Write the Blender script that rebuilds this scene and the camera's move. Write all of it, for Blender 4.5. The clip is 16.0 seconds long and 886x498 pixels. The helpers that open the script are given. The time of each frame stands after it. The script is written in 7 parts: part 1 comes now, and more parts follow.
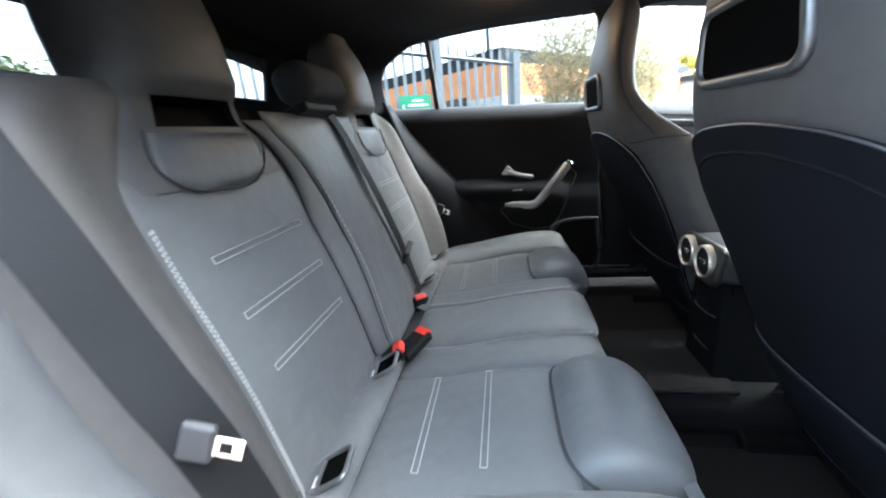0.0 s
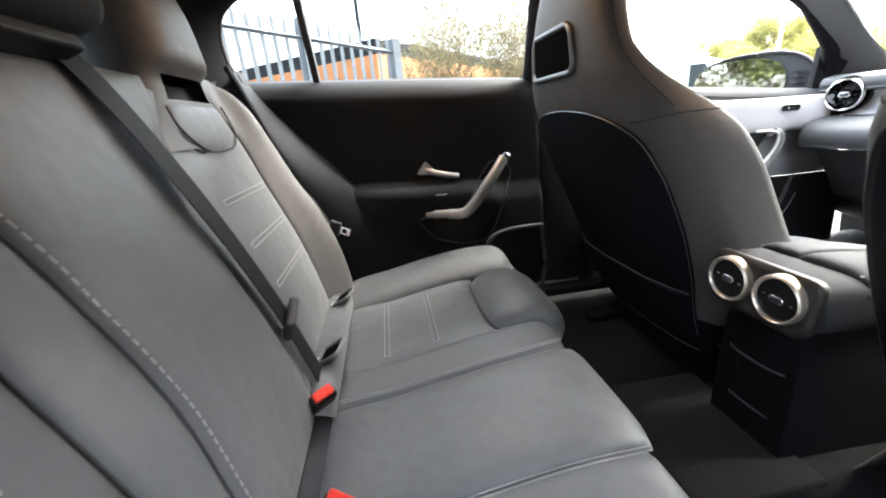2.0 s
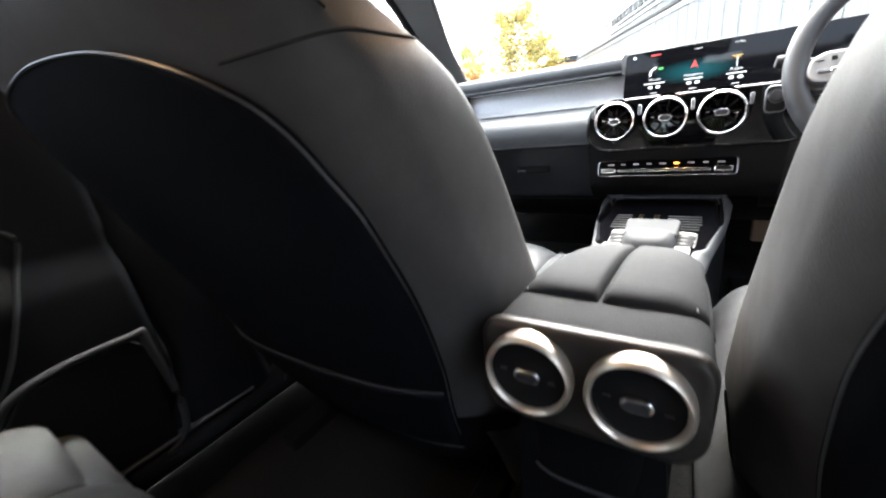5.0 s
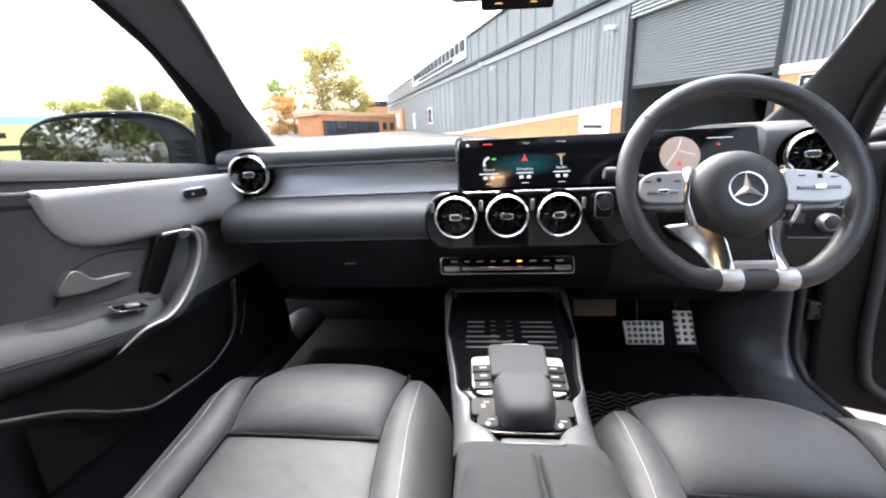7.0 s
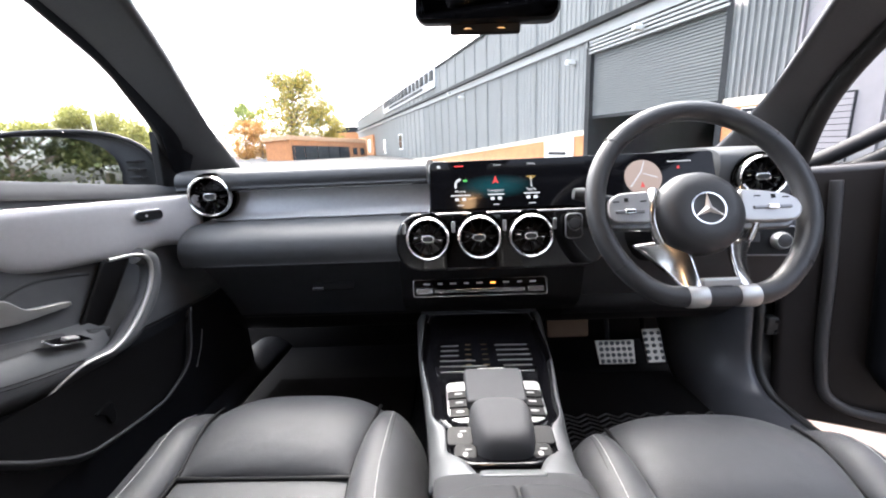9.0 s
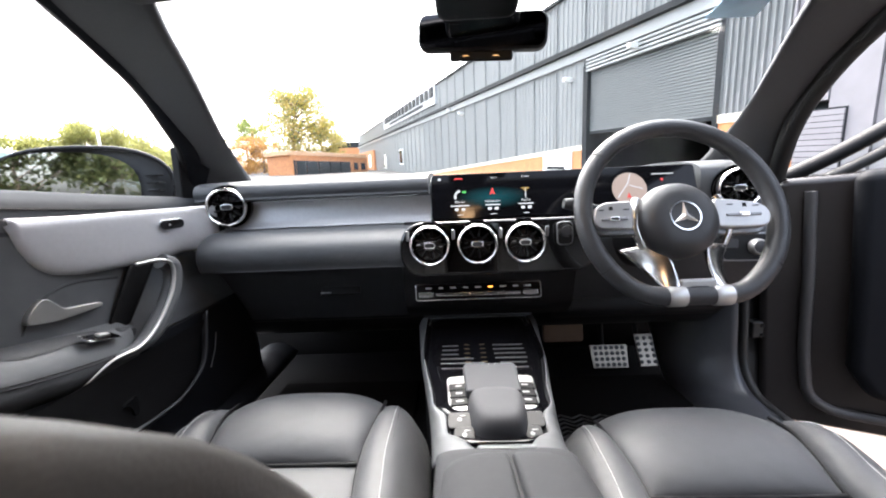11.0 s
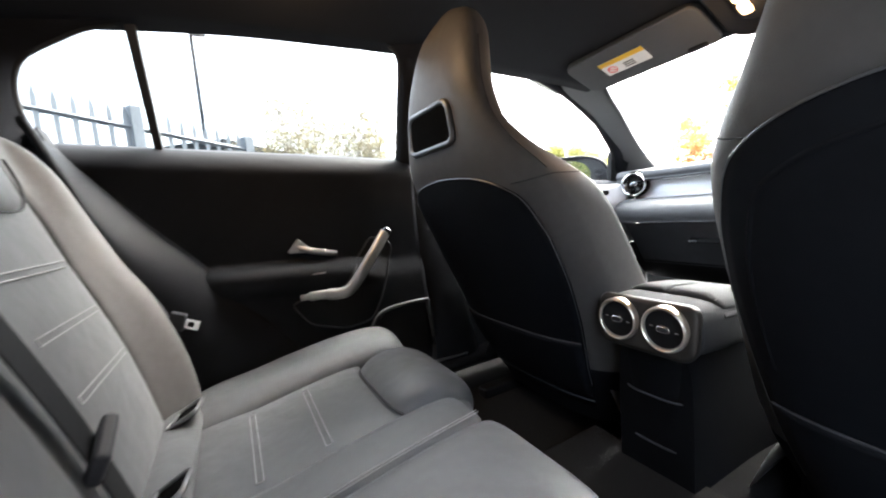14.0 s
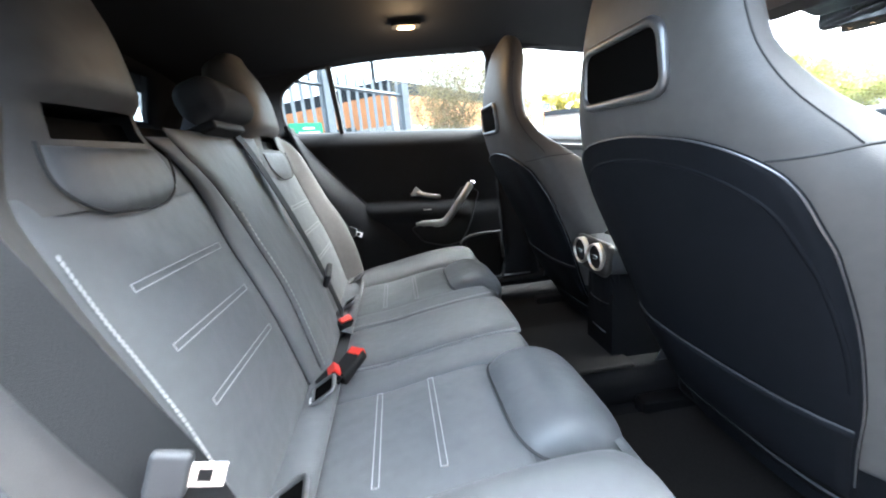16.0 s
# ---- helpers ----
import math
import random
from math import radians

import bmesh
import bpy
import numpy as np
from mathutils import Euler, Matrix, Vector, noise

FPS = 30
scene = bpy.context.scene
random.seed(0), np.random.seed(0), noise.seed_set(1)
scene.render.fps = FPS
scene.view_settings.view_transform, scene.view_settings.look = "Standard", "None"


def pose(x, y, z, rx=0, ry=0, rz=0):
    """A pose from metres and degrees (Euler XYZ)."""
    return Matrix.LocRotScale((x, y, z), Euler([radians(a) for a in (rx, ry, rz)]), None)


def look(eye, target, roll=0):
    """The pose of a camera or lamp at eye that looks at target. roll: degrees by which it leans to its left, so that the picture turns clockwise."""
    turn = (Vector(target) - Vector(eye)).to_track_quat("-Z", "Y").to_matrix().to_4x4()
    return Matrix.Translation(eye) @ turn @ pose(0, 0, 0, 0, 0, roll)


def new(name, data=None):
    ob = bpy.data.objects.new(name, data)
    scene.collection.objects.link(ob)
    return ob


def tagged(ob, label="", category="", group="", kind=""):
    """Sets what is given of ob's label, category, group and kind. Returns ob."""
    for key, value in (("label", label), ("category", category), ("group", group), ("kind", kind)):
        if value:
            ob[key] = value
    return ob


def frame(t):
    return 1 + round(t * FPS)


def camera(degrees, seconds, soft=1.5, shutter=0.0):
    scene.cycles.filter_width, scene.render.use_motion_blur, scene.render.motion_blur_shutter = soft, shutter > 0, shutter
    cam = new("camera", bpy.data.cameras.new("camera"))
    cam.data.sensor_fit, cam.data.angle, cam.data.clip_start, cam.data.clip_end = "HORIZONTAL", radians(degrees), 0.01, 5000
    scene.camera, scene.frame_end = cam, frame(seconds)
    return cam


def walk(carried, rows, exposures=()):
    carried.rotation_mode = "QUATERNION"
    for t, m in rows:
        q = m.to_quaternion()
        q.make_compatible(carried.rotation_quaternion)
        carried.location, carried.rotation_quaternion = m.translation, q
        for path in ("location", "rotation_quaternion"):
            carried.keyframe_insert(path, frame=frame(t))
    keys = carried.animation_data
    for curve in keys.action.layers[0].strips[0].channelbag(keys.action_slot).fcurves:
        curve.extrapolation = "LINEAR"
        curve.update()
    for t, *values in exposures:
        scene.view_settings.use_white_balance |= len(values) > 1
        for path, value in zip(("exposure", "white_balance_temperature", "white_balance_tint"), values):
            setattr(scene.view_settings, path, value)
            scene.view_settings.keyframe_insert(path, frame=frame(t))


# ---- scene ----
cam = camera(98.6, 16.0, soft=2.0, shutter=0.4)
PATH = [
    (0, (0.854, -0.308, 0.937), (-1.031, -0.641, 0.356), -4.8),
    (0.5, (0.751, -0.37, 0.91), (-1.155, -0.438, 0.309), -5.1),
    (1, (0.646, -0.398, 0.895), (-1.253, -0.293, 0.277), -4.7),
    (1.5, (0.531, -0.395, 0.885), (-1.365, -0.222, 0.271), -4.9),
    (2, (0.433, -0.403, 0.907), (-1.446, -0.17, 0.265), -5.0),
    (2.5, (0.35, -0.401, 0.891), (-1.518, -0.049, 0.269), -5.1),
    (3, (0.263, -0.344, 0.89), (-1.571, 0.139, 0.255), -5.2),
    (3.5, (0.189, -0.275, 0.853), (-1.47, 0.616, 0.18), -5.2),
    (4, (0.132, -0.247, 0.813), (-1.298, 0.961, 0.107), -5.0),
    (4.2, (0.12, -0.231, 0.787), (-1.229, 1.077, 0.102), -5.8),
    (6.3, (-0.043, 0.037, 0.95), (-0.6, 1.86, 0.344), -3.7),
    (6.5, (-0.048, 0.062, 0.953), (-0.49, 1.922, 0.365), -3.4),
    (7, (-0.042, 0.108, 0.932), (-0.27, 2.018, 0.386), -2.9),
    (7.5, (-0.043, 0.122, 0.924), (-0.188, 2.052, 0.421), -2.7),
    (8, (-0.04, 0.125, 0.925), (-0.152, 2.067, 0.461), -2.6),
    (8.5, (-0.041, 0.126, 0.922), (-0.132, 2.075, 0.48), -2.6),
    (9, (-0.045, 0.122, 0.924), (-0.121, 2.073, 0.493), -2.5),
    (9.5, (-0.045, 0.119, 0.925), (-0.116, 2.073, 0.504), -2.5),
    (9.7, (-0.046, 0.116, 0.925), (-0.112, 2.072, 0.511), -2.6),
    (12, (-0.039, -0.119, 0.895), (-0.153, 1.861, 0.635), -2.5),
    (12.5, (0.042, -0.271, 0.87), (-0.541, 1.635, 0.705), -3.3),
    (13, (0.15, -0.377, 0.851), (-1.092, 1.187, 0.737), -4.2),
    (13.5, (0.249, -0.408, 0.838), (-1.317, 0.829, 0.704), -4.8),
    (14, (0.362, -0.444, 0.843), (-1.379, 0.516, 0.633), -4.7),
    (14.5, (0.492, -0.429, 0.864), (-1.35, 0.29, 0.567), -4.8),
    (15, (0.639, -0.417, 0.881), (-1.248, 0.137, 0.515), -5.1),
    (15.5, (0.79, -0.396, 0.904), (-1.129, -0.032, 0.474), -5.1),
    (16, (0.89, -0.371, 0.922), (-1.039, -0.17, 0.432), -5.2),
]
walk(cam, [(t, look(eye, target, roll)) for t, eye, target, roll in PATH], [(0.0, 4.65, 5750, 1), (0.5, 4.75, 6450, 4), (1.5, 4.85, 6500, 6), (3.0, 4.7, 6450, 7), (4.2, 4.8, 6450, 5), (6.3, 3.38, 6350, 11), (9.7, 3.38, 6350, 12), (12.0, 3.65, 6400, 10), (12.7, 4.6, 6400, 10), (13.5, 4.65, 6300, 8), (14.5, 4.7, 6550, 7), (15.5, 4.9, 6400, 5), (16.0, 5.0, 5800, 2)])

# ---- daylight: an overcast sky, and the cabin's own reading lamps ----
world = bpy.data.worlds.new("world")
scene.world = world
world.use_nodes = True
wn, wl = world.node_tree.nodes, world.node_tree.links
sky = wn.new("ShaderNodeTexSky")
sky.sky_type = "NISHITA"
sky.sun_disc = False
sky.sun_elevation, sky.sun_rotation = radians(52), radians(348)
sky.air_density, sky.dust_density, sky.ozone_density = 1.0, 6.0, 1.0
grey = wn.new("ShaderNodeHueSaturation")
grey.inputs["Saturation"].default_value = 0.5
wl.new(sky.outputs[0], grey.inputs["Color"])
wl.new(grey.outputs[0], wn["Background"].inputs[0])
wn["Background"].inputs[1].default_value = 0.15
sun = new("sun", bpy.data.lights.new("sun", "SUN"))
sun.data.energy, sun.data.angle, sun.data.color = 0.5, radians(90), (1.0, 0.97, 0.93)
sun.matrix_world = look((0, 0, 0), (0.2, -0.3, -0.93))


# ---- materials ----
def material(name, colour, rough=0.5, metal=0.0, vary=0.12, scale=40.0, bump=0.0, bump_scale=400.0, coat=0.0,
             emit=None, power=0.0, spec=0.5, alpha=1.0, glass=False, wear=3.0, rough_vary=0.1, soft=0.0, sheen=0.0):
    m = bpy.data.materials.new(name)
    m.use_nodes = True
    n, l = m.node_tree.nodes, m.node_tree.links
    b = n["Principled BSDF"]
    b.inputs["Roughness"].default_value = rough
    b.inputs["Metallic"].default_value = metal
    b.inputs["Specular IOR Level"].default_value = spec
    b.inputs["Coat Weight"].default_value = coat
    b.inputs["Sheen Weight"].default_value, b.inputs["Sheen Roughness"].default_value = sheen, 0.45
    b.inputs["Base Color"].default_value = (*colour, 1)
    if glass:
        b.inputs["Transmission Weight"].default_value = 1.0
        b.inputs["IOR"].default_value = 1.02 if glass == "thin" else 1.45
        return m
    if emit:
        b.inputs["Emission Color"].default_value = (*emit, 1)
        b.inputs["Emission Strength"].default_value = power
    tc = n.new("ShaderNodeTexCoord")
    if vary:
        fine, broad = n.new("ShaderNodeTexNoise"), n.new("ShaderNodeTexNoise")
        fine.inputs["Scale"].default_value, broad.inputs["Scale"].default_value = scale, wear
        fine.inputs["Detail"].default_value = 4.0
        l.new(tc.outputs["Object"], fine.inputs["Vector"])
        l.new(tc.outputs["Object"], broad.inputs["Vector"])
        add = n.new("ShaderNodeMath")
        l.new(fine.outputs["Fac"], add.inputs[0])
        l.new(broad.outputs["Fac"], add.inputs[1])
        ramp = n.new("ShaderNodeMapRange")
        ramp.inputs["From Min"].default_value, ramp.inputs["From Max"].default_value = 0.6, 1.4
        ramp.inputs["To Min"].default_value, ramp.inputs["To Max"].default_value = 1 - vary, 1 + vary
        l.new(add.outputs[0], ramp.inputs["Value"])
        mix = n.new("ShaderNodeVectorMath")
        mix.operation = "SCALE"
        mix.inputs[0].default_value = colour
        l.new(ramp.outputs[0], mix.inputs["Scale"])
        l.new(mix.outputs[0], b.inputs["Base Color"])
        rr = n.new("ShaderNodeMapRange")
        rr.inputs["To Min"].default_value = max(0.02, rough * (1 - rough_vary))
        rr.inputs["To Max"].default_value = min(1.0, rough * (1 + rough_vary))
        l.new(broad.outputs["Fac"], rr.inputs["Value"])
        l.new(rr.outputs[0], b.inputs["Roughness"])
    if bump:
        grain = n.new("ShaderNodeTexVoronoi" if bump_scale > 300 else "ShaderNodeTexNoise")
        grain.inputs["Scale"].default_value = bump_scale
        l.new(tc.outputs["Object"], grain.inputs["Vector"])
        bn = n.new("ShaderNodeBump")
        bn.inputs["Strength"].default_value, bn.inputs["Distance"].default_value = bump, 0.001
        l.new(grain.outputs[0], bn.inputs["Height"])
        if soft:
            folds, fb = n.new("ShaderNodeTexNoise"), n.new("ShaderNodeBump")
            folds.inputs["Scale"].default_value, folds.inputs["Detail"].default_value = 14.0, 2.0
            l.new(tc.outputs["Object"], folds.inputs["Vector"])
            fb.inputs["Strength"].default_value, fb.inputs["Distance"].default_value = soft, 0.012
            l.new(folds.outputs[0], fb.inputs["Height"])
            l.new(fb.outputs[0], bn.inputs["Normal"])
        l.new(bn.outputs[0], b.inputs["Normal"])
    return m


LEATHER = material("black_leatherette", (0.056, 0.0575, 0.062), 0.5, vary=0.07, bump=0.2, bump_scale=700, scale=60, spec=0.34, rough_vary=0.2, soft=0.3, sheen=0.08)
# Lighter copy of the front leatherette; the rear's brighter light is in its colour.
REARHIDE = material("rear_lit_leatherette", (0.11, 0.113, 0.117), 0.47, vary=0.09, bump=0.2, bump_scale=700, scale=60, spec=0.42, rough_vary=0.25, soft=0.4, sheen=0.1)
SHELL = material("brown_black_leatherette", (0.086, 0.082, 0.08), 0.52, soft=0.2, bump=0.12, bump_scale=700, scale=60)
PANEL = material("seat_back_plastic", (0.0075, 0.0085, 0.011), 0.65, vary=0.2, bump=0.15, bump_scale=900, spec=0.1)
PLASTIC = material("soft_black_plastic", (0.038, 0.0395, 0.043), 0.54, bump=0.15, bump_scale=900, spec=0.35)
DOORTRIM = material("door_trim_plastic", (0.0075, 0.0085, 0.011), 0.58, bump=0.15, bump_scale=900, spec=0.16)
DARK = material("dark_plastic", (0.005, 0.005, 0.0058), 0.6, spec=0.25)
GLOSS = material("piano_black", (0.003, 0.003, 0.0038), 0.07, vary=0, spec=0.35)
PODGLOSS = material("mirror_black_lacquer", (0.003, 0.003, 0.0036), 0.03, vary=0, spec=0.8)
SWITCH = material("satin_black_switch", (0.006, 0.006, 0.007), 0.35, vary=0.05, spec=0.15)
SILVER = material("satin_silver", (0.5, 0.495, 0.48), 0.38, metal=0.8, vary=0.06)
CHROME = material("bright_chrome", (0.82, 0.82, 0.82), 0.12, metal=1.0, vary=0.03)
TRIM = material("brushed_grey_trim", (0.22, 0.222, 0.23), 0.42, metal=0.85, vary=0.08, scale=120)
CARPET = material("black_carpet", (0.011, 0.0105, 0.0105), 0.95, vary=0.45, scale=500, bump=0.8, bump_scale=260, spec=0.1)
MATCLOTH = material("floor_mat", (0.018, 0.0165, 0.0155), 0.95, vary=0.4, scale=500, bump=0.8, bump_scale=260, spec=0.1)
TREAD = material("ribbed_mat_rubber", (0.02, 0.018, 0.017), 0.6, vary=0.15)
# Copy of the mat cloth, darkened so the footwell's shade is in its colour.
SHADEDMAT = material("shaded_front_mat", (0.006, 0.0056, 0.0054), 0.95, vary=0.3, scale=500, bump=0.6, bump_scale=260, spec=0.05)
HEADLINER = material("black_headliner", (0.0075, 0.0085, 0.0115), 0.9, vary=0.2, scale=300, bump=0.3, bump_scale=280, spec=0.2)
PILLAR = material("pillar_cloth", (0.058, 0.06, 0.065), 0.8, vary=0.15, scale=300, bump=0.3, bump_scale=280)
VISOR = material("visor_grey", (0.06, 0.063, 0.067), 0.8, vary=0.08, scale=200)
STITCH = material("pale_thread", (0.34, 0.34, 0.34), 0.8, vary=0.1, scale=300)
# Dark colour for seam lines; the crease's shadow is painted into it.
SEAM = material("seam_shadow_fabric", (0.03, 0.03, 0.032), 0.8, vary=0.1)
BELT = material("belt_webbing", (0.0085, 0.009, 0.01), 0.65, spec=0.2, vary=0.15, scale=300, bump=0.15, bump_scale=900)
RED = material("red_button", (0.75, 0.04, 0.025), 0.4, vary=0.05)
WHITE = material("white_paint", (0.8, 0.8, 0.78), 0.5, vary=0.05)
YELLOW = material("yellow_label", (0.8, 0.5, 0.03), 0.5, vary=0.05)
RUBBER = material("black_rubber", (0.012, 0.012, 0.012), 0.55)
PAINT = material("black_car_paint", (0.006, 0.006, 0.007), 0.12, vary=0.05, coat=1.0)
GLASS = bpy.data.materials.new("clear_glass")
GLASS.use_nodes = True
gn, gl = GLASS.node_tree.nodes, GLASS.node_tree.links
gn.remove(gn["Principled BSDF"])
clear, shine, blend = gn.new("ShaderNodeBsdfTransparent"), gn.new("ShaderNodeBsdfGlossy"), gn.new("ShaderNodeMixShader")
clear.inputs[0].default_value = (0.93, 0.95, 0.94, 1)
shine.inputs["Roughness"].default_value = 0.01
blend.inputs[0].default_value = 0.035
gl.new(clear.outputs[0], blend.inputs[1])
gl.new(shine.outputs[0], blend.inputs[2])
gl.new(blend.outputs[0], gn["Material Output"].inputs[0])
TINTED = GLASS.copy()
TINTED.name = "tinted_glass"
for node in TINTED.node_tree.nodes:
    if node.type == "BSDF_TRANSPARENT":
        node.inputs[0].default_value = (0.36, 0.375, 0.375, 1)
MIRROR = material("mirror_silver", (0.85, 0.86, 0.87), 0.02, metal=1.0, vary=0)
LAMP = material("warm_lamp", (1, 0.9, 0.75), 0.4, emit=(1.0, 0.5, 0.16), power=0.16, vary=0)
RING = material("bright_vent_ring", (0.86, 0.84, 0.81), 0.2, metal=1.0, vary=0.03)
# Satin rear rings tinted warm: the roof lamp's light is in their colour.
SATINRING = material("lamp_warmed_vent_ring", (0.78, 0.7, 0.6), 0.38, metal=0.85, vary=0.04)
INLAY = material("brushed_door_inlay", (0.5, 0.5, 0.515), 0.42, metal=0.25, vary=0.05, scale=120)
DASHTRIM = material("dark_brushed_inlay", (0.36, 0.365, 0.375), 0.45, metal=0.4, vary=0.08, scale=120)
ARMREST = material("armrest_leatherette", (0.036, 0.037, 0.04), 0.75, vary=0.1, bump=0.12, bump_scale=700, scale=60, spec=0.1)
SOFT = material("soft_dash_padding", (0.064, 0.067, 0.072), 0.52, vary=0.12, bump=0.15, bump_scale=900, spec=0.32)
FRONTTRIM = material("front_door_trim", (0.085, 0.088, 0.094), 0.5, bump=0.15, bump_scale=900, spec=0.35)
UPPERPAD = material("soft_sill_padding", (0.048, 0.051, 0.056), 0.9, vary=0.1, bump=0.12, bump_scale=900, spec=0.03)
CONSOLE = material("console_plastic", (0.0045, 0.0048, 0.0056), 0.7, bump=0.15, bump_scale=900, spec=0.08)
SADDLE = material("satin_dark_saddle", (0.1, 0.104, 0.11), 0.45, metal=0.4, vary=0.06, scale=120)
WHEELHIDE = material("wheel_leather", (0.03, 0.031, 0.034), 0.42, vary=0.15, bump=0.2, bump_scale=800)
PALM = material("matt_palm_rest", (0.047, 0.048, 0.052), 0.75, vary=0.06, spec=0.2, bump=0.1, bump_scale=900)
BRONZE = material("bronze_glint", (0.5, 0.36, 0.2), 0.3, metal=1.0, vary=0)
AMBER = material("amber_light", (0.9, 0.4, 0.1), 0.4, emit=(1.0, 0.35, 0.05), power=0.4, vary=0)


# ---- builders ----
def link(name, verts, faces, mat, parent=None, label="", smooth=True, sharp=45, bevel=0.0, segs=2, sub=0, solid=0.0):
    me = bpy.data.meshes.new(name)
    me.from_pydata([tuple(v) for v in verts], [], faces)
    bm = bmesh.new()
    bm.from_mesh(me)
    bmesh.ops.remove_doubles(bm, verts=bm.verts, dist=1e-6)
    bmesh.ops.recalc_face_normals(bm, faces=bm.faces)
    bm.to_mesh(me)
    bm.free()
    me.materials.append(mat)
    if smooth:
        me.polygons.foreach_set("use_smooth", [True] * len(me.polygons))
        me.set_sharp_from_angle(angle=radians(sharp))
    ob = new(name, me)
    ob.parent = parent
    if solid:
        mod = ob.modifiers.new("solid", "SOLIDIFY")
        mod.thickness, mod.offset = solid, 0
    if bevel:
        mod = ob.modifiers.new("bevel", "BEVEL")
        mod.width, mod.segments, mod.limit_method, mod.angle_limit = bevel, segs, "ANGLE", radians(35)
        mod.harden_normals = True
    if sub:
        mod = ob.modifiers.new("sub", "SUBSURF")
        mod.levels = mod.render_levels = sub
    if label:
        ob["label"] = label
    return ob


def empty(name, label, category, at=(0, 0, 0), kind="", group=""):
    ob = new(name)
    ob.location = at
    return tagged(ob, label, category, group, kind)


def grid(fn, nu, nv, cu=False, cv=False, ease=False):
    """Vertices and faces of a sheet fn(u, v), u and v from 0 to 1."""
    def step(k, n, closed):
        t = k / n
        return t if closed or not ease else 0.5 - 0.5 * math.cos(math.pi * t)
    mu, mv = (nu if cu else nu + 1), (nv if cv else nv + 1)
    verts = [fn(step(i, nu, cu), step(j, nv, cv)) for i in range(mu) for j in range(mv)]
    faces = [(i * mv + j, ((i + 1) % mu) * mv + j, ((i + 1) % mu) * mv + (j + 1) % mv, i * mv + (j + 1) % mv)
             for i in range(nu) for j in range(nv)]
    return verts, faces


def lerp(keys, t):
    """Smooth value at t through the keys (t, value), with no overshoot."""
    if t <= keys[0][0]:
        return keys[0][1]
    last = len(keys) - 1
    rise = lambda k: (keys[k + 1][1] - keys[k][1]) / (keys[k + 1][0] - keys[k][0])
    def tilt(k):
        if k == 0 or k == last:
            return rise(min(k, last - 1))
        p, q = rise(k - 1), rise(k)
        return 2 * p * q / (p + q) if p * q > 0 else 0.0
    for k in range(last):
        (a, p), (b, q) = keys[k], keys[k + 1]
        if t <= b:
            h, w = b - a, (t - a) / (b - a)
            return (p * (1 + 2 * w) + h * w * tilt(k)) * (1 - w) ** 2 + (q * (3 - 2 * w) + h * (w - 1) * tilt(k + 1)) * w ** 2
    return keys[-1][1]


def swell(t, power=4.0):
    return max(0.0, 1 - abs(2 * t - 1) ** power) ** 0.5


def pad(name, base, mat, parent, high=0.02, sink=0.006, nu=20, nv=20, side=1, power=4.0, label="", extra=None):
    """A stuffed panel over the sheet base(u, v): it swells by high and its edges sink into the seam."""
    def fn(u, v):
        e = 1e-3
        p = Vector(base(u, v))
        du = Vector(base(min(1, u + e), v)) - Vector(base(max(0, u - e), v))
        dv = Vector(base(u, min(1, v + e))) - Vector(base(u, max(0, v - e)))
        n = du.cross(dv)
        n = n.normalized() * side if n.length > 1e-12 else Vector((0, 0, 1))
        s = swell(u, power) * swell(v, power)
        return p + n * (high * s - sink + (extra(u, v) if extra else 0.0))
    v, f = grid(fn, nu, nv, ease=True)
    return link(name, v, f, mat, parent, label, sharp=80)


def tube(name, pts, r, mat, parent=None, label="", n=8, cyclic=False, flat=1.0, up=(0, 0, 1)):
    """A round (or flattened) bar along the points; r may be a list."""
    pts = [Vector(p) for p in pts]
    rs = r if isinstance(r, (list, tuple)) else [r] * len(pts)
    m = len(pts)
    verts = []
    for i, p in enumerate(pts):
        a = pts[i - 1] if (i > 0 or cyclic) else p
        b = pts[(i + 1) % m] if (i < m - 1 or cyclic) else p
        t = (b - a).normalized()
        s = t.cross(Vector(up))
        s = s.normalized() if s.length > 1e-6 else t.orthogonal().normalized()
        w = s.cross(t).normalized()
        for k in range(n):
            c = 2 * math.pi * k / n
            verts.append(p + s * math.cos(c) * rs[i] + w * math.sin(c) * rs[i] * flat)
    faces = []
    for i in range(m if cyclic else m - 1):
        for k in range(n):
            a, b = i * n, ((i + 1) % m) * n
            faces.append((a + k, a + (k + 1) % n, b + (k + 1) % n, b + k))
    if not cyclic:
        faces += [tuple(range(n)), tuple(range((m - 1) * n, m * n))]
    return link(name, verts, faces, mat, parent, label, sharp=50)


def lathe(name, profile, m, mat, parent=None, label="", n=40, sharp=35):
    """Turns the profile [(radius, height)] round its own z and sets it at the pose m."""
    verts, faces = [], []
    k = len(profile)
    for i in range(n):
        a = 2 * math.pi * i / n
        for r, h in profile:
            verts.append(m @ Vector((r * math.cos(a), r * math.sin(a), h)))
    for i in range(n):
        for j in range(k - 1):
            a, b = i * k, ((i + 1) % n) * k
            faces.append((a + j, b + j, b + j + 1, a + j + 1))
    return link(name, verts, faces, mat, parent, label, sharp=sharp)


def block(name, size, m, mat, parent=None, label="", bevel=0.004, segs=3):
    """A box with rounded edges, at the pose m."""
    x, y, z = (s / 2 for s in size)
    v = [m @ Vector(c) for c in ((-x, -y, -z), (x, -y, -z), (x, y, -z), (-x, y, -z), (-x, -y, z), (x, -y, z), (x, y, z), (-x, y, z))]
    f = [(0, 3, 2, 1), (4, 5, 6, 7), (0, 1, 5, 4), (1, 2, 6, 5), (2, 3, 7, 6), (3, 0, 4, 7)]
    return link(name, v, f, mat, parent, label, bevel=bevel, segs=segs)


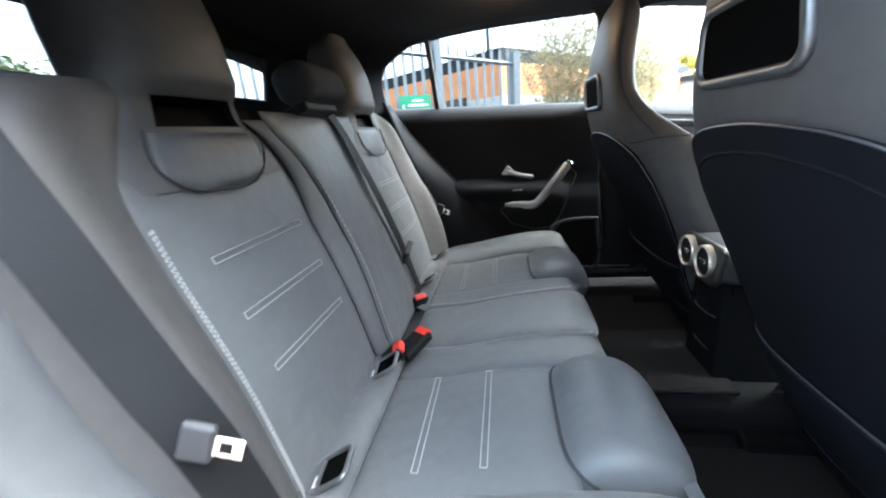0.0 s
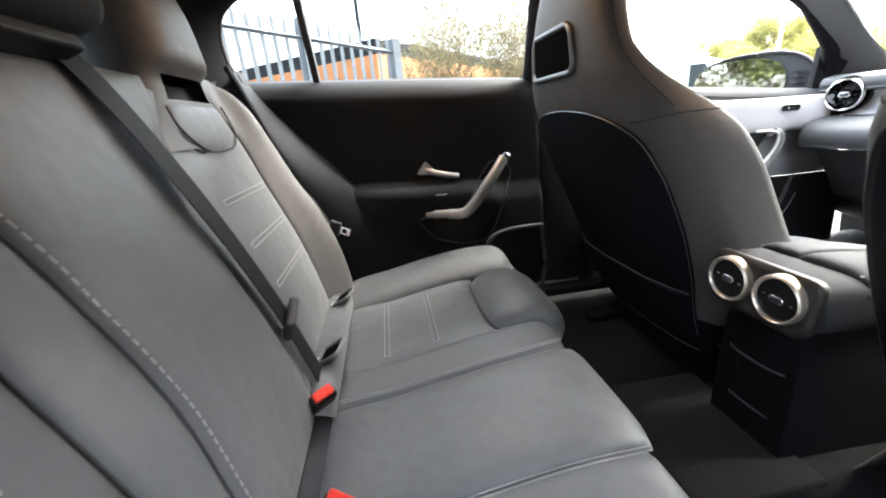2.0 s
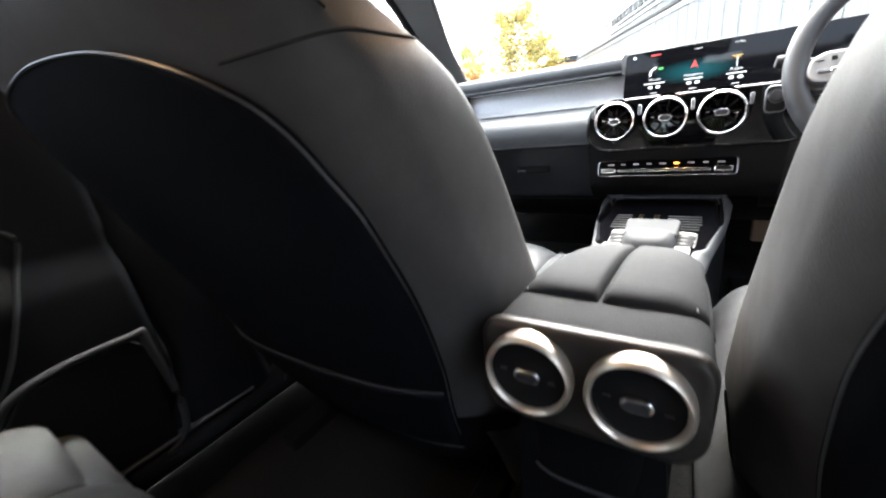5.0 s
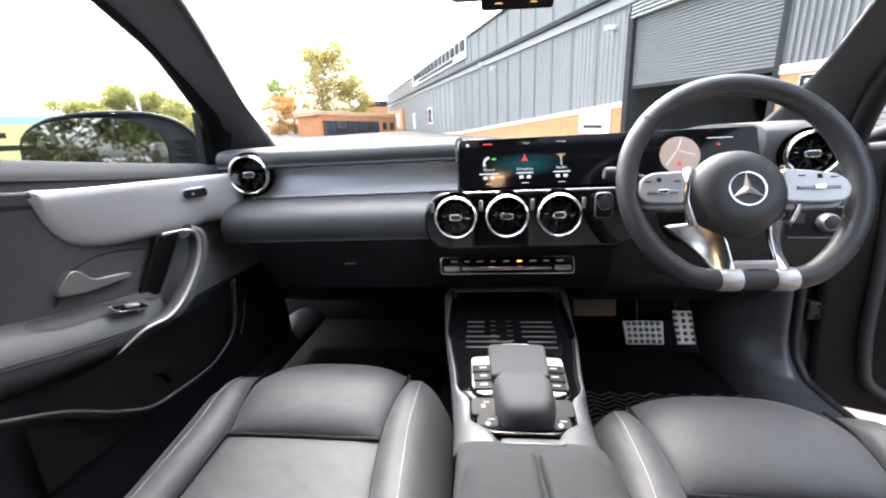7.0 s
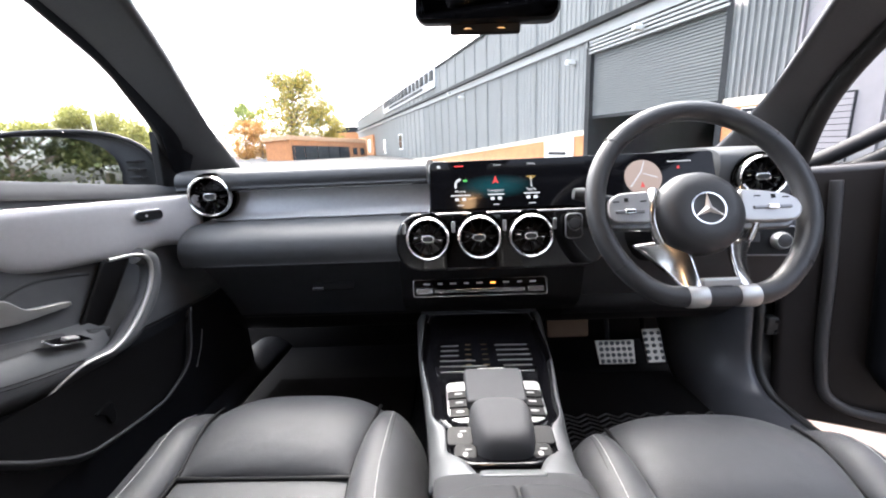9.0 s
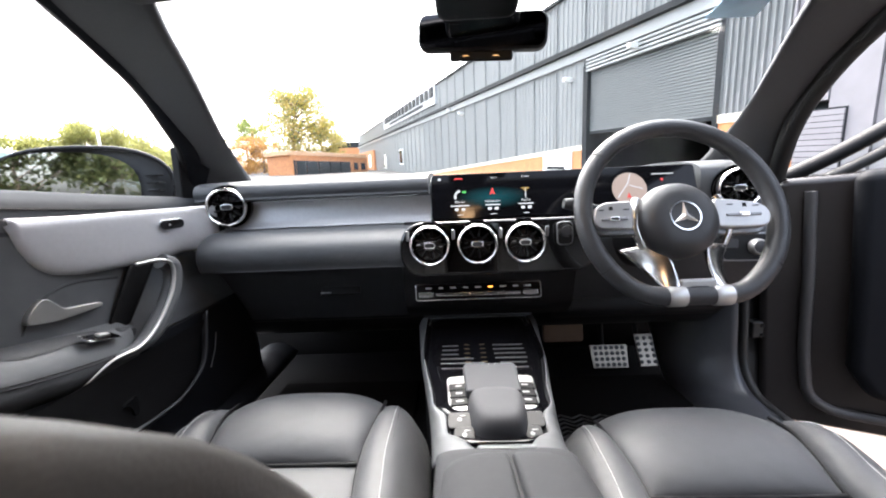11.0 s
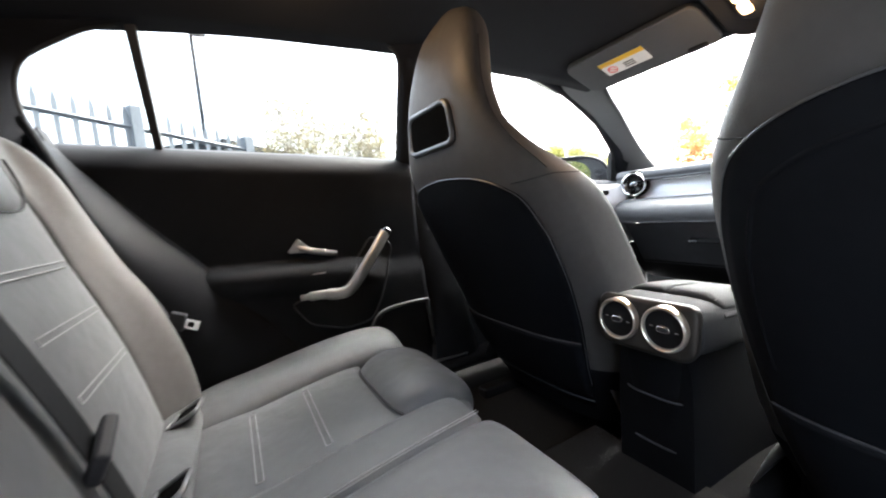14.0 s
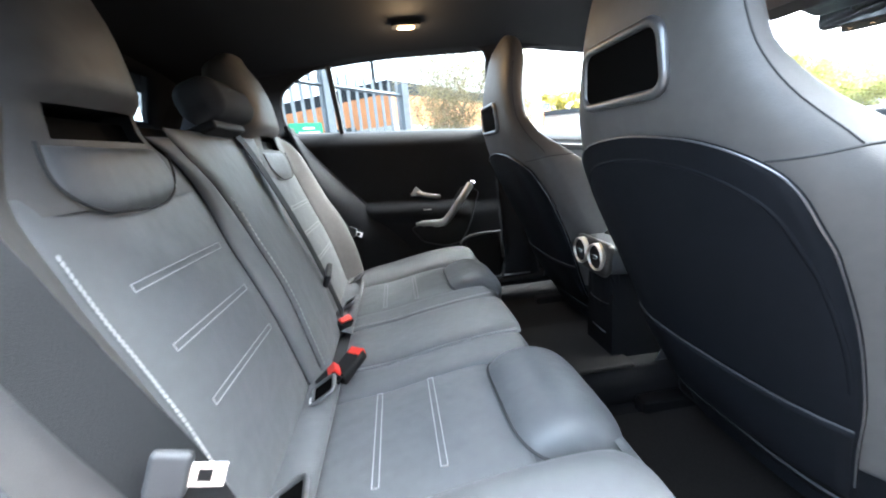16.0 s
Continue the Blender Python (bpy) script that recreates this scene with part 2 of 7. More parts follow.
def prism(name, outline, depth, m, mat, parent=None, label="", bevel=0.0, segs=2):
    """The flat outline [(x, y)] made depth thick (along the pose's z), at the pose m."""
    n = len(outline)
    v = [m @ Vector((x, y, 0)) for x, y in outline] + [m @ Vector((x, y, depth)) for x, y in outline]
    f = [tuple(range(n))[::-1], tuple(range(n, 2 * n))] + [(i, (i + 1) % n, n + (i + 1) % n, n + i) for i in range(n)]
    return link(name, v, f, mat, parent, label, bevel=bevel, segs=segs, sharp=40)


def oval(w, h, r=None, n=8):
    """A rectangle w by h with round corners, as an outline."""
    r = min(w, h) / 2 - 1e-4 if r is None else r
    out = []
    for cx, cy, a in ((w / 2 - r, h / 2 - r, 0), (-w / 2 + r, h / 2 - r, 90), (-w / 2 + r, -h / 2 + r, 180), (w / 2 - r, -h / 2 + r, 270)):
        for k in range(n + 1):
            c = radians(a + 90 * k / n)
            out.append((cx + r * math.cos(c), cy + r * math.sin(c)))
    return out


def soft_loop(pts, step=0.012, passes=3):
    """A closed outline walked in even steps, its corners a little rounded."""
    p = [Vector((*q, 0)) for q in pts]
    out = []
    for a, b in zip(p, p[1:] + p[:1]):
        n = max(1, round((b - a).length / step))
        out += [a.lerp(b, k / n) for k in range(n)]
    for _ in range(passes):
        out = [(out[i - 1] + out[i] * 2 + out[(i + 1) % len(out)]) / 4 for i in range(len(out))]
    return [(q.x, q.y) for q in out]


def curve_points(pts, n=8, cyclic=False):
    """A smooth line through the points."""
    p = [Vector(q) for q in pts]
    m = len(p)
    out = []
    for i in range(m if cyclic else m - 1):
        a, b, c, d = (p[(i - 1) % m], p[i], p[(i + 1) % m], p[(i + 2) % m]) if cyclic else (p[max(0, i - 1)], p[i], p[i + 1], p[min(m - 1, i + 2)])
        for k in range(n):
            t = k / n
            out.append(0.5 * ((2 * b) + (c - a) * t + (2 * a - 5 * b + 4 * c - d) * t * t + (3 * b - a - 3 * c + d) * t ** 3))
    if not cyclic:
        out.append(p[-1])
    return out



# ---- cabin shell ----
SILL = [(-1.2, 1.05), (-0.75, 1.032), (-0.55, 1.022), (0.02, 0.99), (0.13, 0.974), (0.6, 0.927), (0.77, 0.913), (1.07, 0.893), (1.5, 0.885)]


def glass_x(z):
    return 0.74 - (z - 1.0) * 0.385


def roof_z(x, y):
    side = lerp([(-1.3, 1.2), (-0.8, 1.285), (-0.3, 1.33), (0.1, 1.335), (0.45, 1.268), (0.62, 1.184)], y)
    return side - lerp([(0.1, 0.045), (0.45, 0.03), (0.62, 0.005)], y) * (abs(x) / 0.62) ** 3


hw_roof = lambda y: lerp([(-1.2, 0.645), (0.25, 0.645), (0.45, 0.6), (0.62, 0.5)], y)
hv, hf = grid(lambda u, v: ((2 * u - 1) * hw_roof(-1.15 + v * 1.76), -1.15 + v * 1.76, roof_z((2 * u - 1) * hw_roof(-1.15 + v * 1.76), -1.15 + v * 1.76)), 24, 40)
headliner = link("ceiling", hv, hf, HEADLINER, solid=0.02)
tagged(headliner, "black cloth headliner over the cabin", "headliner", kind="structure")
hv, hf = grid(lambda u, v: ((2 * u - 1) * 0.66, -1.2 + v * 1.84, roof_z((2 * u - 1) * 0.635, -1.2 + v * 1.84) + 0.04), 16, 24)
tagged(link("roof", hv, hf, PAINT, solid=0.01), "black painted steel car roof", "roof", kind="structure")
floor = block("floor", (1.58, 2.9, 0.04), pose(0, 0.1, 0.25), CARPET, bevel=0.01)
tagged(floor, "black carpeted car floor", "floor", kind="structure")
tunnel = block("floor_tunnel", (0.24, 2.2, 0.12), pose(0, 0.45, 0.31), CARPET, bevel=0.05, segs=4)
tagged(tunnel, "black carpeted tunnel along the floor", "floor", kind="structure")
bulkhead = link("bulkhead", *grid(lambda u, v: (-0.84 + 1.68 * u, 1.45 - 0.12 * v, 0.26 + 0.66 * v), 4, 6), CARPET, solid=0.02)
tagged(bulkhead, "black carpeted front bulkhead below the dashboard", "bulkhead", kind="structure")
boot = block("boot_wall", (1.3, 0.02, 0.8), pose(0, -1.2, 0.66), HEADLINER)
tagged(boot, "black trim across the boot", "trim", kind="structure")
shelf = block("parcel_shelf", (1.26, 0.42, 0.02), pose(0, -0.99, 0.985), CARPET)
tagged(shelf, "black parcel shelf behind the rear bench", "shelf", kind="structure")
# tailgate frame with its window
gate = empty("window_3", "rear window in a black tailgate frame", "window", (0, -1.16, 1.05), kind="structure")
go = -Vector(gate.location)
outer = [(-0.62, 0.98), (0.62, 0.98), (0.62, 1.32), (-0.62, 1.32)]
inner = [(-0.46, 1.09), (0.46, 1.09), (0.4, 1.21), (-0.4, 1.21)]
gv = [Vector((x, -1.16 + (z - 1.0) * 0.5, z)) + go for x, z in outer + inner]
link("window_frame", gv, [(i, (i + 1) % 4, 4 + (i + 1) % 4, 4 + i) for i in range(4)], HEADLINER, gate, solid=0.03)
link("pane", gv[4:], [(0, 1, 2, 3)], TINTED, gate)

REAR_WINDOW = [(0.022, 0.991), (-0.25, 1.008), (-0.55, 1.023), (-0.735, 1.031), (-0.762, 1.06), (-0.768, 1.1), (-0.764, 1.145), (-0.745, 1.185),
               (-0.717, 1.203), (-0.642, 1.243), (-0.556, 1.266), (-0.5, 1.275), (-0.34, 1.286), (-0.07, 1.294), (-0.005, 1.281), (0.014, 1.255)]
FRONT_WINDOW = [(1.07, 0.893), (0.77, 0.913), (0.6, 0.927), (0.13, 0.974), (0.12, 1.25), (0.14, 1.272), (0.2, 1.28), (0.386, 1.267), (0.53, 1.247),
                (0.68, 1.205), (0.8, 1.155), (0.864, 1.128), (0.94, 1.075), (1.013, 1.024), (1.05, 0.965)]


def window_side(s, loop, box, name, rim_mat, tag):
    """The trim round a side window, with its pane and rubber; box is the trim's outer edge (y0, y1, z1)."""
    cy, cz = sum(p[0] for p in loop) / len(loop), sum(p[1] for p in loop) / len(loop)
    loop = soft_loop([(cy + (y - cy) * 1.01, cz + (z - cz) * 1.02) for y, z in loop])
    w = empty(name, tag, "window", (s * 0.72, (box[0] + box[1]) / 2, 1.0), kind="structure")
    off = -Vector(w.location)
    at = lambda y, z, d=0.0: Vector((s * (glass_x(z) - d), y, z)) + off
    cy = sum(p[0] for p in loop) / len(loop)
    cz = sum(p[1] for p in loop) / len(loop)
    rim = []
    for y, z in loop:
        dy, dz = y - cy, z - cz
        k = 9.0
        if dy > 1e-6: k = min(k, (box[1] - cy) / dy)
        if dy < -1e-6: k = min(k, (box[0] - cy) / dy)
        if dz > 1e-6: k = min(k, (box[2] - cz) / dz)
        if dz < -1e-6: k = min(k, (lerp(SILL, cy + dy) - 0.055 - cz) / dz)
        if y > 0.45 and z > 1.0:
            k = min(k, 1.07)
        k = max(k, 1.02)
        rim.append((cy + dy * k, cz + dz * k))
    n = len(loop)
    v = [at(y, z, 0.012) for y, z in loop] + [at(y, z, 0.03) for y, z in rim]
    link("surround", v, [(i, (i + 1) % n, n + (i + 1) % n, n + i) for i in range(n)], rim_mat, w, solid=0.03, sharp=60)
    tube("window_seal", [at(y, z, 0.01) for y, z in loop], 0.008, RUBBER, w, cyclic=True, n=8)
    pane = link("pane", [at(y, z, -0.004) for y, z in loop], [tuple(range(n))], TINTED if box[1] < 0.1 else GLASS, w, smooth=False)
    pane.visible_shadow = False
    return w, at


w1, at1 = window_side(-1, REAR_WINDOW, (-1.16, 0.07, 1.345), "window_1", HEADLINER, "rear side window with a fixed quarter light, shut")
link("divider", [at1(y, z, d) for y, z, d in ((-0.569, 1.02, 0.02), (-0.552, 1.02, 0.02), (-0.558, 1.27, 0.02), (-0.577, 1.266, 0.02),
     (-0.569, 1.02, -0.01), (-0.552, 1.02, -0.01), (-0.558, 1.27, -0.01), (-0.577, 1.266, -0.01))],
     [(0, 1, 2, 3), (4, 7, 6, 5), (0, 4, 5, 1), (1, 5, 6, 2), (2, 6, 7, 3), (3, 7, 4, 0)], RUBBER, w1, bevel=0.003)
w2, at2 = window_side(-1, FRONT_WINDOW, (0.07, 1.1, 1.345), "window_2", HEADLINER, "front side window, shut")
# mirror corner post of the front window
prism("corner_post", [(1.13, 0.88), (1.018, 0.89), (1.025, 1.03), (1.045, 1.005), (1.115, 0.92)], 0.02,
      Matrix.Translation(-Vector(w2.location)) @ Matrix(((0, 0, -1, -0.735), (1, 0, 0, 0), (0, 1, 0, 0), (0, 0, 0, 1))), DARK, w2, bevel=0.004)


def side_post(name, s, a, b, label, mat=HEADLINER, thick=0.06, bulge=0.012):
    """A pillar between the two edge lines a and b (for x > 0), bulging into the cabin."""
    a, b = curve_points(a, 6), curve_points(b, 6)
    n = min(len(a), len(b)) - 1
    def fn(u, v):
        p, q = a[round(u * n)], b[round(u * n)]
        r = p.lerp(q, v)
        r = r - Vector((1, 0.1, 0.3)).normalized() * bulge * swell(v, 2)
        return Vector((s * r.x, r.y, r.z))
    v, f = grid(fn, n, 10)
    ob = link(name, v, f, mat, solid=0.012, sharp=70)
    return tagged(ob, label, "pillar", kind="structure")


A1 = [(0.73, 1.36, 0.93), (0.625, 1.06, 1.03), (0.51, 0.777, 1.122), (0.472, 0.676, 1.158), (0.44, 0.6, 1.2)]
A2 = [(0.79, 1.13, 0.89), (0.735, 1.02, 1.028), (0.695, 0.87, 1.135), (0.665, 0.68, 1.215), (0.65, 0.53, 1.275)]
A1R = [(0.75, 1.36, 0.93), (0.645, 1.04, 1.037), (0.54, 0.784, 1.149), (0.49, 0.676, 1.18), (0.45, 0.6, 1.2)]
A2R = [(x + 0.012, y, z) for x, y, z in A2]
for s, inner_edge, outer_edge in ((-1, A1, A2), (1, A1R, A2R)):
    side_post("a_pillar_trim", s, inner_edge, outer_edge, "dark grey cloth-covered windscreen pillar", PILLAR, bulge=0.012)
pillar_seal = tube("door_seal", curve_points([(x + 0.006, y - 0.012, z - 0.004) for x, y, z in A2R], 8), 0.02, RUBBER, n=10)
tagged(pillar_seal, "thick black rubber seal along the windscreen pillar", "door seal", kind="structure")
# middle post with its lower trim, seat-belt side
for s in (-1,):
    side_post("b_pillar_trim", s, [(0.725, 0.02, 0.98), (0.64, 0.018, 1.2), (0.615, 0.018, 1.34)], [(0.735, 0.13, 0.975), (0.65, 0.125, 1.2), (0.62, 0.12, 1.34)],
              "black cloth-covered middle pillar", HEADLINER, bulge=0.02)
    side_post("b_pillar_foot", s, [(0.735, 0.035, 1.0), (0.69, 0.045, 0.7), (0.65, 0.06, 0.5), (0.64, 0.0, 0.38)], [(0.735, 0.15, 0.99), (0.68, 0.16, 0.7), (0.64, 0.18, 0.5), (0.63, 0.2, 0.38)],
              "black plastic foot of the middle pillar", DOORTRIM, bulge=0.02)
# right side: rear door opening stands open; post, arch and sill round it
side_post("b_pillar_trim", 1, [(0.735, 0.12, 0.4), (0.74, 0.14, 0.98), (0.64, 0.12, 1.34)], [(0.745, 0.22, 0.4), (0.745, 0.22, 0.98), (0.645, 0.2, 1.34)], "black plastic middle pillar", PLASTIC)
side_post("wheel_arch_trim", 1, [(0.71, -0.84, 1.1), (0.71, -0.74, 0.86), (0.705, -0.67, 0.7), (0.695, -0.5, 0.5), (0.685, -0.3, 0.38)],
          [(0.6, -0.78, 1.08), (0.625, -0.69, 0.86), (0.635, -0.62, 0.7), (0.63, -0.5, 0.5), (0.62, -0.45, 0.38)], "dark plastic trim beside the rear backrest", PLASTIC, bulge=0.02)
jamb = link("door_jamb", *grid(lambda u, v: (0.70 + 0.11 * v, lerp([(0, -0.3), (0.2, -0.48), (0.45, -0.67), (1, -0.86)], u) - 0.02 * v, 0.3 + 0.8 * u), 16, 6), PAINT, solid=0.015)
tagged(jamb, "black painted rear door jamb", "door frame", kind="structure")
seal = tube("door_seal", curve_points([(0.712, -0.3, 0.38), (0.712, -0.49, 0.5), (0.716, -0.665, 0.7), (0.72, -0.735, 0.86), (0.715, -0.83, 1.1)], 8), 0.011, RUBBER)
tagged(seal, "black rubber door seal", "door seal", kind="structure")
for s in (-1, 1):
    if s < 0: side_post("wheel_arch_trim", s, [(0.7, -0.76, 1.06), (0.69, -0.6, 0.86), (0.668, -0.45, 0.69), (0.655, -0.3, 0.5), (0.65, -0.24, 0.38)],
              [(0.57, -0.73, 1.06), (0.6, -0.67, 0.86), (0.62, -0.62, 0.7), (0.62, -0.56, 0.5), (0.62, -0.5, 0.38)], "dark plastic trim beside the rear backrest", DOORTRIM, bulge=0.015)
    cp = link("c_pillar_trim", *grid(lambda u, v: (s * (0.66 - 0.05 * v + 0.03 * math.sin(3 * u)), -0.74 - 0.45 * u, 0.98 + 0.36 * v), 10, 8), HEADLINER, solid=0.02) if s > 0 else None
    if cp:
        tagged(cp, "black cloth-covered rear pillar", "pillar", kind="structure")
    sill = link("door_sill", *grid(lambda u, v: (s * (0.6 + 0.12 * v), -0.5 + (1.75 if s < 0 else 1.25) * u, (0.36 if s < 0 else 0.295) + 0.03 * math.sin(math.pi * v)), 20, 8), DOORTRIM, solid=0.03)
    tagged(sill, "black plastic door sill", "door sill", kind="structure")
    scuff = block("scuff_plate", (0.035, 0.5, 0.006), pose(s * 0.625, -0.1, 0.396 if s < 0 else 0.322), TRIM, bevel=0.002)
    tagged(scuff, "satin metal scuff plate on the door sill", "scuff plate", kind="structure")
rail = link("roof_rail", *grid(lambda u, v: (0.62 + 0.04 * v, -0.8 + 1.35 * u, roof_z(0.62, -0.8 + 1.35 * u) - 0.06 * v), 24, 4), HEADLINER, solid=0.03)
tagged(rail, "black cloth-covered rail above the open door", "trim", kind="structure")

side = link("body_side", *grid(lambda u, v: (0.8, -1.25 + 0.55 * u, 0.1 + 0.92 * v), 4, 4), PAINT, solid=0.02)
tagged(side, "black painted rear wing beside the open door", "car body", kind="structure")
# windscreen
wv, wf = grid(lambda u, v: ((2 * u - 1) * (0.73 - 0.27 * v), 1.37 - 0.75 * v + 0.08 * (1 - (2 * u - 1) ** 2) * (1 - v), 0.93 + 0.265 * v + 0.012 * math.sin(math.pi * v)), 12, 8)
screen = empty("window_4", "clear windscreen with a parking permit stuck to it", "windscreen", (0, 1.2, 1.0), kind="structure")
link("pane", [Vector(p) - Vector((0, 1.2, 1.0)) for p in wv], wf, GLASS, screen)
permit = link("permit", [Vector(p) - Vector((0, 1.2, 1.0)) for p in ((0.36, 0.735, 1.152), (0.44, 0.735, 1.152), (0.44, 0.68, 1.172), (0.37, 0.68, 1.172))], [(0, 1, 2, 3)],
              material("pale_blue_permit", (0.45, 0.65, 0.8), 0.6), screen, "pale blue paper permit", solid=0.001)


# ---- door trims ----
def arm(y):
    return max(math.exp(-((y + 0.32) / 0.22) ** 6), math.exp(-((y - 0.48) / 0.3) ** 8))


def panel_x(y, z):
    top = lerp(SILL, y)
    base = lerp([(0.26, 0.66), (0.4, 0.645), (0.5, 0.65), (0.66, 0.668), (0.72, 0.69), (0.9, 0.693), (top - 0.045, 0.69), (top - 0.018, 0.7), (top - 0.004, 0.715), (top + 0.003, 0.735)], z)
    if y < 0.1:
        ledge = lerp([(0.26, 0.66), (0.38, 0.65), (0.5, 0.655), (0.6, 0.66), (0.655, 0.655), (0.675, 0.645), (0.695, 0.641), (0.708, 0.646), (0.718, 0.66), (0.726, 0.685), (0.74, 0.69), (0.9, 0.69)], z + 0.06 * (y + 0.21))
    else:
        ledge = lerp([(0.26, 0.66), (0.36, 0.645), (0.45, 0.65), (0.55, 0.652), (0.62, 0.66), (0.66, 0.68), (0.7, 0.69), (0.9, 0.69)], z)
    k = arm(y) * min(1.0, max(0.0, 1 - (z - 0.8) / 0.08))
    return base + (ledge - base) * k


def door_sheet(door, name, y0, y1, mat, z0=lambda y: 0.34, z1=lambda y: lerp(SILL, y) + 0.003):
    off = -Vector(door.location)
    def fn(u, v):
        y = y0 + (y1 - y0) * u
        z = z0(y) + (z1(y) - z0(y)) * v
        return Vector((-panel_x(y, z), y, z)) + off
    v, f = grid(fn, 60, 80)
    return link(name, v, f, mat, door, solid=0.02, sharp=60)


def bar(name, pts, w, mat, parent, label="", flat=0.55, n=10, up=(1, 0, 0)):
    return tube(name, curve_points(pts, 10), w, mat, parent, label, n=n, flat=flat, up=up)


door = empty("door_1", "rear door with black trim, silver pull and release lever, shut", "car door", (-0.7, -0.3, 0.38), kind="structure")
do = -Vector(door.location)
D = lambda *p: Vector(p) + do
door_sheet(door, "inner_panel", -0.8, 0.05, DOORTRIM, lambda y: lerp([(-0.8, 0.6), (-0.35, 0.38), (0.05, 0.38)], y))
pull = bar("door_pull", [D(-0.616, -0.08, 0.792), D(-0.602, -0.125, 0.738), D(-0.594, -0.185, 0.668), D(-0.598, -0.215, 0.652), D(-0.615, -0.26, 0.653), D(-0.635, -0.31, 0.65)], [0.015] * 38 + [0.012] * 8 + [0.008] * 5, SILVER, door, "satin silver pull bar", flat=0.7)
block("pull_end", (0.03, 0.025, 0.022), Matrix.Translation(D(-0.622, -0.076, 0.794)) @ pose(0, 0, 0, -38), CHROME, door, bevel=0.006)
well = soft_loop([(-0.035, 0.755), (-0.1, 0.6), (-0.13, 0.553), (-0.2, 0.545), (-0.29, 0.572), (-0.335, 0.636), (-0.2, 0.655), (-0.1, 0.785)])
wy, wz = sum(p[0] for p in well) / len(well), sum(p[1] for p in well) / len(well)
def well_at(u, v):
    y, z = well[round(u * len(well)) % len(well)]
    y, z = wy + (y - wy) * (1 - 0.98 * v), wz + (z - wz) * (1 - 0.98 * v)
    return D(-panel_x(y, z) + 0.0115, y, z)
# Flat black sheet on the panel paints the recess's shade.
link("pull_shade", *grid(well_at, len(well), 8, cu=True), DARK, door, "dark recess behind the pull")
tube("recess_edge", [D(-panel_x(y, z) + 0.0115, y, z) for y, z in well], 0.003, PLASTIC, door, cyclic=True, n=6)
bar("release_lever", [D(-0.682, -0.202, 0.747), D(-0.668, -0.225, 0.752), D(-0.668, -0.265, 0.762), D(-0.68, -0.3, 0.775)], [0.0085] * 31, SILVER, door, "satin silver release lever", flat=0.9)
prism("lever_paddle", [(-0.294, 0.797), (-0.302, 0.79), (-0.322, 0.764), (-0.316, 0.76), (-0.268, 0.758), (-0.268, 0.77)], 0.014, Matrix.Translation(D(-0.686, 0, 0)) @ Matrix(((0, 0, 1, 0), (1, 0, 0, 0), (0, 1, 0, 0), (0, 0, 0, 1))), SILVER, door, bevel=0.004, segs=3)
for dz in (0.0, 0.008):
    block("window_switch", (0.004, 0.035, 0.003), Matrix.Translation(D(-0.634, -0.262, 0.697 + dz)), SILVER, door, bevel=0.001)
spk = [(-0.088, -0.1), (0.078, -0.11), (0.082, 0.06), (0.065, 0.08), (-0.045, 0.072), (-0.085, 0.02)]
SM = Matrix.Translation(D(-0.622, -0.058, 0.505)) @ Matrix(((0, 0, 1, 0), (1, 0, 0, 0), (0, 1, 0, 0), (0, 0, 0, 1)))
prism("speaker_grille", spk, 0.01, SM, DARK, door, bevel=0.004)
tube("speaker_rim", curve_points([SM @ Vector((x * 1.04, y * 1.04, 0.012)) for x, y in spk[2:] + spk[:2]], 8, True), 0.006, PLASTIC, door, cyclic=True)

door = empty("door_2", "front door with black trim and a wide silver inlay, shut", "car door", (-0.7, 0.6, 0.38), kind="structure")
do = -Vector(door.location)
D = lambda *p: Vector(p) + do
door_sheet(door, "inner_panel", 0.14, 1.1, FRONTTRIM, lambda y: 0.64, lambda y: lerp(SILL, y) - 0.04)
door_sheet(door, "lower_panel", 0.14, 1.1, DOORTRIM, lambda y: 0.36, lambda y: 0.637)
def upper(u, v):
    y = 0.15 + 0.94 * u
    top = lerp(SILL, y) + 0.003
    x, dz = (lerp([(0, -0.752), (0.15, -0.735), (0.3, -0.715), (0.4, -0.703), (0.5, -0.696), (1, -0.682)], v),
             lerp([(0, 0.008), (0.15, 0.004), (0.3, -0.006), (0.4, -0.016), (0.5, -0.028), (1, -0.066)], v))
    return D(x + 0.003 * swell(max(0.0, (v - 0.3) / 0.7), 3), y, top + dz)
link("upper_pad", *grid(upper, 40, 28), UPPERPAD, door, "soft padded upper door trim")
tube("pad_stitch", [upper(t, 0.66) + Vector((0.0005, 0, 0)) for t in np.linspace(0.03, 0.97, 40)], 0.0008, STITCH, door, n=5)
# Black tube draws the shade of the padding's crease.
tube("pad_crease_shade", [upper(t, 0.47) for t in np.linspace(0.0, 1, 40)], 0.0022, DARK, door, n=6, label="dark tube painting the crease's shade along the sill padding")
def inlay(u, v):
    y = 0.583 + 0.387 * u
    top = lerp([(0.55, 0.887), (0.69, 0.885), (0.97, 0.882)], y)
    bot = lerp([(0.583, 0.882), (0.592, 0.842), (0.607, 0.815), (0.632, 0.801), (0.68, 0.792), (0.76, 0.788), (0.84, 0.783), (0.88, 0.788), (0.97, 0.77)], y)
    x = -lerp([(0.555, 0.684), (0.7, 0.668), (0.85, 0.652), (0.92, 0.642), (0.97, 0.628)], y)
    hollow = 0.01 * math.exp(-((y - 0.87) / 0.05) ** 2) * (1 - v) ** 2
    return D(x - 0.008 + 0.008 * swell(v, 3) - hollow, y, bot + (top - bot) * v)
v, f = grid(inlay, 48, 16)
link("silver_inlay", v, f, INLAY, door, "brushed silver-grey inlay", solid=0.012)
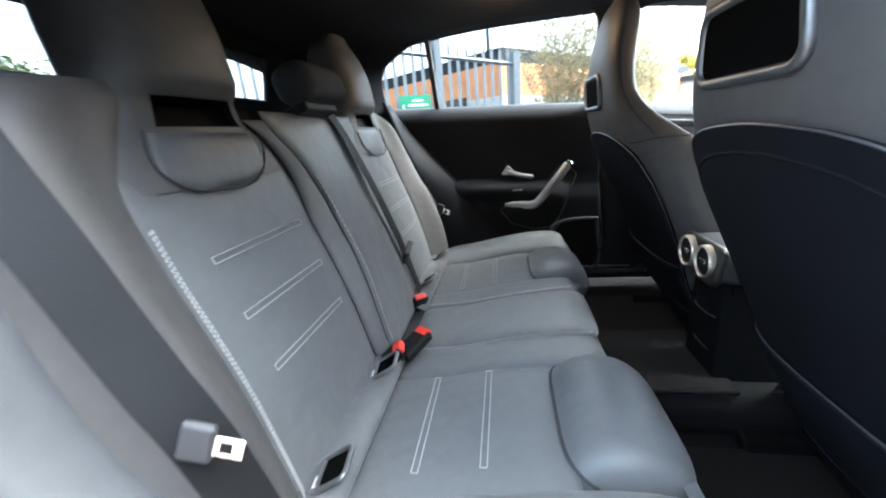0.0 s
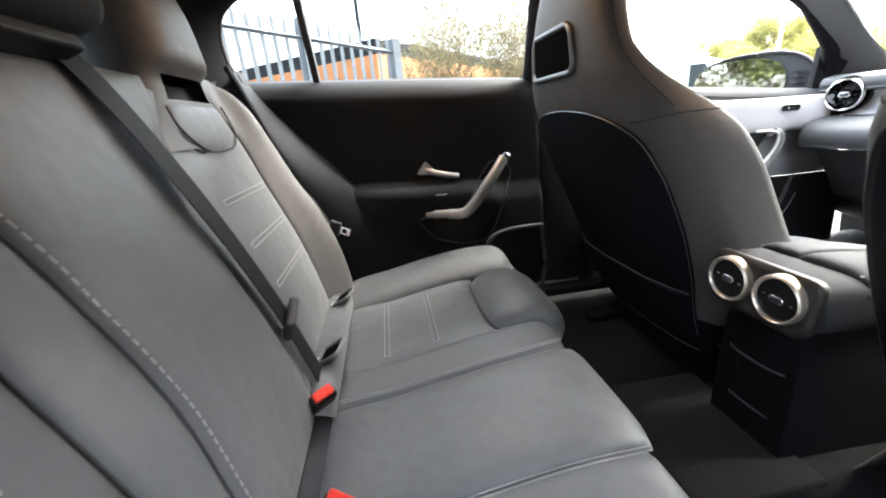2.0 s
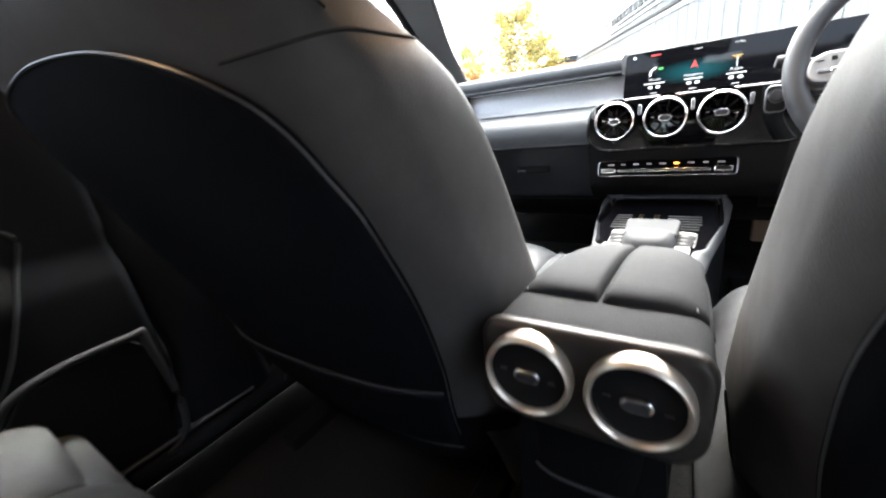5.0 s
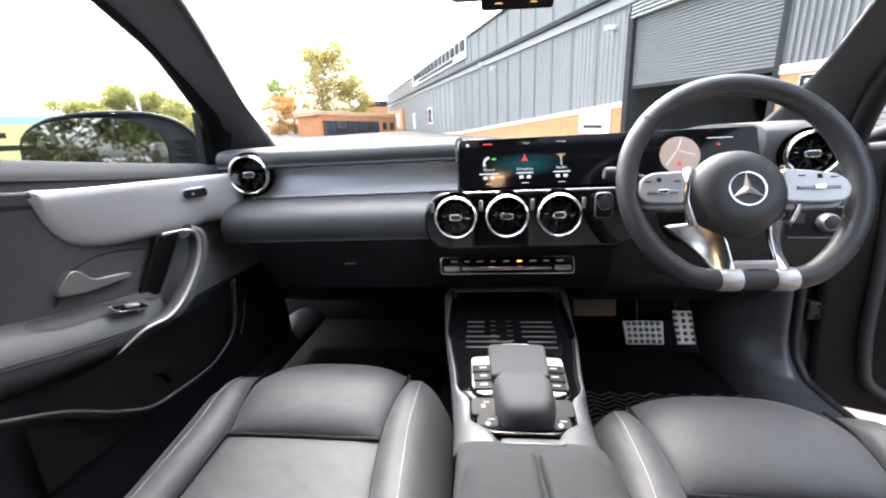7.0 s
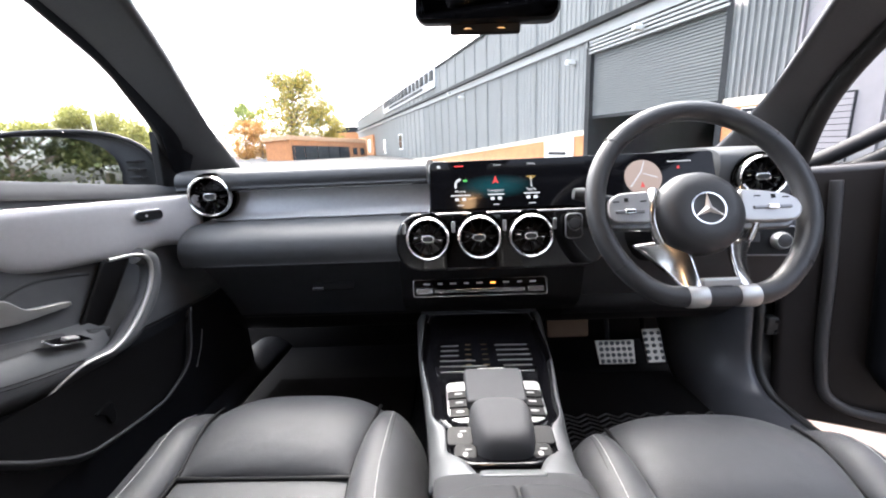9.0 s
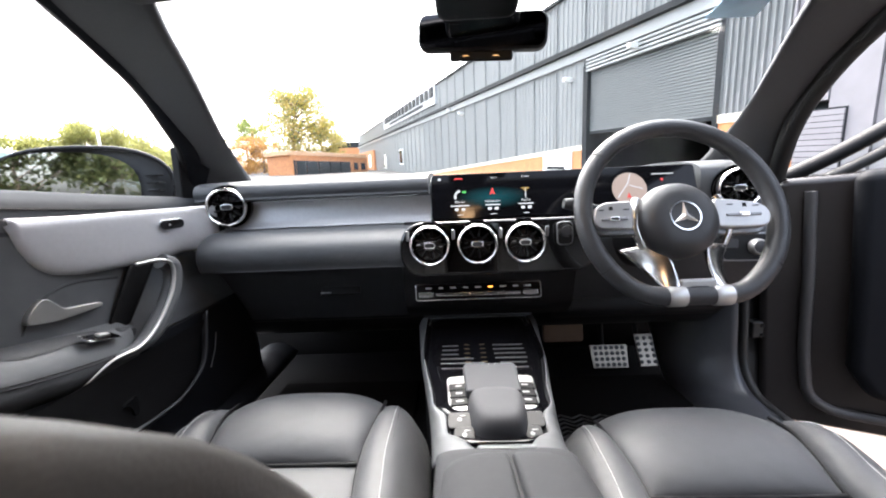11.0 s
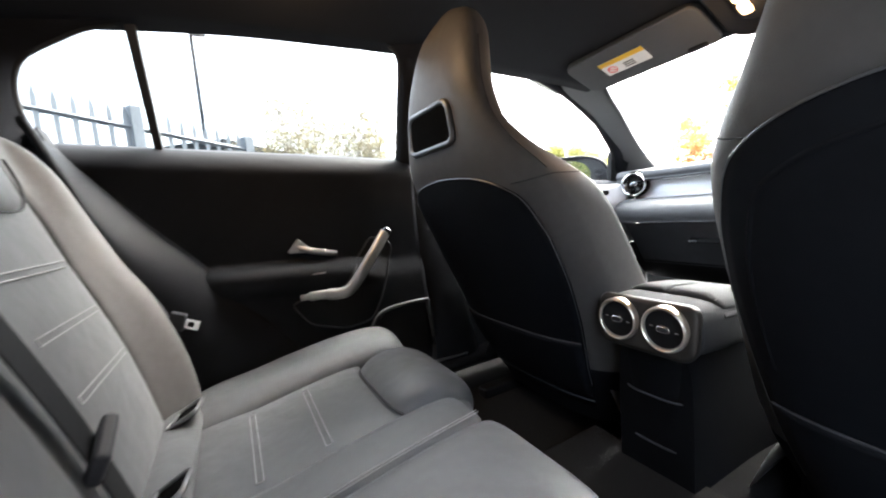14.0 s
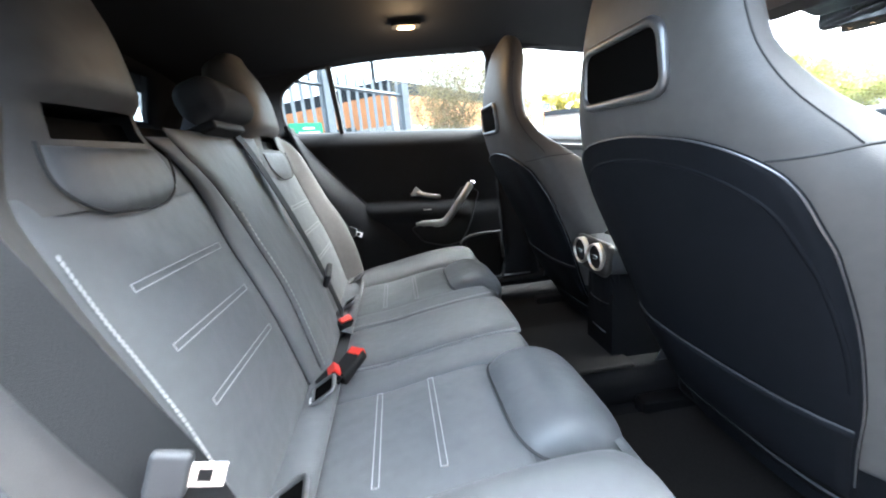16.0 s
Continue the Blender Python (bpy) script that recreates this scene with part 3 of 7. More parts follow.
# Another black tube draws the shaded gap above the inlay.
tube("inlay_gap_shade", [inlay(t, 1) + Vector((0.004, 0, 0.002)) for t in np.linspace(0, 1, 24)], 0.002, DARK, door, n=6)
MS = Matrix.Translation(D(-0.648, 0.845, 0.852)) @ Matrix(((0.15, 0, 1, 0), (1, 0, -0.15, 0), (0, 1, 0, 0), (0, 0, 0, 1)))
prism("switch_rim", oval(0.06, 0.022), 0.006, MS, CHROME, door, bevel=0.001)
prism("seat_memory_switch", oval(0.056, 0.0185), 0.0075, MS, GLOSS, door, bevel=0.001)
block("switch_mark", (0.004, 0.004, 0.001), MS @ pose(-0.008, 0, 0.0078), STITCH, door, bevel=0)
# padded armrest that rises to the rear, with its insert panel and switch
rest_edge = lambda y: lerp([(0.18, 0.728), (0.3, 0.715), (0.45, 0.69), (0.51, 0.675), (0.588, 0.659), (0.694, 0.644), (0.72, 0.642)], y)
def rest(u, v):
    y = 0.18 + 0.525 * u
    e = rest_edge(y)
    out = -0.63 - 0.012 * max(0.0, (u - 0.9) / 0.1) ** 2
    prof = curve_points([(x, 0, e + h) for x, h in ((-0.7, 0.05), (-0.675, 0.047), (-0.648, 0.034), (out, 0.008), (out + 0.002, -0.012), (-0.638, -0.03), (-0.655, -0.045))], 4)
    p = prof[round(v * (len(prof) - 1))]
    return D(p.x, y, p.z)
link("armrest", *grid(rest, 30, 24), FRONTTRIM, door, "padded black door armrest", sharp=70)
for q in (0.55, 0.6):
    tube("armrest_stitch", [rest(t, q) + Vector((0.001, 0, 0.001)) for t in np.linspace(0.02, 0.96, 30)], 0.0009, SEAM, door, n=5)
on_rest = lambda y, x, up=0.0: D(x, y, rest_edge(y) + lerp([(-0.7, 0.05), (-0.675, 0.047), (-0.648, 0.034), (-0.63, 0.008)], x) + up)
ins = soft_loop([(0.5, -0.652), (0.53, -0.644), (0.645, -0.65), (0.66, -0.662), (0.6, -0.674), (0.52, -0.672)], 0.008, 2)
cen = on_rest(0.58, -0.66, 0.0025)
link("armrest_insert", [on_rest(y, x, 0.002) for y, x in ins] + [cen], [(i, (i + 1) % len(ins), len(ins)) for i in range(len(ins))], PLASTIC, door, "smooth plastic armrest insert", sharp=80)
# pull grip with a bright inner edge; the hollow's shade is a black sheet
fp = [D(-0.64, 0.735, 0.79), D(-0.622, 0.772, 0.79), D(-0.616, 0.79, 0.774), D(-0.613, 0.778, 0.735), D(-0.612, 0.748, 0.698), D(-0.612, 0.712, 0.668), D(-0.614, 0.678, 0.653), D(-0.62, 0.634, 0.651), D(-0.632, 0.587, 0.628)]
bar("door_pull", [p + Vector((0.006, -0.007, 0.001)) for p in fp], [0.0034] * 55 + [0.0034 - 0.00008 * k for k in range(26)], SILVER, door, "satin silver edge of the pull", flat=1.3)
bar("pull_grip", [p + Vector((-0.008, 0.008, -0.004)) for p in fp[1:8]], [0.016] * 40 + [0.016 - 0.0005 * k for k in range(21)], FRONTTRIM, door, flat=1.1)
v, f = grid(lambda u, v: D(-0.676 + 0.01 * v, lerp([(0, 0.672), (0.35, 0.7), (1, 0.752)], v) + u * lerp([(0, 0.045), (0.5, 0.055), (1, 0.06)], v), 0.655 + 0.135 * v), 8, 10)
link("pull_shade", v, f, DARK, door, "black sheet painted for the hollow's shade behind the pull", solid=0.004)
block("finger_well", (0.03, 0.045, 0.02), Matrix.Translation(D(-0.662, 0.7, 0.672)) @ pose(0, 0, 0, -14), PLASTIC, door, bevel=0.008)
# Near-black sheet puts the shade of the lever's recess on the door.
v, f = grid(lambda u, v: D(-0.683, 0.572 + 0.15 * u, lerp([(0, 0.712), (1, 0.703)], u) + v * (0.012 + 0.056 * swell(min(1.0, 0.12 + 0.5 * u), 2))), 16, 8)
link("lever_recess_shade", v, f, DOORTRIM, door, "near-black sheet painting the shade of the lever recess", solid=0.004)
edge_line = [D(-0.681, 0.565, 0.722), D(-0.681, 0.585, 0.752), D(-0.681, 0.615, 0.772), D(-0.681, 0.66, 0.778), D(-0.681, 0.735, 0.767)]
bar("recess_edge", edge_line, 0.003, PLASTIC, door)
prism("lever_paddle", soft_loop([(0.566, 0.736), (0.572, 0.752), (0.594, 0.77), (0.602, 0.768), (0.622, 0.744), (0.69, 0.735), (0.69, 0.727), (0.61, 0.728)], 0.006, 2), 0.013,
      Matrix.Translation(D(-0.684, 0, 0)) @ Matrix(((0, 0, 1, 0), (1, 0, 0, 0), (0, 1, 0, 0), (0, 0, 0, 1))), SILVER, door, "satin silver release lever", bevel=0.004, segs=3)
prism("pocket_divider", soft_loop([(0.0, 0.0), (0.035, 0.006), (0.037, -0.02), (0.03, -0.036), (0.024, -0.034), (0.02, -0.012)], 0.005, 2), 0.01, Matrix.Translation(D(-0.636, 0.635, 0.56)) @ Matrix(((0, 0, 1, 0), (1, 0, 0, 0), (0, 1, 0, 0), (0, 0, 0, 1))), CONSOLE, door, bevel=0.003)
SW = Matrix.Translation(D(-0.638, 0.636, 0.688)) @ Matrix(((0.0, -0.86, 0.478, 0), (0.957, -0.145, 0.26, 0), (-0.29, 0.489, 0.82, 0), (0, 0, 0, 1)))
prism("window_switch", oval(0.06, 0.02, 0.004), 0.003, SW, CHROME, door, "chrome-rimmed window switch", bevel=0.001)
prism("switch_insert", oval(0.054, 0.0155, 0.003), 0.0036, SW, GLOSS, door)
block("switch_lever", (0.02, 0.009, 0.006), SW @ pose(0.002, 0, 0.005), SILVER, door, bevel=0.002)
v, f = grid(lambda u, v: D(-0.628 + 0.012 * v, lerp([(0, 0.42), (0.12, 0.49), (0.25, 0.552), (0.4, 0.62), (0.6, 0.745), (0.7, 0.8), (0.8, 0.84), (1, 0.872)], u), lerp([(0, 0.63), (0.12, 0.59), (0.25, 0.54), (0.4, 0.503), (0.6, 0.493), (0.7, 0.508), (0.8, 0.535), (1, 0.64)], u) + 0.012 * v), 40, 3)
# Black sheet over the lower door paints the dark depth of the pocket.
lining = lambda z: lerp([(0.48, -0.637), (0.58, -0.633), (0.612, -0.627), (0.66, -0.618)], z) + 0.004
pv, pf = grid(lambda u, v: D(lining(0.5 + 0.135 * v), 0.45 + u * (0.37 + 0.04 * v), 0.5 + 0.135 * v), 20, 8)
link("pocket_shade", pv, pf, DARK, door, "black sheet standing in for the door pocket's shaded inside")
link("pocket_lip", v, f, PLASTIC, door, solid=0.005, sharp=70)
tube("trim_joint", [D(-0.636, 0.918, 0.58), D(-0.633, 0.9, 0.545), D(-0.632, 0.875, 0.51)], 0.0016, TRIM, door, n=6)

# ---- rear bench ----
def rear_y(z):
    return lerp([(0.40, -0.575), (0.47, -0.59), (0.65, -0.633), (0.73, -0.66), (0.806, -0.688), (1.0, -0.742), (1.25, -0.785)], z)


def rear_seat_back(s):
    """One outer place of the bench's backrest; s = 1 for x > 0, -1 for the other side."""
    bench = empty("passenger_seat", "black leatherette rear backrest with pale double stitching and built-in head restraint", "rear seat",
                  (s * 0.34, -0.6, 0.47), group="rear seat places")
    off = -Vector(bench.location)

    def sheet(lo, hi, z0, z1, fwd=lambda x, z: 0.0):
        def fn(u, v):
            z = z0 + (z1 - z0) * v
            x = lo(z) + (hi(z) - lo(z)) * u
            return Vector((s * x, rear_y(z) + fwd(x, z), z)) + off
        return fn
    K = lerp
    inner = lambda z: K([(0.47, 0.172), (0.7, 0.177), (0.8, 0.176), (0.86, 0.17), (0.9, 0.178), (0.94, 0.2), (0.99, 0.25)], z)
    outer = lambda z: K([(0.47, 0.498), (0.85, 0.502), (0.9, 0.5), (0.95, 0.475), (1.02, 0.43)], z)
    cent = lambda z: K([(0.47, 0.125), (0.545, 0.123), (0.7, 0.11), (0.8, 0.114), (0.886, 0.134), (0.98, 0.2)], z)
    rim = lambda z: K([(0.4, 0.63), (0.6, 0.655), (0.85, 0.645), (0.95, 0.625), (1.02, 0.58)], z) - (0.06 if s < 0 else 0.0)
    def crest(x, z):
        proud = K([(0.42, 0.052), (0.6, 0.064), (0.73, 0.061), (0.78, 0.053), (0.89, 0.043), (0.95, 0.038), (1.0, 0.02), (1.025, -0.01)], z)
        return proud * K([(0, 0.02), (0.15, 0.2), (0.3, 0.46), (0.45, 0.75), (0.57, 0.93), (0.67, 1), (0.78, 0.93), (0.88, 0.65), (0.95, 0.2), (1, -0.4)], (x - 0.5) / (rim(z) - 0.5))
    pad("centre_panel", sheet(inner, lambda z: min(0.503, outer(z)), 0.46, 0.915), REARHIDE, bench, 0.013, 0.003, side=-s)
    pad("inner_bolster", sheet(cent, inner, 0.46, 0.985, lambda x, z: 0.004 + 0.012 * max(0.0, 1 - (x - cent(z)) / 0.05)), REARHIDE, bench, 0.01, 0.004, side=-s)
    # Outer bolster takes the darker shell hide: its side's shade is in the colour.
    pad("outer_bolster", sheet(outer, rim, 0.42, 1.025, crest), SHELL, bench, 0.008, 0.004, nu=30, nv=36, side=-s)
    # shoulder part that runs up into the head restraint
    lo = lambda z: K([(0.9, 0.15), (0.94, 0.172), (0.985, 0.225), (1.05, 0.233), (1.15, 0.24), (1.2, 0.255), (1.225, 0.29)], z)
    hi = lambda z: K([(0.9, 0.515), (0.94, 0.5), (0.985, 0.462), (1.05, 0.45), (1.15, 0.44), (1.2, 0.42), (1.225, 0.39)], z)
    def head(u, v):
        z = 0.895 + 0.335 * v
        a = 2 * math.pi * u
        w, c = (hi(z) - lo(z)) / 2, (hi(z) + lo(z)) / 2
        th = K([(0.895, 0.05), (1.0, 0.05), (1.1, 0.055), (1.19, 0.045), (1.23, 0.02)], z)
        cx, cy = math.cos(a), math.sin(a)
        x = c + w * math.copysign(abs(cx) ** 0.6, cx)
        y = rear_y(z) - th + 0.012 + th * math.copysign(abs(cy) ** 0.7, cy)
        if cy > 0:
            y += cy * K([(0.99, 0.0), (1.012, 0.004), (1.03, 0.03), (1.1, 0.035), (1.16, 0.025), (1.22, 0.0)], z)
        return Vector((s * x, y, z)) + off
    v, f = grid(head, 40, 26, cu=True)
    f = [q for k, q in enumerate(f) if not (7 <= k // 26 <= 12 and 6 <= k % 26 <= 8)]
    f.append(tuple(k * 27 + 26 for k in range(40)))
    link("head_restraint", v, f, SHELL, bench, sharp=70)
    # recess with its shade painted as a near-black mouth, and its padded lip
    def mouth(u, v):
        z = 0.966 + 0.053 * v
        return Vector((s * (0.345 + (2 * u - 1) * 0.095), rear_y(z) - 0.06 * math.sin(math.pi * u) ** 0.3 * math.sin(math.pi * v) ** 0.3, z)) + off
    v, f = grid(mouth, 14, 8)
    link("recess", v, f, DARK, bench, "near-black sheet painting the shaded slot under the head restraint")
    def lip(u, v):
        z = 0.967 - 0.08 * v
        w = K([(0, 0.086), (0.35, 0.094), (0.65, 0.095), (0.85, 0.078), (1, 0.058)], v)
        return Vector((s * (0.342 + (2 * u - 1) * w * 1.1), rear_y(z) + 0.012, z)) + off
    pad("head_restraint_lip", lip, REARHIDE, bench, 0.012, 0.006, side=s)
    rim_line = [(0.45, 0.968), (0.458, 0.935), (0.448, 0.912), (0.418, 0.892), (0.375, 0.886), (0.31, 0.886), (0.268, 0.9), (0.238, 0.93), (0.232, 0.96)]
    tube("lip_seam", curve_points([Vector((s * x, rear_y(z) + 0.0135, z)) + off for x, z in rim_line], 6), 0.0018, SEAM, bench, n=6, label="dark seam round the head restraint lip")
    # paired stitch lines across the panel
    for z in (0.806, 0.729, 0.652):
        for dz in (-0.0045, 0.0045):
            line = [Vector((s * x, rear_y(z + dz) + (0.0145 if z > 0.8 else 0.0118), z + dz)) + off for x in np.linspace(0.232, 0.449, 10)]
            tube("stitch_line", line, 0.0011, STITCH, bench, n=5)
        for x in (0.232, 0.449):
            tube("stitch_line", [Vector((s * x, rear_y(z + d) + (0.0145 if z > 0.8 else 0.0118), z + d)) + off for d in (-0.0045, 0.0045)], 0.0011, STITCH, bench, n=5)
    for k in range(60 if s > 0 else 0):
        z = 0.86 - k * 0.0062
        for dx in (-0.0055, 0.0045):
            tube("stitch", [Vector((s * (0.503 + dx), rear_y(q) + 0.0085 + 1.6 * max(0, dx), q)) + off for q in (z, z - 0.0044)], 0.0014, STITCH, bench, n=4)
    for z in np.arange(0.5, 0.95, 0.0105):
        for dx, out in ((-0.007, 0.0262),):
            a = [Vector((s * (cent(q) + dx), rear_y(q) + out, q)) + off for q in (z, z + 0.007)]
            if z < 0.87 and s > 0:
                tube("stitch", a, 0.0011, STITCH, bench, n=4)
    tube("seam", [Vector((s * inner(z), rear_y(z) + 0.0015, z)) + off for z in np.linspace(0.48, 0.88, 20)], 0.0012, SEAM, bench, n=6)
    return bench


for side in (1, -1):
    rear_seat_back(side)


backing = link("bench_backing", *grid(lambda u, v: (-0.62 + 1.24 * u, rear_y(0.42 + 0.58 * v) - 0.02, 0.42 + 0.58 * v), 4, 12), DARK, solid=0.01)
tagged(backing, "black board behind the rear backrests", "trim", kind="structure")


def centre_back():
    """The narrow middle place of the bench."""
    ob = empty("middle_seat", "narrow black leatherette middle backrest of the rear bench", "rear seat", (0, -0.6, 0.47))
    off = -Vector(ob.location)
    hw = lambda z: lerp([(0.47, 0.125), (0.545, 0.123), (0.7, 0.11), (0.8, 0.114), (0.886, 0.134), (0.98, 0.2), (1.0, 0.205)], z)
    def fn(u, v):
        z = 0.46 + 0.54 * v
        lo, hi = -hw(z), hw(z)
        return Vector((lo + (hi - lo) * u, rear_y(z) + 0.016, z)) + off
    pad("middle_panel", fn, REARHIDE, ob, 0.014, 0.003, side=-1, power=8)
    tube("piping", [Vector((hw(z) - 0.001, rear_y(z) + 0.017, z)) + off for z in np.linspace(0.5, 0.97, 20)], 0.0012, SEAM, ob, n=5)
    block("headrest", (0.2, 0.085, 0.078), Matrix.Translation(off) @ pose(0.012, -0.715, 1.055, 20), ARMREST, ob, bevel=0.03, segs=5)
    block("headrest_base", (0.15, 0.06, 0.02), Matrix.Translation(off) @ pose(0.015, -0.725, 1.004, 20), DARK, ob, bevel=0.006)


centre_back()


def cushion_z(y):
    return lerp([(-0.62, 0.456), (-0.45, 0.466), (-0.35, 0.484), (-0.23, 0.503), (-0.125, 0.512), (-0.1, 0.503), (-0.085, 0.482), (-0.075, 0.45)], y)


bench = empty("rear_bench", "black leatherette rear bench cushion with pale double stitching", "rear seat", (0, -0.35, 0.3))
bo = -Vector(bench.location)


def cushion_pad(name, x0, x1, y0, y1, high=0.016, rise=lambda x, y: 0.0, power=4.0, side=1, sink=0.005, rounded=0.0):
    def fn(u, v):
        y = y0 + (y1 - rounded * abs(2 * u - 1) ** 5 - y0) * v
        a = x0(y) if callable(x0) else x0
        b = x1(y) if callable(x1) else x1
        x = a + (b - a) * u
        return Vector((x, y, cushion_z(y) + rise(x, y))) + bo
    return pad(name, fn, REARHIDE, bench, high, sink, power=power, side=side)


cushion_pad("middle_cushion", -0.11, 0.11, -0.545, -0.118, 0.02, power=7, rounded=0.01)
for s in (1, -1):
    a, b = (0.196, 0.5) if s > 0 else (-0.5, -0.196)
    cushion_pad("seat_panel", a, b, -0.545, -0.225, 0.013)
    a, b = (0.108, 0.212) if s > 0 else (-0.212, -0.108)
    cushion_pad("inner_strip", a, b, -0.545, -0.132, 0.014, power=7, rounded=0.012)
    a, b = (0.2, 0.468) if s > 0 else (-0.468, -0.2)
    def bolster(u, v, a=a, b=b):
        """A soft roll along the front edge: v round its section, u from end to end."""
        q, c = 2 * u - 1, 2 * math.pi * v
        k = max(0.004, 1 - abs(q) ** 5) ** 0.5
        y = -0.162 + 0.092 * k ** 0.6 * math.cos(c)
        z = 0.474 + 0.07 * k ** 0.6 * math.sin(c)
        return Vector((a + (b - a) * u, y, z)) + bo
    link("front_pad", *grid(bolster, 40, 40, cv=True), REARHIDE, bench, sharp=80)
    tube("pad_seam", [bolster(t, 0.415) for t in np.linspace(0.012, 0.988, 40)], 0.0026, SEAM, bench, n=6)
    a, b = (0.478, 0.665) if s > 0 else (-0.665, -0.478)
    cushion_pad("side_bolster", a, b, -0.56, -0.1, 0.03, rise=lambda x, y: min(0.018, (abs(x) - 0.495) * 0.35) - 0.3 * max(0, abs(x) - 0.6))
    a, b = (0.09, 0.62) if s > 0 else (-0.62, -0.09)
    def roll(u, v, a=a, b=b):
        return Vector((a + (b - a) * u, -0.61 + 0.075 * v, 0.468 + 0.012 * math.sin(math.pi * v))) + bo
    pad("back_roll", roll, REARHIDE, bench, 0.02, 0.004)
    for y in (-0.45, -0.35):
        for dy in (-0.005, 0.005):
            tube("stitch_line", [Vector((s * x, y + dy, cushion_z(y + dy) + 0.0105)) + bo for x in np.linspace(0.222, 0.443, 10)], 0.0011, STITCH, bench, n=5)
        for x in (0.222, 0.443):
            tube("stitch_line", [Vector((s * x, y + d, cushion_z(y) + 0.0105)) + bo for d in (-0.005, 0.005)], 0.0011, STITCH, bench, n=5)
for s in (1, -1):
    for dx in (0.0, 0.006):
        pts = [(0.113 + dx, -0.535), (0.114 + dx, -0.42), (0.113 + dx, -0.32), (0.114 + dx, -0.22), (0.118 + dx, -0.14)]
        tube("stitch_line", curve_points([Vector((s * x, y, cushion_z(y) + 0.0115)) + bo for x, y in pts], 6), 0.0007, STITCH, bench, n=5)
# front fall of the bench
def fall(u, v):
    x = -0.66 + 1.32 * u
    a = math.pi / 2 * min(1, v * 2)
    z = 0.5 - 0.03 * (1 - math.cos(a)) - max(0, v - 0.5) * 0.4
    back = 0.05 * (1 - lerp([(0.1, 0.15), (0.17, 0.2), (0.2, 0.45), (0.24, 1)], abs(x)))
    return Vector((x, -0.105 - back + 0.03 * math.sin(a) - max(0, v - 0.5) * 0.06, z)) + bo
v, f = grid(fall, 30, 16)
link("front_face", v, f, REARHIDE, bench, sharp=80)
block("base", (1.3, 0.46, 0.17), pose(*(Vector((0, -0.38, 0.37)) + bo)), PLASTIC, bench, bevel=0.02)


# ---- belts and buckles ----
def strap(name, pts, label, width=0.046, face=(0, 0.85, 0.5)):
    """A flat woven belt along the points."""
    ob = empty(name, label, "seat belt", pts[0])
    o = -Vector(pts[0])
    line = curve_points(pts, 10)
    verts, faces = [], []
    for i, p in enumerate(line):
        t = (line[min(i + 1, len(line) - 1)] - line[max(0, i - 1)]).normalized()
        n = Vector(face)
        w = t.cross(n).normalized() * width / 2
        nn = w.cross(t).normalized() * 0.001
        verts += [p + o + w + nn, p + o - w + nn, p + o - w - nn, p + o + w - nn]
    for i in range(len(line) - 1):
        for k in range(4):
            faces.append((4 * i + k, 4 * i + (k + 1) % 4, 4 * i + 4 + (k + 1) % 4, 4 * i + 4 + k))
    link("webbing", verts, faces, BELT, ob)
    return ob, o


def tongue(belt, o, at, turn):
    m = Matrix.Translation(Vector(at) + o) @ turn
    block("tongue_cover", (0.06, 0.045, 0.016), m, PLASTIC, belt, bevel=0.006)
    prism("tongue", [(-0.016, -0.06), (0.016, -0.06), (0.016, -0.015), (-0.016, -0.015)], 0.003, m @ pose(0, 0, -0.001), CHROME, belt, "bright steel tongue", bevel=0.001)
    prism("tongue_slot", [(-0.008, -0.045), (0.008, -0.045), (0.008, -0.03), (-0.008, -0.03)], 0.0045, m @ pose(0, 0, -0.0018), DARK, belt)


belt, o = strap("seat_belt", [(0.655, -0.8, 1.16), (0.646, -0.7, 1.03), (0.642, -0.652, 0.927), (0.641, -0.627, 0.873), (0.64, -0.603, 0.814), (0.64, -0.58, 0.764), (0.638, -0.565, 0.73), (0.634, -0.55, 0.68), (0.62, -0.53, 0.56), (0.6, -0.53, 0.48)],
                "black woven seat belt hanging beside the backrest", face=(0.75, 0.6, 0.25))
tongue(belt, o, (0.65, -0.549, 0.725), Matrix(((-0.132, 0.2, 0.94, 0), (0.347, -0.9, 0.23, 0), (0.892, 0.38, 0.05, 0), (0, 0, 0, 1))) @ Matrix.Scale(0.6, 4))
for s in (-1,):
    belt, o = strap("seat_belt", [(s * 0.68, -0.74, 1.06), (s * 0.655, -0.665, 0.85), (s * 0.62, -0.6, 0.72), (s * 0.59, -0.575, 0.65), (s * 0.6, -0.55, 0.5)], "black woven seat belt hanging beside the backrest")
    tongue(belt, o, (s * 0.59, -0.562, 0.655), Matrix(((0.132, -0.2, -0.94, 0), (0.347, -0.9, 0.23, 0), (0.892, 0.38, 0.05, 0), (0, 0, 0, 1))) @ Matrix.Scale(0.7, 4))
belt, o = strap("seat_belt", [(-0.05, -0.765, 1.02), (-0.064, -0.718, 1.0), (-0.104, -0.66, 0.85), (-0.146, -0.606, 0.66), (-0.176, -0.572, 0.5), (-0.17, -0.56, 0.47)], "black woven middle seat belt crossing the backrest")
tongue(belt, o, (-0.155, -0.59, 0.62), pose(0, 0, 0, 66, 25, 0))


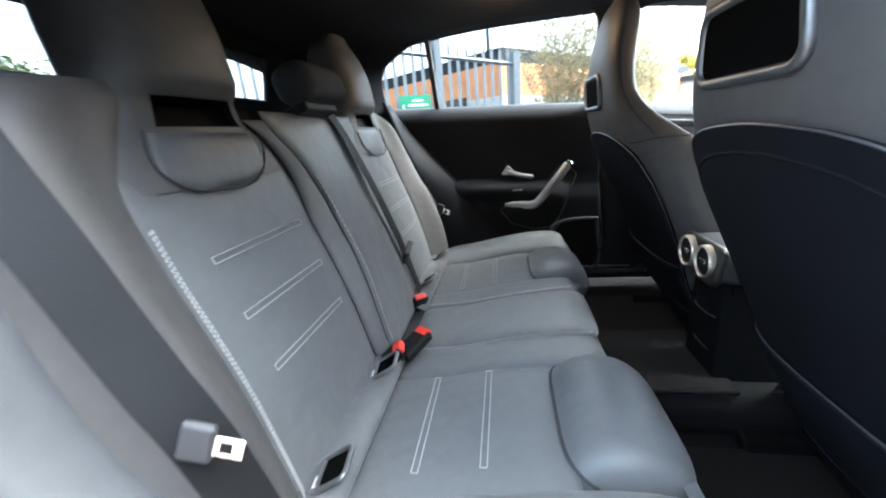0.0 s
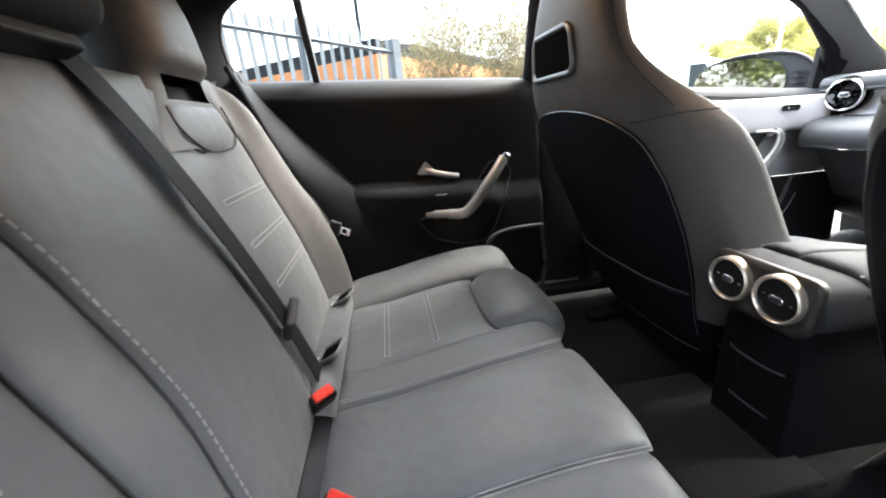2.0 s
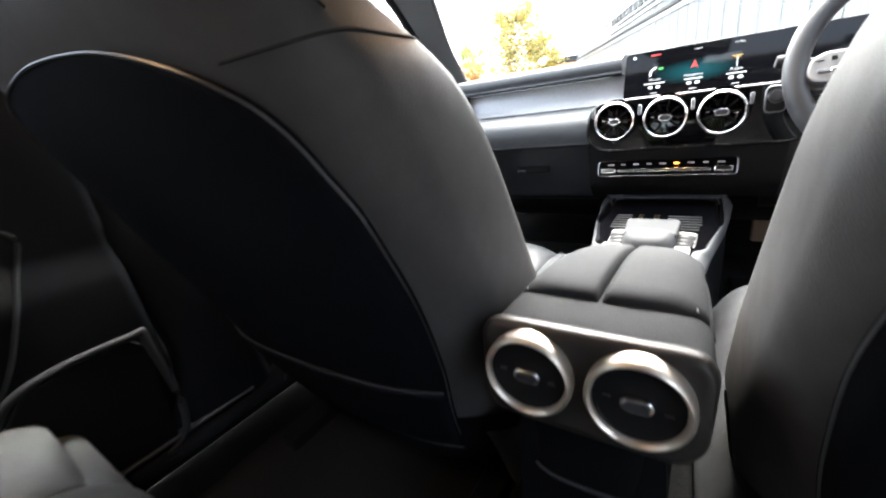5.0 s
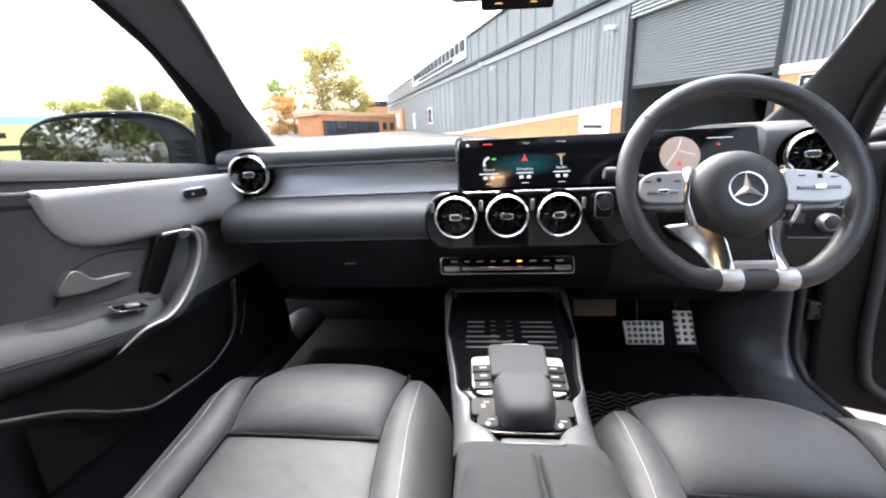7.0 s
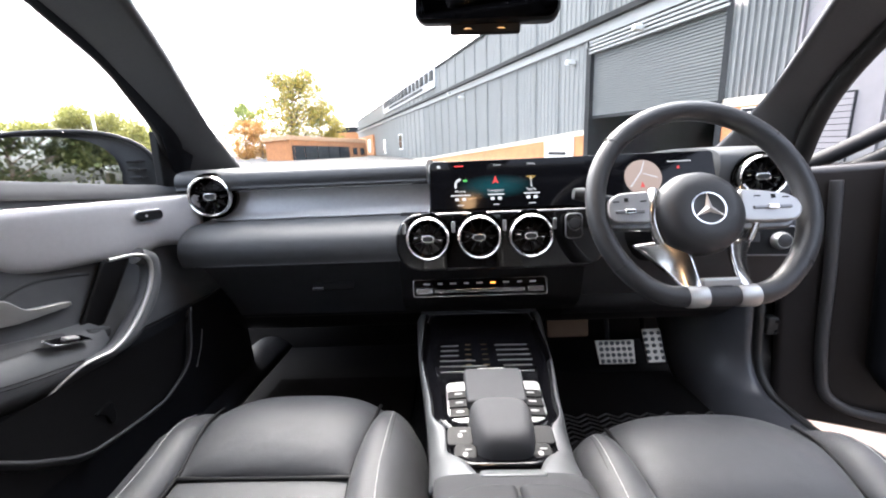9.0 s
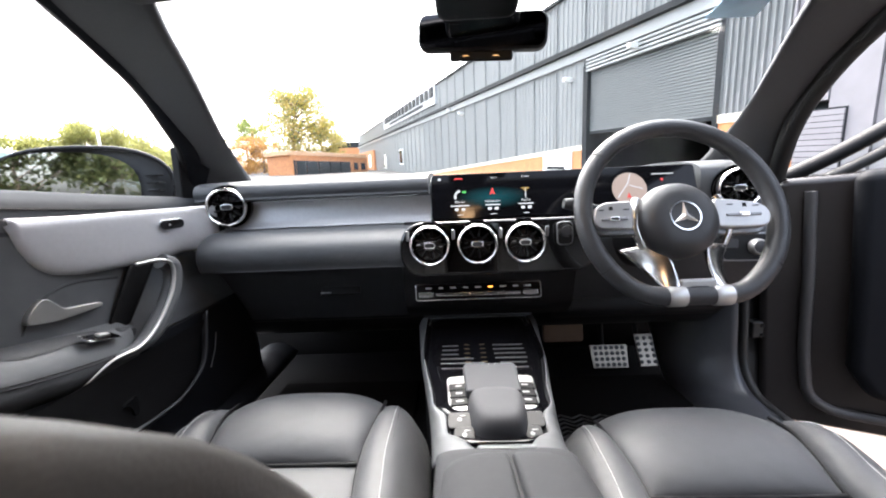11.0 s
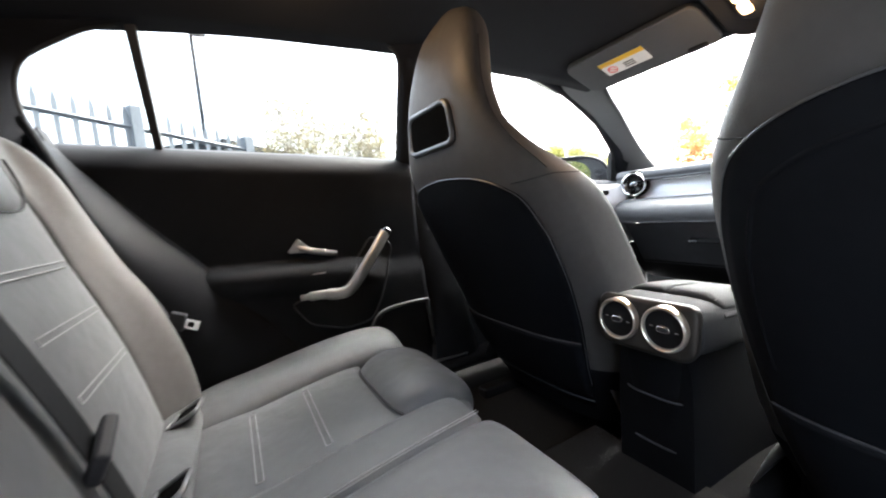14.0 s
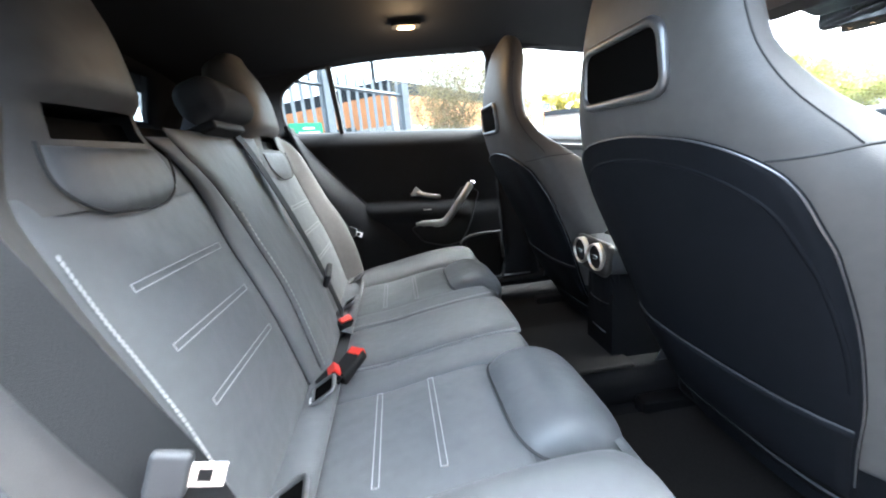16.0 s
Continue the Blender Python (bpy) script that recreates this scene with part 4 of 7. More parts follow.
def buckle(at, aim, label, up=(0, 0, 1)):
    """A buckle whose button end points along aim; its broad face looks up."""
    b = empty("belt_buckle", label, "buckle", at, group="belt buckles")
    z = Vector(aim).normalized()
    x = z.cross(Vector(up)).normalized()
    y = z.cross(x)
    m = Matrix(((x.x, y.x, z.x, 0), (x.y, y.y, z.y, 0), (x.z, y.z, z.z, 0), (0, 0, 0, 1)))
    body = soft_loop([(-0.021, -0.012), (0.021, -0.012), (0.023, 0.0), (0.021, 0.012), (-0.021, 0.012), (-0.023, 0.0)], 0.004, 1)
    prism("housing", body, 0.078, m @ pose(0, 0, -0.02), DARK, b, bevel=0.003)
    block("release_button", (0.036, 0.017, 0.022), m @ pose(0, -0.004, 0.052), RED, b, "red release button", bevel=0.003)
    block("slot", (0.03, 0.003, 0.004), m @ pose(0, 0.008, 0.0585), HOLLOWSHADE, b, bevel=0)
    tube("stem", [m @ Vector((0, 0, -0.06)), m @ Vector((0, 0, -0.018))], 0.011, DARK, b, flat=0.5)
    return b


# Near-black that puts the shade of hollows into sheets and blocks.
HOLLOWSHADE = material("hollow_shade_black", (0.003, 0.003, 0.003), 0.95, spec=0.02)
buckle((0.142, -0.53, 0.488), (-0.78, 0.52, 0.3), "black buckle with red button lying on the cushion")
buckle((0.185, -0.578, 0.478), (-0.2, 0.78, 0.62), "black buckle with red button in the cushion gap")
buckle((-0.125, -0.575, 0.455), (0.4, 0.42, 0.8), "black buckle with red button under the middle belt")
for s in (1, -1):
    for x in (0.225, 0.47):
        sl = empty("isofix_slot", "child seat anchor slot in a grey surround", "anchor slot", (s * x, -0.558, 0.503), group="anchor slots")
        m = pose(0, 0, 0, 28, 0, s * 8)
        tube("rim", [m @ Vector((a, b, 0.001)) for a, b in oval(0.056, 0.06, 0.011, 4)], 0.0042, TRIM, sl, cyclic=True)
        prism("mouth", oval(0.054, 0.058, 0.01, 4), 0.004, m @ pose(0, 0, -0.004), HOLLOWSHADE, sl)
        tube("anchor", [m @ Vector((a, -0.016, 0.003)) for a in (-0.02, 0.02)], 0.003, TRIM, sl)
        prism("emblem", oval(0.018, 0.01, 0.003, 3), 0.001, m @ pose(0.012, -0.022, 0.003), WHITE, sl)


# ---- front seats ----
BACK = [(0.34, 0.215), (0.38, 0.2), (0.5, 0.14), (0.62, 0.09), (0.75, 0.03), (0.88, -0.026), (0.97, -0.052), (1.05, -0.057), (1.2, -0.03), (1.24, -0.005)]
HALF = [(0.34, 0.2), (0.42, 0.238), (0.5, 0.258), (0.55, 0.265), (0.62, 0.265), (0.7, 0.263), (0.8, 0.259), (0.86, 0.249), (0.9, 0.228), (0.95, 0.192), (1.0, 0.166), (1.06, 0.147), (1.12, 0.134), (1.18, 0.115), (1.22, 0.08), (1.24, 0.03)]
THICK = [(0.34, 0.12), (0.5, 0.16), (0.8, 0.15), (0.9, 0.12), (1.0, 0.085), (1.15, 0.08), (1.21, 0.06), (1.24, 0.02)]


def front_seat(s):
    seat = empty("front_seat", "black leatherette sports front seat with built-in head restraint", "car seat", (s * 0.35, 0.4, 0.29), group="front seats")
    off = -Vector(seat.location)
    cx = 0.37 if s > 0 else -0.35
    half = HALF if s > 0 else [(z, w + 0.008 * max(0.0, 1 - abs(z - 0.93) / 0.09)) for z, w in HALF]

    def shell(u, v):
        z = 0.34 + 0.9 * v
        a = 2 * math.pi * u
        w, th, yb = lerp(half, z), lerp(THICK, z), lerp(BACK, z)
        c, d = math.cos(a), math.sin(a)
        x = cx + w * math.copysign(abs(c) ** (0.75 if d >= 0 else 0.62), c)
        wing = (0.1 if d >= 0 else 0.0315) * abs(c) ** 3 * lerp([(0.4, 1), (0.85, 0.8), (0.95, 0.2), (1.0, 0)], z)
        y = yb + th / 2 + wing + th / 2 * math.copysign(abs(d) ** (0.8 if d >= 0 else 0.68), d)
        return Vector((x, y, z)) + off
    def rear_face(x, z, out=0.0):
        """A point on the back of the shell, x from the seat's middle."""
        w, th, yb = lerp(half, z), lerp(THICK, z), lerp(BACK, z)
        c = min(0.999, abs(x) / w) ** (1 / 0.62)
        d = math.sqrt(1 - c * c)
        wing = 0.07 * c ** 3 * lerp([(0.4, 1), (0.85, 0.8), (0.95, 0.2), (1.0, 0)], z) * 0.45
        return Vector((cx + x, yb + th / 2 + wing - th / 2 * d ** 0.68 - out, z)) + off
    v, f = grid(shell, 56, 60, cu=True)
    f.append(tuple(k * 61 + 60 for k in range(56)))
    link("backrest", v, f, SHELL, seat, sharp=75)
    for a, b in ((0.92, 0.98), (0.58, 0.52)):
        tube("shoulder_seam", [shell(b, t) for t in np.linspace(0.62, 0.9, 24)], 0.0011, SEAM, seat, n=5)
        tube("shoulder_seam", [shell(a + (0.2 if a > 0.7 else -0.2) * t, (0.612 if s > 0 else 0.602) + 0.008 * math.sin(3 * t)) for t in np.linspace(-0.3, 1, 32)], 0.0012, SEAM, seat, n=5)
    def valance(u, v):
        p = shell(u, 0.17 * v) - off
        return Vector((cx + (p.x - cx) * 1.012, lerp(BACK, p.z) + 0.08 + (p.y - lerp(BACK, p.z) - 0.08) * 1.03, p.z)) + off
    link("lower_cover", *grid(valance, 56, 10, cu=True), PANEL, seat, "black plastic lower cover", sharp=75)
    # hard panel and pocket on the back
    lift = 0.0 if s > 0 else -0.018
    pw = lambda z: lerp([(0.38, 0.17), (0.5, 0.2), (0.62, 0.222), (0.72, 0.23), (0.79, 0.2265), (0.823, 0.219), (0.85, 0.211), (0.869, 0.2), (0.884, 0.182), (0.9, 0.15), (0.912, 0.105), (0.918, 0.05), (0.92, 0.012)], z - lift)
    def panel(u, v):
        z = 0.385 + (0.535 + lift) * math.sin(math.pi / 2 * v)
        return rear_face((2 * u - 1) * pw(z) - 0.009 * math.sin(math.pi / 2 * min(1.0, max(0.0, (0.92 + lift - z) / 0.25))), z, 0.004)
    v, f = grid(panel, 30, 56)
    link("back_panel", v, f, PANEL, seat, solid=0.006)
    edge = [panel(1, t) for t in np.linspace(0.08, 1, 60)] + [panel(0, t) for t in np.linspace(1, 0.08, 60)]
    tube("piping", [p + Vector((0, -0.003, 0)) for p in edge], 0.0013, TRIM, seat, n=6, label="raised piping round the seat-back panel")
    inset = lambda q, z: rear_face(q * (pw(z + 0.03) - 0.022), z, 0.0045)
    arch = [inset(1, z) for z in np.linspace(0.62, 0.888 + lift, 40)] + [inset(-1, z) for z in np.linspace(0.888 + lift, 0.62, 40)]
    if s > 0:
        tube("inner_ridge", arch, 0.004, PANEL, seat, n=8, label="soft raised ridge inside the seat-back panel")
    def pocket(u, v):
        p = panel(u * 0.98 + 0.01, math.asin((0.03 + 0.145 * v) / 0.53) / (math.pi / 2))
        return p + Vector((0, -0.005 * math.sin(math.pi * min(1, u)) - 0.004, 0))
    v, f = grid(pocket, 24, 12)
    link("map_pocket", v, f, PANEL, seat, solid=0.004)
    tube("pocket_edge", [pocket(u, 1) for u in np.linspace(0, 1, 16)], 0.002, PLASTIC, seat, n=6)
    tube("lower_bead", [panel(u, 0.02) + Vector((0, -0.004, 0)) for u in np.linspace(0, 1, 16)], 0.003, PLASTIC, seat, n=6)
    # head restraint opening with its bright frame; its shade is a black sheet
    hx = -0.007 if s > 0 else -0.013
    ring = oval(0.182, 0.08, 0.022, 5)
    warp = lambda x, z, k=1.0, out=0.0: rear_face(hx + x * k * (1 - 1.3 * z), 1.008 + z * k, out)
    loop = [warp(x, z, 1.0, 0.002) for x, z in ring]
    tube("opening_frame", loop, 0.0065, TRIM, seat, cyclic=True, n=8, label="satin frame round the head restraint opening", up=(0, 1, 0))
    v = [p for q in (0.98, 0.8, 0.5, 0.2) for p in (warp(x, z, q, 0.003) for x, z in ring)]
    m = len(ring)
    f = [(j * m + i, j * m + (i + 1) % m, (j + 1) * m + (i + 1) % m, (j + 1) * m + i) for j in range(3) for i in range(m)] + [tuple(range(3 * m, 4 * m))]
    link("opening", v, f, HOLLOWSHADE, seat, "black sheet painted as the shaded opening")
    # front of the backrest
    def face(u, v):
        z = 0.5 + 0.4 * v
        q = 2 * u - 1
        return Vector((cx + q * 0.185, lerp(BACK, z) + lerp(THICK, z) + 0.012 + 0.012 * q * q, z)) + off
    pad("back_cushion", face, LEATHER, seat, 0.03, 0.03, side=-1)
    # cushion
    cx, sh = (0.342, -0.07) if s > 0 else (cx, 0.0)
    drop = 0.02 if s > 0 else 0.015
    zc = lambda y: -drop * min(1.0, max(0.0, y - 0.1) / 0.4) + lerp([(0.1, 0.44), (0.4, 0.455), (0.6, 0.49), (0.7, 0.508), (0.76, 0.5)], y)
    half_w = lambda y: lerp([(0.15, 0.158), (0.4, 0.15), (0.55, 0.138), (0.6, 0.134), (0.66, 0.142), (0.72, 0.15), (0.79, 0.151)], y)
    def top(y0, y1):
        def fn(u, v):
            y = y0 + (y1 - y0) * v
            return Vector((cx + (2 * u - 1) * half_w(y), y + sh, zc(y))) + off
        return fn
    pad("seat_panel", top(0.22 - 1.2 * sh, 0.6), LEATHER, seat, 0.014, 0.005)
    pad("thigh_pad", top(0.597, 0.785), LEATHER, seat, 0.028, 0.005, extra=lambda u, v: -0.03 * abs(2 * u - 1) ** 3 * v ** 3)
    for q in (-1, 1):
        def bol(u, v, q=q):
            y = 0.2 - 1.3 * sh + (0.58 + 1.3 * sh) * v
            x = q * (half_w(y) - 0.002 + (lerp([(0, 0.105), (0.5, 0.102), (0.75, 0.1), (0.9, 0.082), (0.97, 0.06), (1, 0.04)], v) + 0.15 - half_w(y)) * u)
            h = 0.03 * math.sin(math.pi * min(1, u * 1.1)) * (1 - 0.5 * v) - 0.07 * u ** 2.2 - 0.06 * (max(0, v - 0.75) / 0.25) ** 2 * (0.5 + 0.6 * u)
            return Vector((cx + x, y + sh, zc(y) + h)) + off
        pad("cushion_bolster", bol, LEATHER, seat, 0.02, 0.005, side=q)
        for w in (0.4, 0.46):
            tube("piping", [bol(w, t) + Vector((0, 0, 0.0152)) for t in np.linspace(0.1, 0.9, 24)], 0.0008, STITCH if w < 0.45 else SEAM, seat, n=5)
        # Black tubes put the crease's shade into the cushion joints.
        tube("crease_shade", [Vector((cx + q * half_w(y), y + sh, zc(y) + 0.001)) + off for y in np.linspace(0.24 - 1.2 * sh, 0.755, 26)], 0.0032, DARK, seat, n=8, label="black tube painting the shade of the cushion crease")
    tube("crease_shade", [Vector((cx + x, 0.5985 + sh, zc(0.5985))) + off for x in np.linspace(-0.134, 0.134, 12)], 0.004, DARK, seat, n=8, label="black tube painting the shade of the cushion crease")
    block("seat_base", (0.4, 0.5, 0.13), Matrix.Translation(off) @ pose(cx, 0.52 + sh / 2, 0.375), DARK, seat, bevel=0.03)
    for q in (-1, 1):
        block("seat_rail", (0.04, 0.55, 0.04), Matrix.Translation(off) @ pose(cx + q * 0.19, 0.42, 0.29), DARK, seat, bevel=0.006)
    return seat


front_seat(1)
front_seat(-1)

# ---- dashboard ----
dash = empty("dashboard", "black soft-touch dashboard with a grey inlay and round silver vents", "dashboard", (0, 1.1, 0.6))
so = -Vector(dash.location)
S = lambda *p: Vector(p) + so


def sweep(name, profile, x0, x1, mat, label="", bend=0.0, nx=30, caps=True, solid=0.0, n=6):
    """The outline [(y, z)] carried from x0 to x1."""
    pr = curve_points([(0, y, z) for y, z in profile], n)
    def fn(u, v):
        p = pr[round(v * (len(pr) - 1))]
        x = x0 + (x1 - x0) * u
        return S(x, p.y + bend * x * x, p.z)
    v, f = grid(fn, nx, len(pr) - 1)
    if caps:
        m = len(pr)
        f += [tuple(range(m)), tuple(range(nx * m, nx * m + m))]
    return link(name, v, f, mat, dash, label, solid=solid, sharp=50)


sweep("top_pad", [(1.4, 0.925), (1.2, 0.938), (1.05, 0.936), (0.995, 0.93), (0.978, 0.915), (0.98, 0.898), (1.0, 0.886), (1.2, 0.87)], -0.68, -0.108, SOFT)
sweep("top_pad", [(1.4, 0.922), (1.2, 0.928), (1.09, 0.925), (1.05, 0.915), (1.035, 0.895), (1.04, 0.86), (1.1, 0.83)], -0.108, 0.53, SOFT)
sweep("top_pad", [(1.4, 0.925), (1.2, 0.938), (1.05, 0.935), (1.0, 0.925), (0.985, 0.905), (0.985, 0.86), (0.98, 0.82), (1.05, 0.8)], 0.53, 0.68, SOFT)
sweep("silver_inlay", [(1.0, 0.888), (1.004, 0.865), (0.996, 0.835), (0.985, 0.818), (1.05, 0.81)], -0.6, -0.105, DASHTRIM, "brushed grey inlay strip")
tube("inlay_bead", [S(x, 0.993, 0.8865) for x in np.linspace(-0.58, -0.105, 12)], 0.0025, CHROME, dash, n=6)
sweep("knee_roll", [(1.06, 0.822), (0.99, 0.818), (0.93, 0.812), (0.893, 0.793), (0.88, 0.768), (0.884, 0.742), (0.9, 0.731), (1.0, 0.73)], -0.63, -0.15, SOFT)
sweep("glovebox_lid", [(0.905, 0.728), (0.93, 0.7), (0.99, 0.62), (1.03, 0.56), (1.1, 0.52)], -0.6, -0.165, PLASTIC, "glovebox lid")
tube("glovebox_gap", [S(x, 0.886, 0.7335) for x in np.linspace(-0.6, -0.165, 8)], 0.0016, PLASTIC, dash, n=6)
prism("glovebox_handle", oval(0.095, 0.02, 0.004), 0.008, Matrix.Translation(S(-0.33, 0.95, 0.662)) @ pose(0, 0, 0, 52), DARK, dash, bevel=0.002)
block("handle_tip", (0.028, 0.008, 0.008), Matrix.Translation(S(-0.365, 0.943, 0.66)), TRIM, dash, bevel=0.003)
sweep("lower_cover", [(1.02, 0.57), (1.1, 0.5), (1.22, 0.46), (1.38, 0.45)], -0.64, 0.64, DARK)
# driver's side
sweep("driver_roll", [(1.06, 0.822), (0.98, 0.818), (0.92, 0.8), (0.9, 0.77), (0.91, 0.72), (0.95, 0.66), (1.0, 0.6), (1.06, 0.56)], 0.2, 0.66, PLASTIC)
sweep("knee_panel", [(0.99, 0.61), (0.985, 0.58), (1.02, 0.55), (1.1, 0.53)], 0.2, 0.6, DARK)
sweep("centre_fascia", [(1.05, 0.82), (0.96, 0.815), (0.905, 0.73), (0.91, 0.68), (0.93, 0.62), (0.98, 0.58)], -0.17, 0.22, DARK)


def vent(name, parent, at, r, turn, off):
    """A round turbine vent that looks along -y, turned by turn degrees about z; its centre at the given place."""
    m = Matrix.Translation(Vector(at) + off) @ pose(0, 0, 0, 90, 0, turn) 
    h = 1.0 if r > 0.04 else 0.6
    ring = lathe(name, [(r * 0.82, -0.02), (r * 0.835, 0.0), (r * 0.85, 0.005 * h), (r * 0.88, 0.0085 * h), (r * 0.92, 0.01 * h), (r * 0.96, 0.0085 * h), (r * 0.99, 0.005 * h), (r * 1.0, 0.0), (r * 1.0, -0.02)], m, RING if r > 0.04 else SATINRING, parent, "round air vent with a bright ring")
    if r > 0.04:
        lathe("housing", [(r * 1.0, -0.02), (r * 1.12, -0.012), (r * 1.13, -0.03), (r * 1.05, -0.06)], m, GLOSS, ring)
    if r > 0.04:
        lathe("bowl", [(r * 0.83, 0.0), (r * 0.8, -0.01), (r * 0.64, -0.016), (r * 0.62, -0.011), (r * 0.59, -0.011), (r * 0.57, -0.022), (r * 0.3, -0.024), (0.0, -0.024)], m, GLOSS, ring)
    else:
        lathe("bowl", [(r * 0.83, 0.001), (r * 0.8, -0.0005), (r * 0.6, -0.0015), (0.0, -0.001)], m, DARK, ring)
    for k in range(9 if r > 0.04 else 0):
        a = 2 * math.pi * k / 9
        block("fin", (r * 0.42, 0.0015, 0.006), m @ pose(0, 0, 0, 0, 0, math.degrees(a)) @ pose(r * 0.55, 0, -0.009, 35, 0, 0), DARK, ring, bevel=0)
    prism("knob_rim", oval(r * 0.62, r * 0.34), 0.009, m @ pose(0, 0, -0.005), CHROME, ring, bevel=0.002)
    prism("knob", oval(r * 0.46, r * 0.2), 0.003, m @ pose(0, 0, 0.0025), PLASTIC, ring, bevel=0.001)
    for q in (-1, 1):
        block("tick", (r * 0.16, 0.002, 0.002), m @ pose(q * r * 0.55, -q * r * 0.06, 0.0), CHROME, ring, bevel=0)
    return ring


# vent pod, high gloss
pod_out = [(x, z) for x, z in oval(0.425, 0.118, 0.05)]
prism("vent_pod", pod_out, 0.04, Matrix.Translation(S(0.043, 0.915, 0.766)) @ pose(0, 0, 0, 82), PODGLOSS, dash, "piano black pod round the centre vents", bevel=0.007, segs=4)
for x in (-0.103, -0.001, 0.1):
    vent("centre_vent", dash, (x, 0.862, 0.782), 0.0435, -2, so)
for x in (-0.052, 0.049, -0.15, 0.147):
    block("pod_bracket", (0.007, 0.005, 0.022), Matrix.Translation(S(x, 0.868, 0.803)), TRIM, dash, bevel=0.002)
vent("side_vent", dash, (-0.593, 0.963, 0.877), 0.046, 12, so)
vent("side_vent", dash, (0.6, 0.955, 0.872), 0.046, -14, so)
prism("start_button_frame", oval(0.034, 0.05, 0.01), 0.006, Matrix.Translation(S(0.183, 0.868, 0.797)) @ pose(0, 0, 0, 84), TRIM, dash, bevel=0.002)
prism("start_plate", oval(0.0295, 0.0455, 0.008), 0.0075, Matrix.Translation(S(0.183, 0.868, 0.797)) @ pose(0, 0, 0, 84), DARK, dash, bevel=0.001)
lathe("start_button", [(0, 0.006), (0.009, 0.006), (0.0115, 0.003), (0.0125, 0)], Matrix.Translation(S(0.183, 0.862, 0.803)) @ pose(0, 0, 0, 84), PLASTIC, dash, n=24)
lathe("start_ring", [(0.0125, 0), (0.0125, 0.005), (0.014, 0.005), (0.0145, 0)], Matrix.Translation(S(0.183, 0.862, 0.803)) @ pose(0, 0, 0, 84), CHROME, dash, n=24)
# climate strip
CM = Matrix.Translation(S(-0.001, 0.903, 0.666)) @ pose(0, 0, 0, 72)
prism("climate_rim", oval(0.286, 0.04, 0.008), 0.008, CM, CHROME, dash, bevel=0.002)
prism("climate_panel", oval(0.28, 0.034, 0.006), 0.0095, CM, GLOSS, dash, bevel=0.001)
block("climate_bar", (0.19, 0.008, 0.006), CM @ pose(0, -0.007, 0.011), CHROME, dash, bevel=0.002)
for q in (-1, 1):
    block("climate_rocker", (0.034, 0.013, 0.01), CM @ pose(q * 0.117, -0.006, 0.012), CHROME, dash, bevel=0.003)
for k in range(9):
    x = -0.112 + 0.028 * k
    block("climate_mark", (0.010 if k % 2 else 0.013, 0.003, 0.0015), CM @ pose(x, 0.0085, 0.0102), AMBER if k == 5 else STITCH, dash, bevel=0)

# twin screen
scr = empty("display_screen", "wide black glass double display, lit with menu tiles and a dial", "screen", (0.209, 0.99, 0.82))
ro = -Vector(scr.location)
SC = Matrix.Translation(Vector((0.209, 0.979, 0.8785)) + ro) @ pose(0, 0, 0, 69)
prism("glass_panel", oval(0.62, 0.112, 0.01), 0.008, SC @ pose(0, 0, -0.008), material("display_glass", (0.004, 0.004, 0.005), 0.08, spec=0.18, vary=0), scr, bevel=0.0015)
prism("rear_housing", oval(0.6, 0.1, 0.01), 0.03, SC @ pose(0, 0, -0.038), DARK, scr, bevel=0.006)


def glow(name, colour, power):
    return material(name, tuple(c * 0.2 for c in colour), 0.4, emit=colour, power=power, vary=0)


UI_WHITE, UI_TEAL, UI_RED, UI_GREEN, UI_TAN, UI_GOLD = (glow("ui_white", (0.8, 0.82, 0.85), 0.09), glow("ui_teal", (0.02, 0.16, 0.2), 0.05), glow("ui_red", (0.8, 0.05, 0.05), 0.1),
                                               glow("ui_green", (0.1, 0.7, 0.15), 0.07), glow("ui_tan", (0.55, 0.42, 0.36), 0.075), glow("ui_gold", (0.7, 0.45, 0.1), 0.07))


def mark(name, outline, x, y, mat, parent=scr, h=0.0006):
    return prism(name, outline, 0.0006, SC @ pose(x, y, h), mat, parent)


def words(text, x, y, size, mat, parent=scr, m=SC, h=0.0008):
    cu = bpy.data.curves.new("words", "FONT")
    cu.body, cu.size, cu.align_x, cu.extrude = text, size, "CENTER", 0.0001
    tmp = bpy.data.objects.new("words", cu)
    me = bpy.data.meshes.new_from_object(tmp)
    bpy.data.objects.remove(tmp)
    me.transform(m @ pose(x, y, h))
    me.materials.append(mat)
    ob = new("lettering", me)
    ob.parent = parent
    return ob


# soft teal glow behind the middle tile, as a lit gradient of the display
TEAL = bpy.data.materials.new("display_gradient")
TEAL.use_nodes = True
tn, tl = TEAL.node_tree.nodes, TEAL.node_tree.links
tb = tn["Principled BSDF"]
tb.inputs["Base Color"].default_value, tb.inputs["Roughness"].default_value = (0.004, 0.004, 0.005, 1), 0.08
tg, tco, tmap, tr = tn.new("ShaderNodeTexGradient"), tn.new("ShaderNodeTexCoord"), tn.new("ShaderNodeMapping"), tn.new("ShaderNodeValToRGB")
tg.gradient_type = "SPHERICAL"
tmap.inputs["Location"].default_value = (-1.0, -1.0, 0)
tmap.inputs["Scale"].default_value = (2.0, 2.0, 0)
tl.new(tco.outputs["Generated"], tmap.inputs[0])
tl.new(tmap.outputs[0], tg.inputs[0])
tl.new(tg.outputs[0], tr.inputs[0])
tr.color_ramp.elements[0].color, tr.color_ramp.elements[1].color = (0, 0, 0, 1), (0.02, 0.2, 0.24, 1)
tl.new(tr.outputs[0], tb.inputs["Emission Color"])
